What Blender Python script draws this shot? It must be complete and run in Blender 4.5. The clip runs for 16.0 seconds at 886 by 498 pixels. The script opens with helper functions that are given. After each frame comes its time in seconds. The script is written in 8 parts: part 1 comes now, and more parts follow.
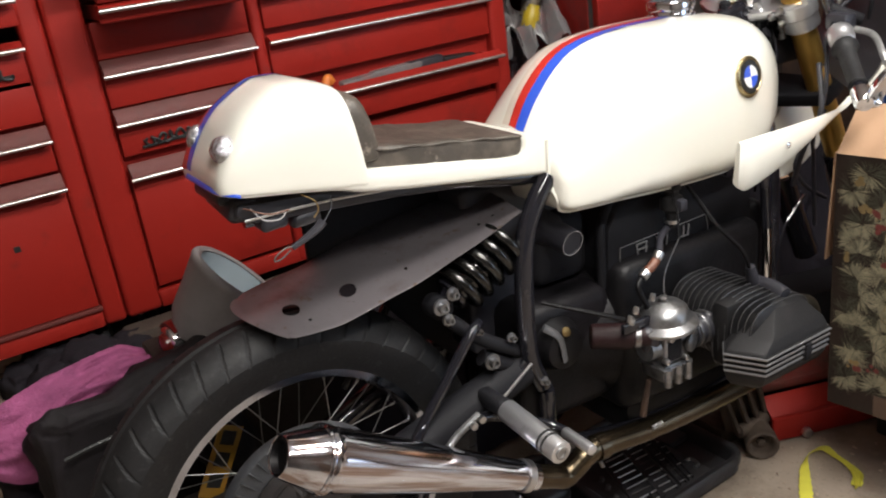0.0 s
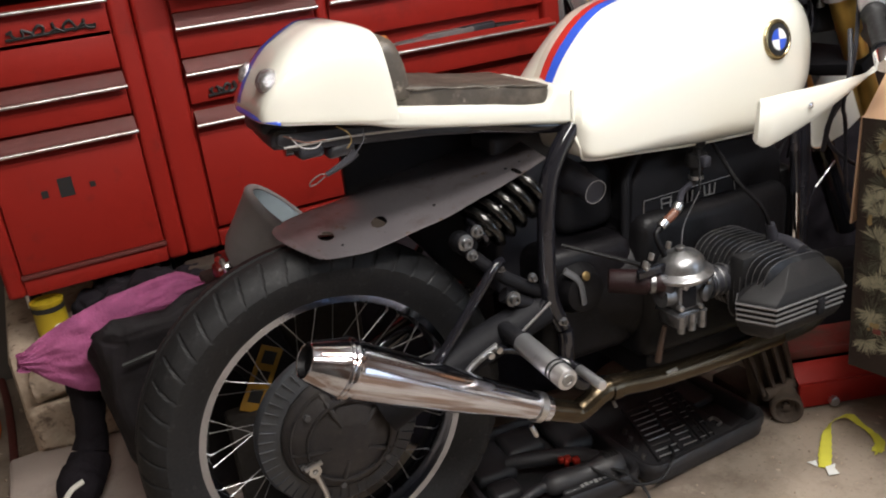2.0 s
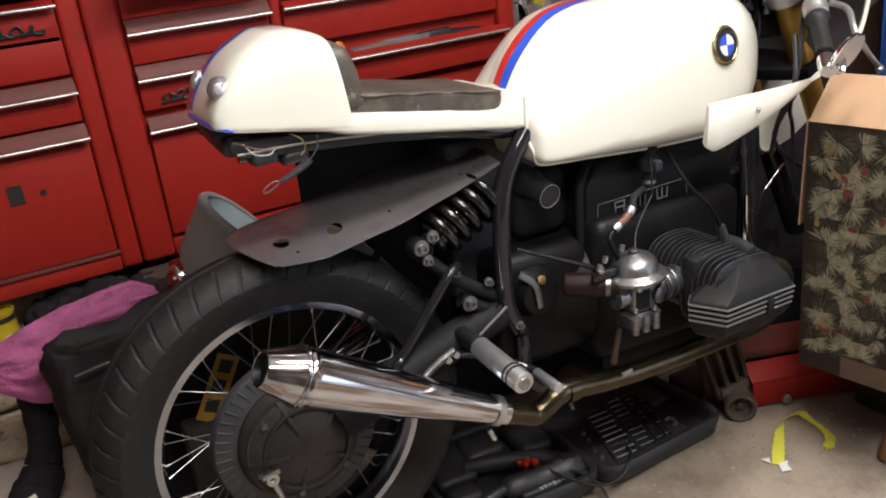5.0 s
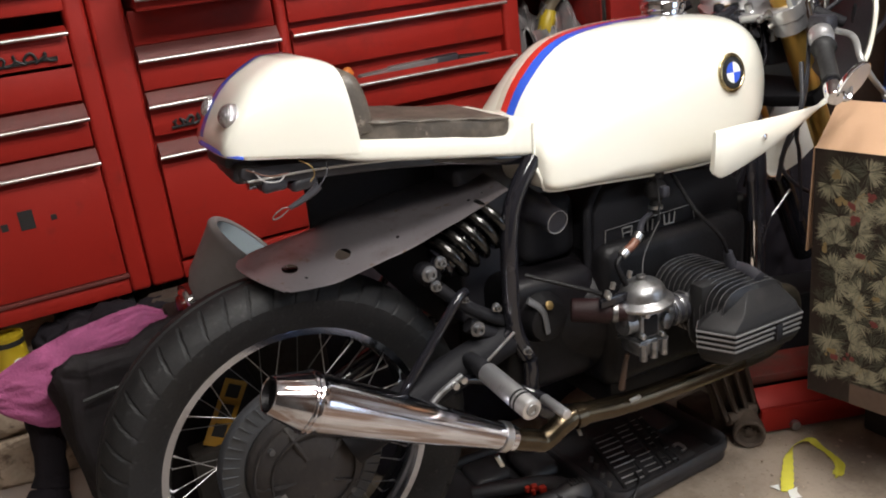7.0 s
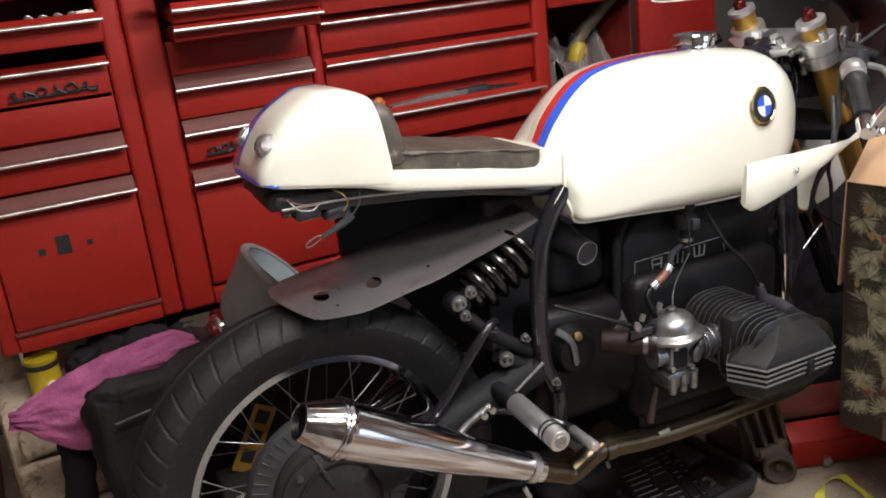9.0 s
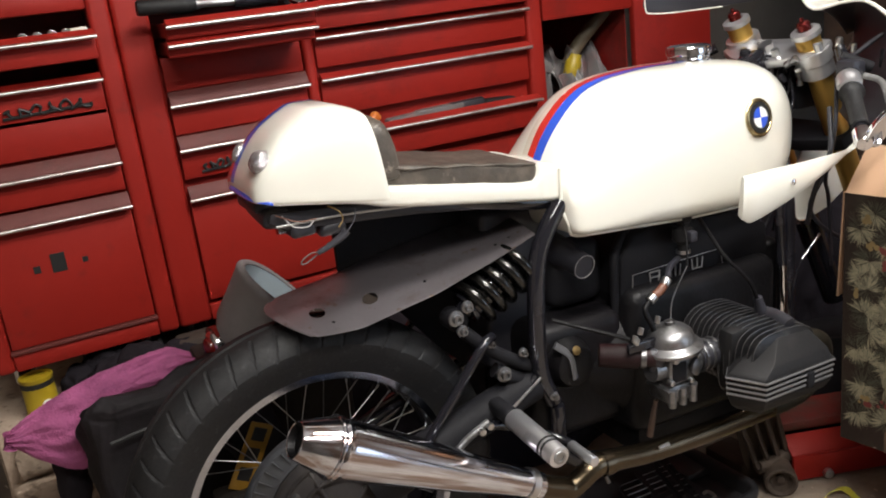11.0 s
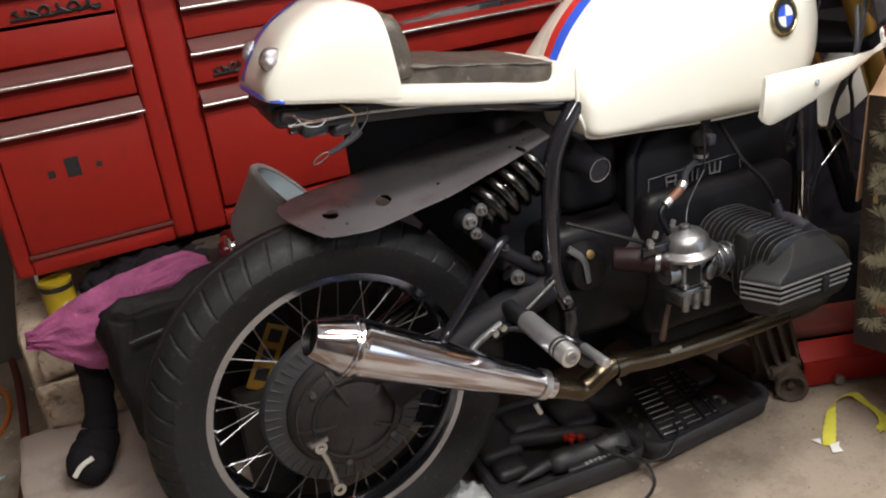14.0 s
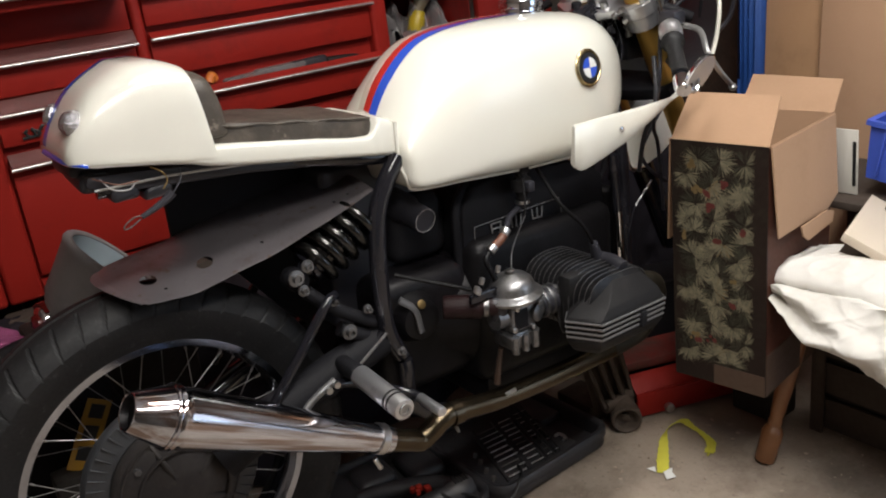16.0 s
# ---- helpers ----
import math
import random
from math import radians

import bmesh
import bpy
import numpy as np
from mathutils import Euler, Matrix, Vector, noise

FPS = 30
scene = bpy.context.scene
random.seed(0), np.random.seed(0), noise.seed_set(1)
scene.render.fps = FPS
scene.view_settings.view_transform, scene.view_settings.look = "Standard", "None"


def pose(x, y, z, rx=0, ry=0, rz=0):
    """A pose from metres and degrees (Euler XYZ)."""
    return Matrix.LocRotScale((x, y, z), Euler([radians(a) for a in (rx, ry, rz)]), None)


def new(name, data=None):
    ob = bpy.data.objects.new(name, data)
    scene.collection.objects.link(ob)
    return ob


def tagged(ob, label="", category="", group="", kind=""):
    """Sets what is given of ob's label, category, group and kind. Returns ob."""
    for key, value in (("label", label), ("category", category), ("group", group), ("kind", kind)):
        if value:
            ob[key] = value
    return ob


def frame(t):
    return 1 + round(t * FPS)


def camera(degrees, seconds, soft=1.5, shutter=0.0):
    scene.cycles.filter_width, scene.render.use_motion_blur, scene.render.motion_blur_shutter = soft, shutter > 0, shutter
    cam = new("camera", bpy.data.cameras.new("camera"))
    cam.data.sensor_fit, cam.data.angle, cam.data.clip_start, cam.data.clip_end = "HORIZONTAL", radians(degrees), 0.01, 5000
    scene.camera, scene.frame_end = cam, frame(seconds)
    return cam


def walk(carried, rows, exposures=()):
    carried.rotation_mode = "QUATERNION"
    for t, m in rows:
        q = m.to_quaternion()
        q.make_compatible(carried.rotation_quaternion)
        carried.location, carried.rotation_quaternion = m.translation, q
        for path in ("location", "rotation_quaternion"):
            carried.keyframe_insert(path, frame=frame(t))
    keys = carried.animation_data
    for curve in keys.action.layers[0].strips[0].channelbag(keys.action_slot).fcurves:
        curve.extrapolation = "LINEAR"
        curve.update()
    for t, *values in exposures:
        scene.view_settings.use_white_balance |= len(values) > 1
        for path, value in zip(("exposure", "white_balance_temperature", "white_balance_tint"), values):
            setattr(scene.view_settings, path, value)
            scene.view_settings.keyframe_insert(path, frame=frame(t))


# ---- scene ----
cam = camera(54.45, 16.0, soft=1.9, shutter=0.3)
# The motorcycle stands on its centre stand, nose slightly down; its own frame has the rear axle above the origin.
BIKE = pose(0, 0, 0.044, 0, 2.3, 0)
ROWS = [
    (0.0, -0.3762, -1.1883, 1.1832, -32.40, -20.12, 5.45),
    (0.1, -0.3721, -1.2037, 1.1726, -31.21, -19.62, 5.18),
    (0.2, -0.3751, -1.2283, 1.1652, -30.39, -19.56, 4.58),
    (0.3, -0.3773, -1.2508, 1.1575, -29.66, -19.59, 4.27),
    (0.4, -0.3780, -1.2697, 1.1490, -28.67, -19.63, 4.64),
    (0.5, -0.3871, -1.2956, 1.1419, -27.88, -20.17, 5.02),
    (0.6, -0.3849, -1.2985, 1.1379, -27.03, -20.66, 4.81),
    (0.7, -0.3889, -1.3055, 1.1341, -26.91, -20.55, 4.42),
    (0.8, -0.3919, -1.3120, 1.1305, -26.88, -20.40, 4.07),
    (0.9, -0.3892, -1.3152, 1.1266, -26.65, -20.37, 3.75),
    (1.0, -0.3964, -1.3256, 1.1242, -26.16, -20.33, 3.73),
    (1.5, -0.3847, -1.3312, 1.1259, -25.52, -21.01, 4.25),
    (2.0, -0.3738, -1.3364, 1.1276, -26.79, -20.17, 4.65),
    (2.5, -0.3688, -1.3445, 1.1292, -28.34, -19.71, 4.51),
    (3.0, -0.3697, -1.3469, 1.1291, -29.18, -19.75, 4.39),
    (3.5, -0.3666, -1.3483, 1.1293, -29.70, -20.08, 4.39),
    (6.0, -0.3659, -1.3415, 1.1298, -28.91, -19.84, 4.32),
    (6.5, -0.3672, -1.3403, 1.1338, -28.71, -19.50, 4.28),
    (7.0, -0.3690, -1.3460, 1.1386, -28.95, -18.61, 4.45),
    (7.5, -0.3742, -1.3512, 1.1403, -28.14, -18.08, 4.73),
    (8.0, -0.3751, -1.3527, 1.1433, -27.92, -17.72, 4.39),
    (8.5, -0.3768, -1.3519, 1.1461, -27.29, -16.93, 4.49),
    (9.0, -0.3805, -1.3494, 1.1459, -27.15, -16.65, 4.27),
    (11.5, -0.3672, -1.3430, 1.1542, -27.56, -15.91, 5.02),
    (12.0, -0.3612, -1.3454, 1.1591, -27.46, -16.18, 6.81),
    (12.5, -0.3541, -1.3498, 1.1599, -28.30, -15.25, 6.94),
    (13.0, -0.3529, -1.3454, 1.1566, -28.03, -16.34, 6.45),
    (13.2, -0.3445, -1.3383, 1.1495, -27.54, -16.73, 6.30),
    (13.3, -0.3488, -1.3415, 1.1467, -27.67, -17.04, 6.02),
    (13.5, -0.3507, -1.3442, 1.1417, -28.48, -18.23, 5.70),
    (13.7, -0.3518, -1.3387, 1.1334, -27.58, -20.00, 5.32),
    (13.8, -0.3588, -1.3389, 1.1288, -27.10, -20.36, 4.90),
    (14.0, -0.3711, -1.3447, 1.1234, -26.31, -21.35, 4.91),
    (14.2, -0.3712, -1.3499, 1.1206, -25.70, -21.80, 4.67),
    (14.3, -0.3601, -1.3425, 1.1176, -25.96, -21.86, 4.79),
    (14.5, -0.3679, -1.3542, 1.1160, -27.56, -21.65, 4.82),
    (14.7, -0.3531, -1.3564, 1.1139, -28.69, -21.13, 4.71),
    (14.8, -0.3478, -1.3592, 1.1131, -29.69, -21.29, 4.53),
    (15.0, -0.3394, -1.3714, 1.1142, -32.07, -21.87, 4.61),
    (15.2, -0.3294, -1.3720, 1.1162, -33.31, -21.80, 4.45),
    (15.3, -0.3264, -1.3708, 1.1164, -34.00, -21.45, 4.70),
    (15.5, -0.3251, -1.3801, 1.1204, -34.60, -20.53, 4.87),
    (15.7, -0.3220, -1.3705, 1.1208, -35.34, -18.78, 4.82),
    (15.8, -0.3192, -1.3682, 1.1228, -35.49, -18.45, 4.92),
    (16.0, -0.3221, -1.3669, 1.1252, -36.25, -18.92, 4.75),
]
walk(cam, [(t, BIKE @ pose(x, y, z, 90 + pitch, roll, yaw)) for t, x, y, z, yaw, pitch, roll in ROWS],
     exposures=[(0.0, 0.12), (0.5, 0.16), (1.0, 0.08), (1.5, 0.02), (3.5, 0.05), (13.0, 0.07), (14.5, 0.04), (15.5, -0.14), (16.0, -0.4)])

# ---- world and light ----
world = bpy.data.worlds.new("world")
world.use_nodes = True
scene.world = world
bg = world.node_tree.nodes["Background"]
bg.inputs[0].default_value = (0.64, 0.79, 1.0, 1)
bg.inputs[1].default_value = 3.0
scene.view_settings.exposure = 0.0


def area_lamp(name, m, sx, sy, watts, colour):
    lamp = bpy.data.lights.new(name, "AREA")
    lamp.shape, lamp.size, lamp.size_y, lamp.energy, lamp.color = "RECTANGLE", sx, sy, watts, colour
    ob = new(name, lamp)
    ob.matrix_world = m
    return ob


WARM = (1.0, 0.965, 0.92)
LAMPS = [(0.75, -0.8, 2.36), (0.05, -1.6, 2.36)]
for lx, ly, lz in LAMPS:
    area_lamp("lamp_light", pose(lx, ly, lz - 0.08, 0, 0, 6), 1.3, 0.24, 35, WARM)


# ---- materials ----
def mat(name, col, rough=0.5, metal=0.0, var=0.15, scale=6.0, bump=0.0, bscale=90.0, coat=0.0, dirt=None, dirt_amount=0.4, dirt_scale=5.0, spec=0.5):
    m = bpy.data.materials.new(name)
    m.use_nodes = True
    nt = m.node_tree
    n, l = nt.nodes, nt.links
    b = n["Principled BSDF"]
    tc = n.new("ShaderNodeTexCoord")
    big = n.new("ShaderNodeTexNoise")
    big.inputs["Scale"].default_value, big.inputs["Detail"].default_value = scale, 6
    l.new(tc.outputs["Object"], big.inputs["Vector"])
    ramp = n.new("ShaderNodeMix")
    ramp.data_type = "RGBA"
    ramp.inputs["A"].default_value = (*[c * (1 - var) for c in col], 1)
    ramp.inputs["B"].default_value = (*[min(1, c * (1 + var)) for c in col], 1)
    l.new(big.outputs["Fac"], ramp.inputs["Factor"])
    out = ramp.outputs["Result"]
    if dirt:
        d = n.new("ShaderNodeTexNoise")
        d.inputs["Scale"].default_value, d.inputs["Detail"].default_value, d.inputs["Roughness"].default_value = dirt_scale, 10, 0.68
        l.new(tc.outputs["Object"], d.inputs["Vector"])
        r = n.new("ShaderNodeMapRange")
        r.inputs["From Min"].default_value, r.inputs["From Max"].default_value = 0.62 - 0.3 * dirt_amount, 0.78 - 0.2 * dirt_amount
        l.new(d.outputs["Fac"], r.inputs["Value"])
        mm = n.new("ShaderNodeMix")
        mm.data_type = "RGBA"
        mm.inputs["B"].default_value = (*dirt, 1)
        sc = n.new("ShaderNodeMath")
        sc.operation = "MULTIPLY"
        sc.inputs[1].default_value = min(1.0, 0.4 + dirt_amount * 0.6)
        l.new(r.outputs["Result"], sc.inputs[0])
        l.new(sc.outputs[0], mm.inputs["Factor"])
        l.new(out, mm.inputs["A"])
        out = mm.outputs["Result"]
    l.new(out, b.inputs["Base Color"])
    fine = n.new("ShaderNodeTexNoise")
    fine.inputs["Scale"].default_value, fine.inputs["Detail"].default_value = bscale, 5
    l.new(tc.outputs["Object"], fine.inputs["Vector"])
    rr = n.new("ShaderNodeMapRange")
    rr.inputs["To Min"].default_value, rr.inputs["To Max"].default_value = max(0.02, rough * (0.97 if coat > 0.5 else 0.8)), min(1.0, rough * (1.03 if coat > 0.5 else 1.25))
    l.new(fine.outputs["Fac"], rr.inputs["Value"])
    l.new(rr.outputs["Result"], b.inputs["Roughness"])
    if bump:
        bp = n.new("ShaderNodeBump")
        bp.inputs["Strength"].default_value, bp.inputs["Distance"].default_value = 0.6, bump
        l.new(fine.outputs["Fac"], bp.inputs["Height"])
        l.new(bp.outputs["Normal"], b.inputs["Normal"])
    b.inputs["Metallic"].default_value = metal
    b.inputs["Coat Weight"].default_value = coat
    b.inputs["Coat Roughness"].default_value = 0.04
    b.inputs["Specular IOR Level"].default_value = spec
    return m


def glow(name, col, strength):
    m = mat(name, col)
    b = m.node_tree.nodes["Principled BSDF"]
    b.inputs["Emission Color"].default_value, b.inputs["Emission Strength"].default_value = (*col, 1), strength
    return m


CREAM = mat("cream_paint", (0.75, 0.74, 0.665), 0.28, var=0.015, coat=1.0, scale=3)
BLUE = mat("blue_paint", (0.03, 0.09, 0.55), 0.3, var=0.04, coat=1.0)
RED_STRIPE = mat("red_stripe_paint", (0.5, 0.03, 0.02), 0.3, var=0.04, coat=1.0)
PALE_STRIPE = mat("pale_stripe_paint", (0.62, 0.55, 0.47), 0.3, var=0.03, coat=1.0)
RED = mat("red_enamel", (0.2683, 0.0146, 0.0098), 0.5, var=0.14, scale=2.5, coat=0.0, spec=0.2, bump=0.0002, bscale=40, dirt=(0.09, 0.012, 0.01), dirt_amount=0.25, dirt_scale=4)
RED_DARK = mat("red_enamel_worn", (0.27, 0.014, 0.01), 0.45, var=0.2, dirt=(0.05, 0.02, 0.016), dirt_amount=0.5)
RED_GRIMY = mat("red_enamel_grimy", (0.16, 0.014, 0.01), 0.6, var=0.3, scale=9, dirt=(0.05, 0.036, 0.026), dirt_amount=0.85, dirt_scale=9)
CHROME = mat("chrome", (0.79, 0.8, 0.84), 0.07, 1.0, var=0.03, bscale=30)


def streaky(name, col, rough, turn):
    """Polished metal whose fine drawing lines run along one direction."""
    m = mat(name, col, rough, 1.0, var=0.03)
    nt = m.node_tree
    n, l = nt.nodes, nt.links
    tc, mp, nz, bp = n.new("ShaderNodeTexCoord"), n.new("ShaderNodeMapping"), n.new("ShaderNodeTexNoise"), n.new("ShaderNodeBump")
    mp.vector_type = "TEXTURE"
    mp.inputs["Rotation"].default_value = (0, radians(turn), 0)
    mp.inputs["Scale"].default_value = (2.0, 0.02, 0.02)
    nz.inputs["Scale"].default_value, nz.inputs["Detail"].default_value = 1.0, 1.5
    bp.inputs["Strength"].default_value, bp.inputs["Distance"].default_value = 0.5, 0.0016
    l.new(tc.outputs["Object"], mp.inputs["Vector"])
    l.new(mp.outputs["Vector"], nz.inputs["Vector"])
    l.new(nz.outputs["Fac"], bp.inputs["Height"])
    l.new(bp.outputs["Normal"], n["Principled BSDF"].inputs["Normal"])
    # lengthwise brown streaks painted in for broken reflections on the chrome
    b = n["Principled BSDF"]
    src = b.inputs["Base Color"].links[0].from_socket
    fine, mr, mx = n.new("ShaderNodeTexNoise"), n.new("ShaderNodeMapRange"), n.new("ShaderNodeMix")
    fine.inputs["Scale"].default_value, fine.inputs["Detail"].default_value = 1.7, 3
    mr.inputs["From Min"].default_value, mr.inputs["From Max"].default_value = 0.46, 0.62
    mx.data_type = "RGBA"
    mx.inputs["B"].default_value = (0.4, 0.32, 0.3, 1)
    l.new(mp.outputs["Vector"], fine.inputs["Vector"])
    l.new(fine.outputs["Fac"], mr.inputs["Value"])
    l.new(mr.outputs["Result"], mx.inputs["Factor"])
    l.new(src, mx.inputs["A"])
    l.new(mx.outputs["Result"], b.inputs["Base Color"])
    return m


SILENCER = streaky("silencer_chrome", (0.74, 0.79, 0.9), 0.11, 28.4)
STEEL = mat("bright_steel", (0.56, 0.56, 0.56), 0.3, 1.0, var=0.1, bump=0.0003, dirt=(0.2, 0.17, 0.14), dirt_amount=0.25, dirt_scale=30)
ALLOY = mat("cast_alloy", (0.42, 0.42, 0.42), 0.42, 0.85, var=0.15, bump=0.0006, bscale=250, dirt=(0.12, 0.11, 0.1), dirt_amount=0.4, dirt_scale=25)
RIM_ALLOY = mat("rim_alloy", (0.4200, 0.4500, 0.5250), 0.13, 1.0, var=0.1, dirt=(0.18, 0.17, 0.16), dirt_amount=0.3, dirt_scale=20)
TRIM_STEEL = mat("drawer_trim", (0.62, 0.6, 0.58), 0.36, 0.95, var=0.2, dirt=(0.24, 0.15, 0.13), dirt_amount=0.45, dirt_scale=22)
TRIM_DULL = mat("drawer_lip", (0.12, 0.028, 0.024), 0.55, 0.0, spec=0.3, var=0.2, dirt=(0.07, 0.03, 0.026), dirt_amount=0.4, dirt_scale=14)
BLACK_PAINT = mat("black_frame_paint", (0.0112, 0.0110, 0.0144), 0.09, spec=0.6, var=0.2, coat=0.0, dirt=(0.0500, 0.0445, 0.0510), dirt_amount=0.2, dirt_scale=20)
BLACK_CAST = mat("black_casting", (0.0092, 0.0091, 0.0113), 0.65, spec=0.2, var=0.3, bump=0.0005, bscale=300, dirt=(0.0102, 0.0089, 0.0104), dirt_amount=0.3, dirt_scale=14)
HEAD_GREY = mat("dark_grey_head", (0.0095, 0.0090, 0.0098), 0.6, 0.15, spec=0.35, var=0.2, bump=0.0005, bscale=320, dirt=(0.0270, 0.0240, 0.0255), dirt_amount=0.25, dirt_scale=20)
FIN = mat("worn_fin", (0.0240, 0.0234, 0.0252), 0.32, 0.6, var=0.3, dirt=(0.09, 0.085, 0.08), dirt_amount=0.3, dirt_scale=30)
STEEL_DULL = mat("dull_wire", (0.1, 0.09, 0.085), 0.5, 0.4, var=0.3)
CASE = mat("scuffed_black_plastic", (0.030, 0.029, 0.032), 0.48, var=0.3, scale=14, bump=0.0004, bscale=260, dirt=(0.06, 0.052, 0.048), dirt_amount=0.35, dirt_scale=12)
CABLE = mat("black_cable_rubber", (0.012, 0.012, 0.013), 0.55, var=0.2)
STAND_IRON = mat("brown_grimy_iron", (0.0770, 0.0560, 0.0420), 0.75, 0.15, var=0.35, scale=18, bump=0.0015, bscale=90, dirt=(0.05, 0.034, 0.026), dirt_amount=0.5, dirt_scale=20)
FINEDGE = mat("bright_fin_edge", (0.16, 0.155, 0.16), 0.4, 0.7, var=0.5, scale=40, dirt=(0.03, 0.028, 0.026), dirt_amount=0.5, dirt_scale=40)
ENGINE = mat("oily_engine_case", (0.0044, 0.0041, 0.0048), 0.45, 0.1, spec=0.22, var=0.35, bump=0.0012, bscale=120, dirt=(0.0144, 0.0119, 0.0147), dirt_amount=0.4, dirt_scale=10)
RUBBER = mat("tyre_rubber", (0.0034, 0.0033, 0.0041), 0.66, var=0.2, bump=0.0004, bscale=220, dirt=(0.013, 0.012, 0.013), dirt_amount=0.3, dirt_scale=9)
BLACK_PLASTIC = mat("black_plastic", (0.0224, 0.0221, 0.0283), 0.45, var=0.2, bump=0.0004, bscale=260, dirt=(0.0200, 0.0178, 0.0204), dirt_amount=0.25, dirt_scale=16)
VINYL = mat("dusty_black_vinyl", (0.0508, 0.0418, 0.0336), 0.5, var=0.35, scale=16, bump=0.0014, bscale=110, dirt=(0.15, 0.125, 0.1), dirt_amount=0.5, dirt_scale=14)
FENDER = mat("bare_rusted_steel", (0.3050, 0.2757, 0.2904), 0.3, 0.82, spec=0.3, var=0.25, scale=9, bump=0.00025, bscale=120, dirt=(0.15, 0.1, 0.085), dirt_amount=0.36, dirt_scale=13)
PIPE = mat("browned_exhaust", (0.0936, 0.0725, 0.0468), 0.24, 0.95, var=0.25, scale=22, dirt=(0.07, 0.048, 0.032), dirt_amount=0.55, dirt_scale=24)
# Darker copy of the pipe metal: shade put into the header bend.
PIPE_SHADE = mat("shaded_exhaust", (0.03, 0.026, 0.018), 0.5, 0.5, var=0.3, scale=18, dirt=(0.012, 0.01, 0.008), dirt_amount=0.5, dirt_scale=20)
# Near-black so that added supports sink into the shade around them.
DARKWOOD = mat("shade_black_wood", (0.018, 0.014, 0.011), 0.8, var=0.3)
RUST = mat("rusty_iron", (0.06, 0.038, 0.028), 0.75, 0.35, var=0.35, scale=18, bump=0.0015, bscale=90, dirt=(0.1, 0.055, 0.035), dirt_amount=0.5, dirt_scale=20)
SPRING = mat("spring_steel", (0.0540, 0.0529, 0.0518), 0.2, 0.95, var=0.15, dirt=(0.1, 0.09, 0.08), dirt_amount=0.3, dirt_scale=20)
ENGINE_FIN = mat("pale_brake_fin", (0.11, 0.11, 0.115), 0.5, 0.5, var=0.2, dirt=(0.05, 0.05, 0.045), dirt_amount=0.4, dirt_scale=20)
PEG = mat("satin_peg_alloy", (0.68, 0.68, 0.7), 0.32, 0.88, var=0.08, dirt=(0.3, 0.29, 0.28), dirt_amount=0.2, dirt_scale=30)
CARB = mat("dirty_carburettor_alloy", (0.2700, 0.2700, 0.2775), 0.36, 0.9, var=0.2, bump=0.0008, bscale=200, dirt=(0.06, 0.055, 0.05), dirt_amount=0.55, dirt_scale=34)
DRIVE = mat("dusty_drive_casing", (0.0324, 0.0290, 0.0297), 0.6, 0.2, var=0.35, scale=14, bump=0.001, bscale=120, dirt=(0.05, 0.043, 0.038), dirt_amount=0.5, dirt_scale=16)
SPOKE = mat("spoke_wire", (0.3, 0.296, 0.292), 0.35, 0.95, var=0.2)
RIBEDGE = mat("worn_rib_edge", (0.3, 0.3, 0.31), 0.4, 0.8, var=0.2)
BADGE = mat("badge_brass", (0.45, 0.36, 0.2), 0.25, 0.95, var=0.1)
GOLD = mat("gold_anodised", (0.5, 0.31, 0.075), 0.42, 0.85, var=0.12)
REDANO = mat("red_anodised", (0.13, 0.016, 0.014), 0.25, 0.8)
BRASS = mat("dull_brass", (0.4, 0.28, 0.12), 0.35, 0.9, dirt=(0.12, 0.09, 0.05))
FILTER = mat("maroon_filter_gauze", (0.0130, 0.0036, 0.0042), 0.5, spec=0.25, var=0.4, bump=0.0015, bscale=420)
COPPER = mat("brown_fuel_hose", (0.13, 0.05, 0.028), 0.45, var=0.3)
LENS = mat("clear_lens", (0.6, 0.6, 0.63), 0.14, 0.85, var=0.5, scale=150, bump=0.012, bscale=190)
# Matt grey stands in for the grey reflection in the bar-end mirror.
MIRROR = mat("grey_mirror_glass", (0.5, 0.51, 0.51), 0.42, 0.55, var=0.08)
PLINTH = mat("pale_cement", (0.4413, 0.3711, 0.3310), 0.9, var=0.14, scale=5, bump=0.004, bscale=45, dirt=(0.24, 0.19, 0.16), dirt_amount=0.35, dirt_scale=11)
DRUM = mat("brake_drum_alloy", (0.0553, 0.0585, 0.0650), 0.5, 0.4, var=0.2, bump=0.0008, bscale=160, dirt=(0.04, 0.038, 0.036), dirt_amount=0.5, dirt_scale=18)
BAND = mat("brown_card_band", (0.0720, 0.0420, 0.0270), 0.7, var=0.2, scale=9, dirt=(0.06, 0.035, 0.025), dirt_amount=0.3, dirt_scale=12)
PRINT_SIDE = mat("red_brown_printed_card", (0.075, 0.026, 0.016), 0.6, spec=0.25, var=0.35, scale=10, dirt=(0.03, 0.012, 0.01), dirt_amount=0.4, dirt_scale=16)
HOSE_RED = mat("dull_red_rubber", (0.13, 0.03, 0.024), 0.7, var=0.25, dirt=(0.07, 0.04, 0.03), dirt_amount=0.4, dirt_scale=12)
CONCRETE = mat("concrete", (0.33, 0.268, 0.212), 0.85, var=0.16, scale=3.5, bump=0.002, bscale=70, dirt=(0.13, 0.098, 0.072), dirt_amount=0.5, dirt_scale=7)
STONE = mat("rough_stone", (0.4750, 0.3750, 0.2875), 0.9, var=0.3, scale=9, bump=0.006, bscale=40, dirt=(0.15, 0.11, 0.08), dirt_amount=0.5, dirt_scale=9)
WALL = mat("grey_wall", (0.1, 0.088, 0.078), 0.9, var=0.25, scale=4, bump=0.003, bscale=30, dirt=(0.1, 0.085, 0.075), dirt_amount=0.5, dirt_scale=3)
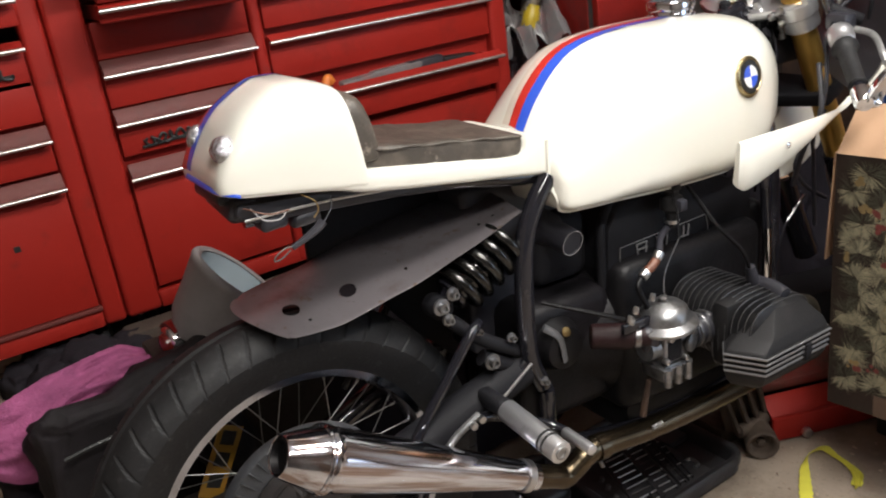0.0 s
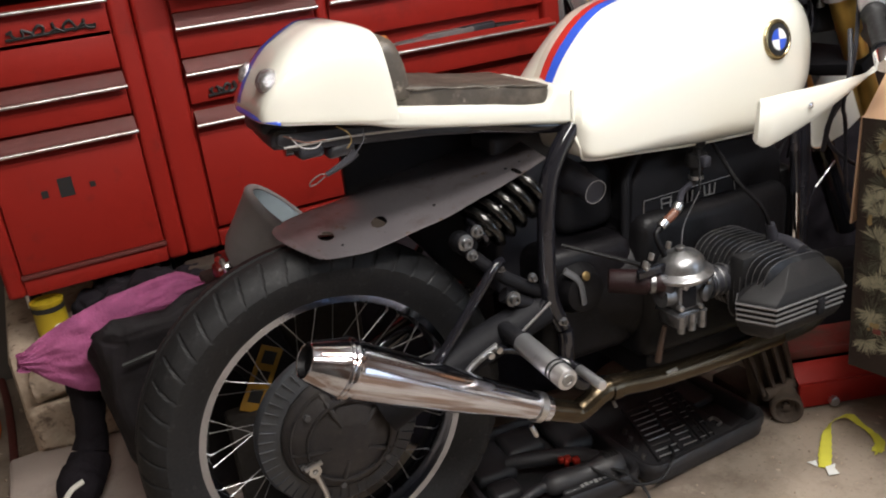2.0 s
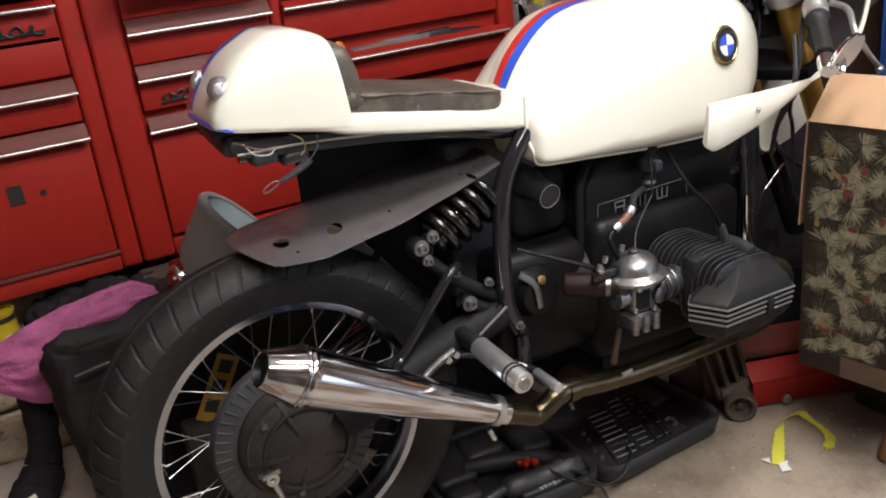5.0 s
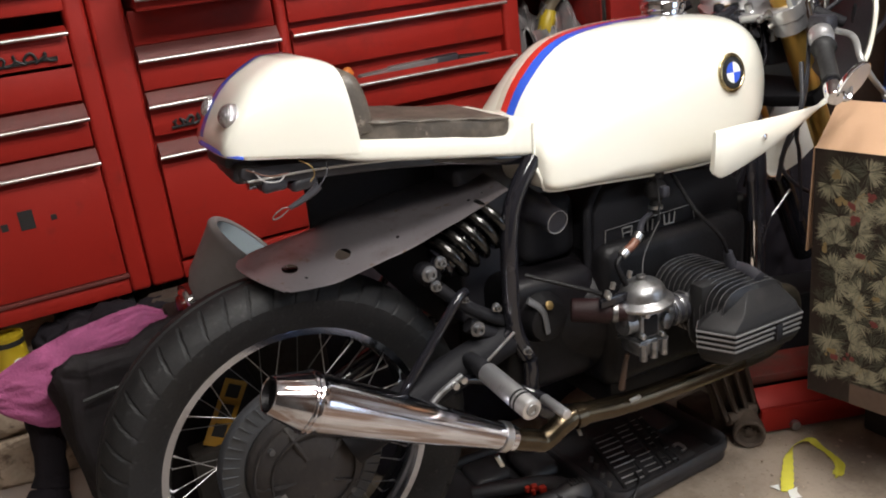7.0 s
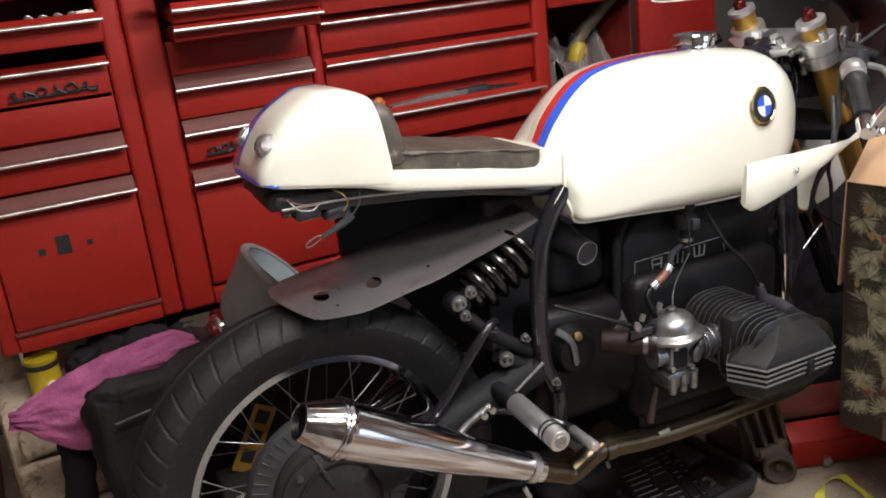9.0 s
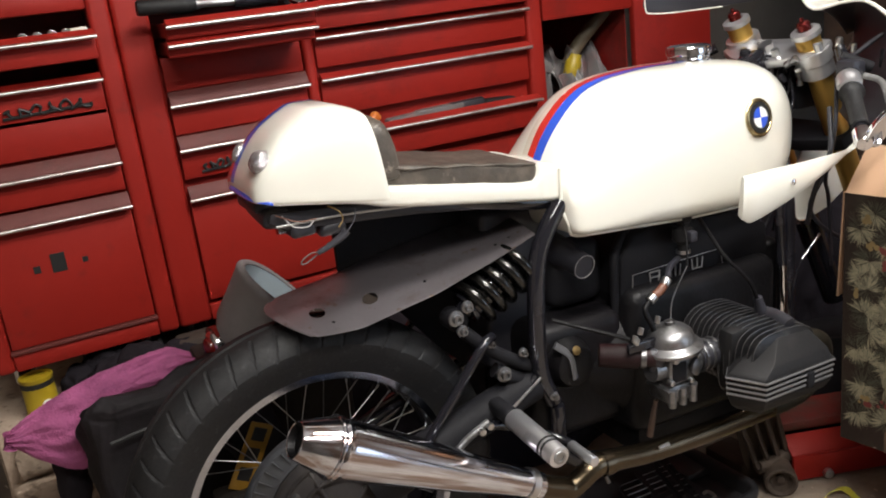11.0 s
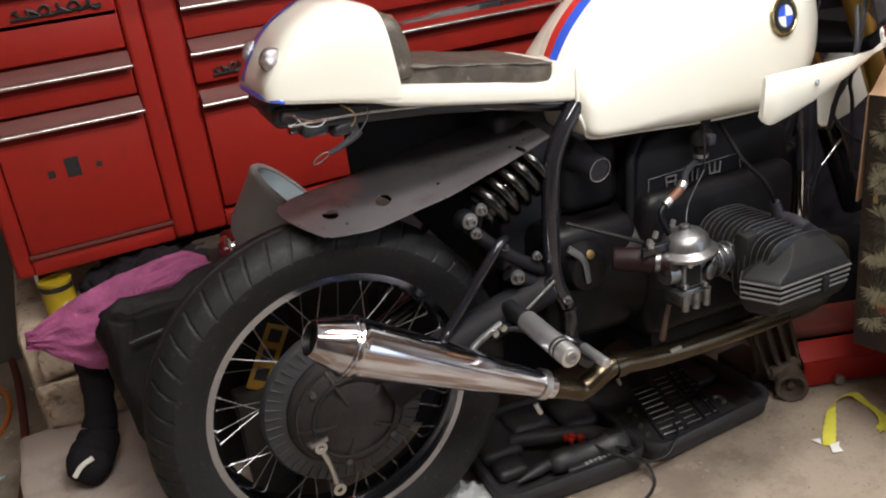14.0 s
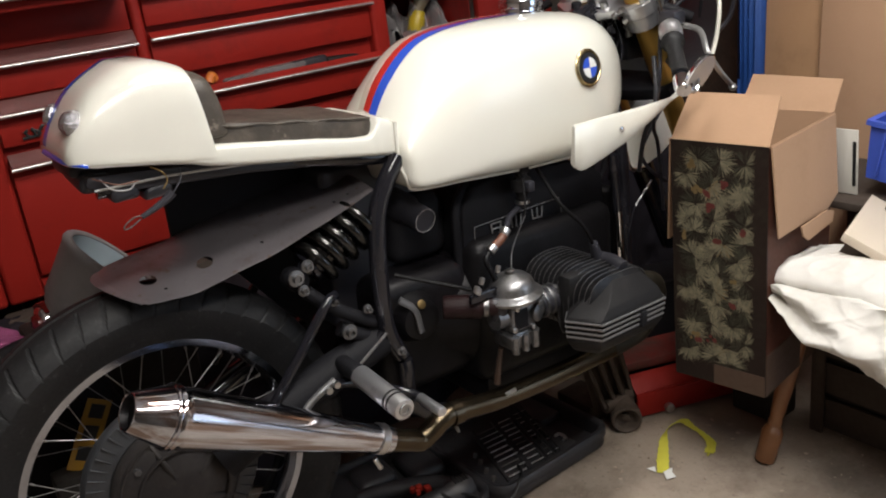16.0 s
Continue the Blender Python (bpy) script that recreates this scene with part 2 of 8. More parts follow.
# Pale tone for the unseen side walls, bouncing fill into the shadows.
WALL_BOUNCE = mat("pale_bounce_wall", (0.44, 0.39, 0.35), 0.9, var=0.2, scale=4, bump=0.003, bscale=30, dirt=(0.2, 0.18, 0.16), dirt_amount=0.4, dirt_scale=3)
CEIL = mat("pale_ceiling", (0.72, 0.7, 0.67), 0.9, var=0.1)
CARD = mat("cardboard", (0.4400, 0.2728, 0.1672), 0.8, var=0.08, scale=4, bump=0.0004, bscale=150, dirt=(0.36, 0.21, 0.12), dirt_amount=0.25, dirt_scale=5)
CARD_DARK = mat("old_cardboard", (0.36, 0.21, 0.11), 0.8, var=0.15, scale=4, dirt=(0.22, 0.12, 0.06), dirt_amount=0.35)
WOOD = mat("turned_wood", (0.2, 0.085, 0.034), 0.4, var=0.3, scale=18, coat=0.2)
PLANK = mat("grey_brown_plank", (0.055, 0.04, 0.031), 0.8, var=0.35, scale=14, bump=0.001, bscale=80)
CLOTH = mat("white_cotton", (0.6970, 0.6776, 0.6389), 0.85, var=0.06, scale=12, bump=0.0006, bscale=500, dirt=(0.5, 0.46, 0.38), dirt_amount=0.25, dirt_scale=7)
RAG = mat("pale_rag", (0.52, 0.53, 0.53), 0.9, var=0.15, scale=20, dirt=(0.25, 0.24, 0.22), dirt_amount=0.4, dirt_scale=18)
PINK = mat("pink_terry", (0.3168, 0.0748, 0.1848), 0.95, var=0.22, scale=30, bump=0.004, bscale=260, dirt=(0.2, 0.05, 0.13), dirt_amount=0.4, dirt_scale=16)
BAG = mat("grimy_black_leather", (0.0103, 0.0084, 0.0095), 0.75, spec=0.25, var=0.35, scale=8, bump=0.002, bscale=60, dirt=(0.0240, 0.0198, 0.0245), dirt_amount=0.4, dirt_scale=8)
WOOL = mat("black_knit", (0.0170, 0.0144, 0.0180), 0.95, spec=0.1, var=0.3, bump=0.003, bscale=180)
YELLOW = mat("yellow_paint", (0.4160, 0.2960, 0.0160), 0.4, var=0.15, dirt=(0.16, 0.12, 0.03), dirt_amount=0.3, dirt_scale=20)
TAPE = mat("yellow_strap", (0.6, 0.56, 0.06), 0.6, var=0.15, scale=40, bump=0.0006, bscale=600)
PLATE = mat("amber_plate", (0.34, 0.18, 0.02), 0.4, var=0.1, dirt=(0.18, 0.1, 0.02), dirt_amount=0.3, dirt_scale=20)
INK = mat("black_marking", (0.012, 0.012, 0.012), 0.5)
WHITE = mat("white_plastic", (0.75, 0.75, 0.73), 0.4, var=0.05)
BOOKCOVER = mat("cream_book_cover", (0.6, 0.52, 0.42), 0.6, var=0.05, scale=5)
PAPER = mat("paper", (0.68, 0.66, 0.6), 0.85, var=0.06)
SCOOP_GREY = mat("dull_grey_plastic", (0.2, 0.185, 0.185), 0.6, var=0.12, dirt=(0.11, 0.1, 0.1), dirt_amount=0.35)
GREYBLUE = mat("grey_blue_plastic", (0.4000, 0.4800, 0.5280), 0.45, var=0.1, dirt=(0.2, 0.22, 0.22), dirt_amount=0.3)
GREY = mat("grey_plastic", (0.34, 0.33, 0.33), 0.5, var=0.12, dirt=(0.16, 0.15, 0.14), dirt_amount=0.3)
BLUEBOX = mat("blue_plastic", (0.05, 0.1, 0.5), 0.4, var=0.1)
BLUEDARK = mat("blue_tarpaulin", (0.015, 0.06, 0.24), 0.5, var=0.3, scale=10)
ORANGE = mat("orange_cable", (0.6, 0.17, 0.03), 0.5)
RED_PLASTIC = mat("red_plastic", (0.5, 0.035, 0.02), 0.4)
RED_LENS = mat("dark_red_lens", (0.16, 0.012, 0.01), 0.2)
LEAF = mat("printed_leaf", (0.038, 0.037, 0.022), 0.7, var=0.4, scale=30)
LEAF_PALE = mat("printed_pale_leaf", (0.2, 0.175, 0.115), 0.7, var=0.55, scale=70, dirt=(0.05, 0.05, 0.03), dirt_amount=0.45, dirt_scale=60)
LEAF_MID = mat("printed_olive_leaf", (0.075, 0.07, 0.045), 0.7, var=0.5, scale=70, dirt=(0.03, 0.03, 0.018), dirt_amount=0.45, dirt_scale=60)
LEAF_GOLD = mat("printed_golden_leaf", (0.17, 0.115, 0.045), 0.7, var=0.4, scale=30)
BERRY = mat("printed_berry", (0.12, 0.02, 0.016), 0.7, var=0.3, scale=30)
PRINT_DARK = mat("dark_printed_paper", (0.02, 0.012, 0.009), 0.7, spec=0.2, var=0.4, scale=12, dirt=(0.03, 0.027, 0.018), dirt_amount=0.4, dirt_scale=22)
JUNK = mat("crumpled_film", (0.13, 0.12, 0.12), 0.35, var=0.4, scale=20, dirt=(0.28, 0.12, 0.11), dirt_amount=0.4, dirt_scale=14)
OLIVE = mat("olive_hose", (0.14, 0.11, 0.07), 0.5, var=0.2)


def speckle(m, scale, col, low, high):
    """Adds small grains of another colour to a material."""
    nt = m.node_tree
    n, l = nt.nodes, nt.links
    b = n["Principled BSDF"]
    src = b.inputs["Base Color"].links[0].from_socket
    tc, nz, mr, mx = n.new("ShaderNodeTexCoord"), n.new("ShaderNodeTexNoise"), n.new("ShaderNodeMapRange"), n.new("ShaderNodeMix")
    mx.data_type = "RGBA"
    nz.inputs["Scale"].default_value, nz.inputs["Detail"].default_value, nz.inputs["Roughness"].default_value = scale, 6, 0.6
    mr.inputs["From Min"].default_value, mr.inputs["From Max"].default_value = low, high
    mx.inputs["B"].default_value = (*col, 1)
    l.new(tc.outputs["Object"], nz.inputs["Vector"])
    l.new(nz.outputs["Fac"], mr.inputs["Value"])
    l.new(mr.outputs["Result"], mx.inputs["Factor"])
    l.new(src, mx.inputs["A"])
    l.new(mx.outputs["Result"], b.inputs["Base Color"])


speckle(CONCRETE, 90, (0.2, 0.155, 0.12), 0.58, 0.72)
speckle(CONCRETE, 2.2, (0.22, 0.172, 0.136), 0.54, 0.66)
speckle(CONCRETE, 16, (0.36, 0.3, 0.24), 0.60, 0.75)
speckle(STONE, 35, (0.14, 0.1, 0.075), 0.56, 0.68)
speckle(STONE, 7, (0.52, 0.45, 0.36), 0.58, 0.7)
speckle(FENDER, 45, (0.24, 0.17, 0.14), 0.62, 0.7)
speckle(VINYL, 60, (0.2, 0.17, 0.14), 0.62, 0.72)
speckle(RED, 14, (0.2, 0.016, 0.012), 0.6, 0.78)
speckle(RUBBER, 70, (0.024, 0.023, 0.025), 0.6, 0.72)
speckle(DRIVE, 50, (0.055, 0.047, 0.043), 0.6, 0.7)
TUBE_GLOW = glow("lamp_tube", (1.0, 0.965, 0.92), 36.0)


# ---- mesh helpers ----
def fresh():
    return bmesh.new()


def mesh_of(name, bm, material, sharp=38):
    bmesh.ops.recalc_face_normals(bm, faces=bm.faces)
    me = bpy.data.meshes.new(name)
    bm.to_mesh(me)
    bm.free()
    for p in me.polygons:
        p.use_smooth = True
    me.set_sharp_from_angle(angle=radians(sharp))
    for k in material if isinstance(material, (list, tuple)) else [material]:
        me.materials.append(k)
    return me


def part(name, bm, material, parent, label="", sharp=38):
    ob = new(name, mesh_of(name, bm, material, sharp))
    ob.parent = parent
    if label:
        tagged(ob, label)
    return ob


def thing(name, label, category, m=None, group="", kind=""):
    ob = new(name)
    ob.empty_display_size = 0.05
    if m is not None:
        ob.matrix_world = m
    return tagged(ob, label, category, group, kind)


def solid(name, bm, material, label, category, m=None, group="", kind="", sharp=38):
    ob = new(name, mesh_of(name, bm, material, sharp))
    if m is not None:
        ob.matrix_world = m
    return tagged(ob, label, category, group, kind)


def box(bm, lo, hi, bevel=0.0, m=None, seg=2):
    c = [(a + b) / 2 for a, b in zip(lo, hi)]
    s = [abs(b - a) for a, b in zip(lo, hi)]
    t = bmesh.new()
    bmesh.ops.create_cube(t, size=1, matrix=Matrix.LocRotScale(c, None, s))
    if bevel:
        bmesh.ops.bevel(t, geom=t.edges[:], offset=min(bevel, min(s) * 0.45), segments=seg, affect="EDGES", profile=0.5)
    if m is not None:
        t.transform(m)
    tmp = bpy.data.meshes.new("tmp")
    t.to_mesh(tmp)
    t.free()
    bm.from_mesh(tmp)
    bpy.data.meshes.remove(tmp)
    return bm


def rings(bm, loops, closed=True, cap=True):
    """Joins loops of points into a skin."""
    vs = [[bm.verts.new(p) for p in loop] for loop in loops]
    n = len(vs[0])
    for a, b in zip(vs[:-1], vs[1:]):
        for i in range(n if closed else n - 1):
            j = (i + 1) % n
            bm.faces.new((a[i], a[j], b[j], b[i]))
    if cap and closed:
        bm.faces.new(vs[0][::-1])
        bm.faces.new(vs[-1])
    return vs


def frame_of(axis):
    a = Vector(axis).normalized()
    u = a.orthogonal().normalized()
    return a, u, a.cross(u)


def lathe(bm, profile, origin, axis, seg=32, cap=True, loop=False):
    """profile: (radius, height along axis)."""
    a, u, w = frame_of(axis)
    o = Vector(origin)
    loops = [[o + a * h + (u * math.cos(2 * math.pi * i / seg) + w * math.sin(2 * math.pi * i / seg)) * max(r, 1e-5) for i in range(seg)] for r, h in profile]
    if loop:
        loops.append(loops[0])
        rings(bm, loops, True, False)
        bmesh.ops.remove_doubles(bm, verts=bm.verts, dist=1e-6)
    else:
        rings(bm, loops, True, cap)
    return bm


def cyl(bm, p0, p1, r0, r1=None, seg=20, round_=0.0):
    p0, p1 = Vector(p0), Vector(p1)
    h = (p1 - p0).length
    r1 = r0 if r1 is None else r1
    e = min(round_, h * 0.3, r0 * 0.6, r1 * 0.6)
    prof = [(r0, 0), (r1, h)] if e <= 0 else [(r0 - e, 0), (r0 - 0.3 * e, 0.3 * e), (r0, e), (r1, h - e), (r1 - 0.3 * e, h - 0.3 * e), (r1 - e, h)]
    return lathe(bm, prof, p0, p1 - p0, seg)


def spline(pts, n=8):
    P = [Vector(p) for p in pts]
    P = [P[0] * 2 - P[1]] + P + [P[-1] * 2 - P[-2]]
    out = []
    for i in range(1, len(P) - 2):
        for k in range(n):
            t = k / n
            out.append(0.5 * ((2 * P[i]) + (P[i + 1] - P[i - 1]) * t + (2 * P[i - 1] - 5 * P[i] + 4 * P[i + 1] - P[i + 2]) * t * t + (3 * P[i] - P[i - 1] - 3 * P[i + 1] + P[i + 2]) * t ** 3))
    out.append(P[-2])
    return out


def tube(bm, pts, r, seg=12, n=6, smooth=True, flat=1.0):
    """A tube along points; r is a number or one per smoothed point from start to end."""
    path = spline(pts, n) if smooth and len(pts) > 2 else [Vector(p) for p in pts]
    tang = [(path[min(i + 1, len(path) - 1)] - path[max(i - 1, 0)]).normalized() for i in range(len(path))]
    _, u, _ = frame_of(tang[0])
    loops = []
    for i, (p, t) in enumerate(zip(path, tang)):
        u = (u - t * u.dot(t)).normalized()
        w = t.cross(u)
        rad = r(i / max(1, len(path) - 1)) if callable(r) else r
        loops.append([p + (u * math.cos(2 * math.pi * k / seg) + w * math.sin(2 * math.pi * k / seg) * flat) * rad for k in range(seg)])
    rings(bm, loops)
    return bm


def lerp_rows(rows, x):
    """Smooth reading of a table of (x, values...) at x."""
    if x <= rows[0][0]:
        return rows[0][1:]
    for a, b in zip(rows[:-1], rows[1:]):
        if x <= b[0]:
            t = (x - a[0]) / (b[0] - a[0])
            return tuple(p + (q - p) * t for p, q in zip(a[1:], b[1:]))
    return rows[-1][1:]


def pchip(rows, x):
    """Monotone cubic reading of a table of (x, values...)."""
    X = [r[0] for r in rows]
    if x <= X[0]:
        return rows[0][1:]
    if x >= X[-1]:
        return rows[-1][1:]
    i = max(k for k in range(len(X) - 1) if X[k] <= x)
    out = []
    for c in range(1, len(rows[0])):
        Y = [r[c] for r in rows]
        d = [(Y[k + 1] - Y[k]) / (X[k + 1] - X[k]) for k in range(len(X) - 1)]

        def slope(k):
            if k == 0 or k == len(X) - 1:
                return d[0] if k == 0 else d[-1]
            return 0.0 if d[k - 1] * d[k] <= 0 else 2 * d[k - 1] * d[k] / (d[k - 1] + d[k])
        h = X[i + 1] - X[i]
        t = (x - X[i]) / h
        out.append((1 + 2 * t) * (1 - t) ** 2 * Y[i] + t * (1 - t) ** 2 * h * slope(i) + t * t * (3 - 2 * t) * Y[i + 1] + t * t * (t - 1) * h * slope(i + 1))
    return tuple(out)


MID = -0.022  # middle plane of tank and seat


def body_point(rows, x, ang, off=0.0):
    """A point of a lofted body: rows (x, half width, bottom, widest level, top, lower and upper squareness); ang from -90 (below) by 0 (right side) to 90 (top)."""
    w, zb, zc, zt, nb, nt = pchip(rows, x)
    c, s = math.cos(ang), math.sin(ang)
    n = nt if s >= 0 else nb
    y = MID - math.copysign(abs(c) ** (2 / n), c) * (w + off)
    h = (zt - zc + off) if s >= 0 else (zc - zb + off)
    return Vector((x, y, zc + math.copysign(abs(s) ** (2 / n), s) * h))


def body(bm, rows, xs, seg=56):
    loops = [[body_point(rows, x, -math.pi / 2 + 2 * math.pi * k / seg) for k in range(seg)] for x in xs]
    return rings(bm, loops)


def skin_strip(bm, rows, xs, y0, y1, off, steps=4):
    """A strip lying on the upper right of a lofted body between two distances from its middle plane; y0 and y1 may be functions of x."""
    grid = []
    for x in xs:
        w, zb, zc, zt, nb, nt = pchip(rows, x)
        a, b = (y0(x) if callable(y0) else y0), (y1(x) if callable(y1) else y1)
        row = []
        for k in range(steps + 1):
            y = a + (b - a) * k / steps
            q = min(0.999, abs(y - MID) / w)
            row.append(bm.verts.new((x, y, zc + (zt - zc) * (1 - q ** nt) ** (1 / nt) + off)))
        grid.append(row)
    for p, q in zip(grid[:-1], grid[1:]):
        for k in range(steps):
            bm.faces.new((p[k], p[k + 1], q[k + 1], q[k]))
    return bm


def slab(bm, outline, depth, m, bevel=0.0):
    """A flat plate from an outline in its own x, y, with depth along z."""
    t = bmesh.new()
    f = t.faces.new([t.verts.new((x, y, 0)) for x, y in outline])
    g = bmesh.ops.extrude_face_region(t, geom=[f])
    bmesh.ops.translate(t, verts=[v for v in g["geom"] if isinstance(v, bmesh.types.BMVert)], vec=(0, 0, depth))
    bmesh.ops.recalc_face_normals(t, faces=t.faces)
    if bevel:
        bmesh.ops.bevel(t, geom=t.edges[:], offset=bevel, segments=2, affect="EDGES", profile=0.5)
    t.transform(m)
    tmp = bpy.data.meshes.new("tmp")
    t.to_mesh(tmp)
    t.free()
    bm.from_mesh(tmp)
    bpy.data.meshes.remove(tmp)
    return bm


def rough_up(bm, amount, size, seed=0):
    for v in bm.verts:
        v.co += Vector(noise.noise_vector((v.co + Vector((seed * 3.1, seed * 1.7, seed))) / size)) * amount
    return bm


def thicken(bm, depth):
    """Gives an open sheet an even thickness along its vertex normals."""
    bmesh.ops.recalc_face_normals(bm, faces=bm.faces)
    bm.normal_update()
    faces, rim = bm.faces[:], [e for e in bm.edges if len(e.link_faces) == 1]
    twin = {v: bm.verts.new(v.co - v.normal * depth) for v in bm.verts[:]}
    for f in faces:
        bm.faces.new([twin[v] for v in reversed(f.verts)])
    for e in rim:
        a, b = e.verts
        bm.faces.new((a, b, twin[b], twin[a]))
    return bm


def cloth_sheet(bm, nx, ny, fn, thick=0.006):
    """A sheet with thickness over a grid of fn(u, v), u and v in 0..1."""
    grid = [[Vector(fn(i / nx, j / ny)) for j in range(ny + 1)] for i in range(nx + 1)]
    vs = [[bm.verts.new(p) for p in row] for row in grid]
    for i in range(nx):
        for j in range(ny):
            bm.faces.new((vs[i][j], vs[i + 1][j], vs[i + 1][j + 1], vs[i][j + 1]))
    return thicken(bm, thick)

# ---- the garage shell ----
def plain(name, lo, hi, material, label, category, cuts=0):
    bm = box(fresh(), lo, hi)
    return solid(name, bm, material, label, category, kind="structure")


def make_floor():
    bm = fresh()
    nx, ny = 130, 110
    x0, x1, y0, y1 = -2.4, 3.1, -2.8, 1.5
    vs = [[bm.verts.new((x0 + (x1 - x0) * i / nx, y0 + (y1 - y0) * j / ny, 0)) for j in range(ny + 1)] for i in range(nx + 1)]
    for row in vs:
        for v in row:
            v.co.z = 0.004 * noise.noise(v.co * 3.0) + 0.002 * noise.noise(v.co * 14.0) - 0.002
    for i in range(nx):
        for j in range(ny):
            bm.faces.new((vs[i][j], vs[i + 1][j], vs[i + 1][j + 1], vs[i][j + 1]))
    return solid("floor", bm, CONCRETE, "worn brownish concrete garage floor with grit and stains", "floor", kind="structure")


make_floor()
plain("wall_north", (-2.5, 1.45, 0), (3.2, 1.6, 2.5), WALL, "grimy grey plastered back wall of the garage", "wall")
# Unseen wall, kept dark to give chrome a dark band to reflect.
bm = box(fresh(), (-2.5, -2.9, 0), (1.5, -2.75, 2.5))
box(bm, (2.8, -2.9, 0), (3.2, -2.75, 2.5))
box(bm, (1.5, -2.9, 2.1), (2.8, -2.75, 2.5))
solid("wall_south", bm, WALL, "unseen dark wall with an open doorway to daylight", "wall", kind="structure")
plain("ground", (-30, -40, -0.12), (30, -2.8, -0.03), CONCRETE, "pale concrete yard outside the open doorway", "ground")
# Side walls out of view, added pale as bounce surfaces.
plain("wall_west", (-2.5, -2.75, 0), (-2.35, 1.45, 2.5), WALL_BOUNCE, "unseen pale side wall added to bounce fill light", "wall")
plain("wall_east", (3.05, -2.75, 0), (3.2, 1.45, 2.5), WALL_BOUNCE, "unseen pale side wall added to bounce fill light", "wall")
plain("ceiling", (-2.5, -2.9, 2.5), (3.2, 1.6, 2.6), CEIL, "pale boarded garage ceiling", "ceiling")


def ceiling_light(x, y, z):
    t = thing("ceiling_light", "white ceiling light fitting with two glowing tubes", "ceiling light", pose(x, y, 0, 0, 0, 6), "ceiling lights")
    part("housing", box(fresh(), (-0.66, -0.13, z), (0.66, 0.13, 2.5), 0.01), WHITE, t)
    for y in (-0.07, 0.07):
        part("tube", cyl(fresh(), (-0.62, y, z - 0.02), (0.62, y, z - 0.02), 0.013, seg=12), TUBE_GLOW, t)


for lx, ly, lz in LAMPS:
    ceiling_light(lx, ly, lz)


# ---- stone ledge behind the motorcycle ----
def ledge():
    base = solid("stone_ledge", box(fresh(), (-0.515, 0.636, 0), (2.2, 1.45, 0.398), 0.02), STONE, "rough stone and mortar ledge carrying the tool chests", "ledge", kind="structure")
    random.seed(4)
    x = -0.53
    for row, (z0, z1) in enumerate(((0.0, 0.14), (0.14, 0.27), (0.27, 0.405))):
        x = -0.53 + 0.02 * row
        while x < 1.3:
            w = random.uniform(0.14, 0.28)
            bm = box(fresh(), (x, 0.60 + random.uniform(0, 0.03), z0 + 0.006), (x + w - 0.01, 0.74, z1 - 0.004), 0.025, seg=3)
            bmesh.ops.subdivide_edges(bm, edges=bm.edges[:], cuts=5, use_grid_fill=True)
            rough_up(bm, 0.022, 0.08, x * 10 + row)
            rough_up(bm, 0.008, 0.025, row)
            part("stone", bm, STONE, base, sharp=60)
            x += w
    return base


ledge()


def plinth():
    """Low cement step in front of the ledge, its edges broken."""
    bm = box(fresh(), (-0.578, 0.20, 0.0), (-0.105, 0.66, 0.15), 0.012, seg=2)
    bmesh.ops.subdivide_edges(bm, edges=bm.edges[:], cuts=6, use_grid_fill=True)
    rough_up(bm, 0.012, 0.12, 2)
    rough_up(bm, 0.005, 0.03, 3)
    return solid("cement_step", bm, PLINTH, "pale cement step at the foot of the stone ledge", "step", kind="structure", sharp=60)


plinth()


# ---- red tool chests ----
def drawer_handle(parent, x0, x1, z, y, lip=None):
    """A folded full-width pull along the top of a drawer front: sloping dull lip with a bright edge."""
    bm = fresh()
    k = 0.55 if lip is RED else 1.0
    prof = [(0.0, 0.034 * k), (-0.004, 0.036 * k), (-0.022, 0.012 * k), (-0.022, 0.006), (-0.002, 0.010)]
    rings(bm, [[(x, y + py, z + pz) for py, pz in prof] for x in (x0, x1)])
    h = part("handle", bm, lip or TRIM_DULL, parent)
    bm = fresh()
    rings(bm, [[(x, y - 0.0215 + 0.005 * math.cos(a), z + 0.004 + 0.0045 * math.sin(a)) for a in [k * math.pi / 6 for k in range(12)]] for x in (x0 - 0.002, x1 + 0.002)])
    part("handle_edge", bm, TRIM_STEEL, parent, "bright steel edge of the drawer pull")
    return h


def drawer(chest, x0, x1, z0, z1, y=0.67, depth=0.4, handle=True, lip=None):
    """z1: level of the bright edge; z0: lower edge of the front."""
    bm = box(fresh(), (x0, y - 0.012, z0), (x1, y + 0.008, z1 + (0.014 if lip is RED else 0.028)), 0.004)
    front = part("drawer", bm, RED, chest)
    if y < 0.66:
        bm = fresh()
        box(bm, (x0 + 0.012, y + 0.008, z0 + 0.004), (x0 + 0.02, y + depth, z1 + 0.012))
        box(bm, (x1 - 0.02, y + 0.008, z0 + 0.004), (x1 - 0.012, y + depth, z1 + 0.012))
        box(bm, (x0 + 0.02, y + 0.008, z0 + 0.004), (x1 - 0.02, y + depth, z0 + 0.008))
        part("drawer_tray", bm, RED_DARK, front)
    if handle:
        drawer_handle(front, x0, x1, z1, y - 0.012, lip)
    return front


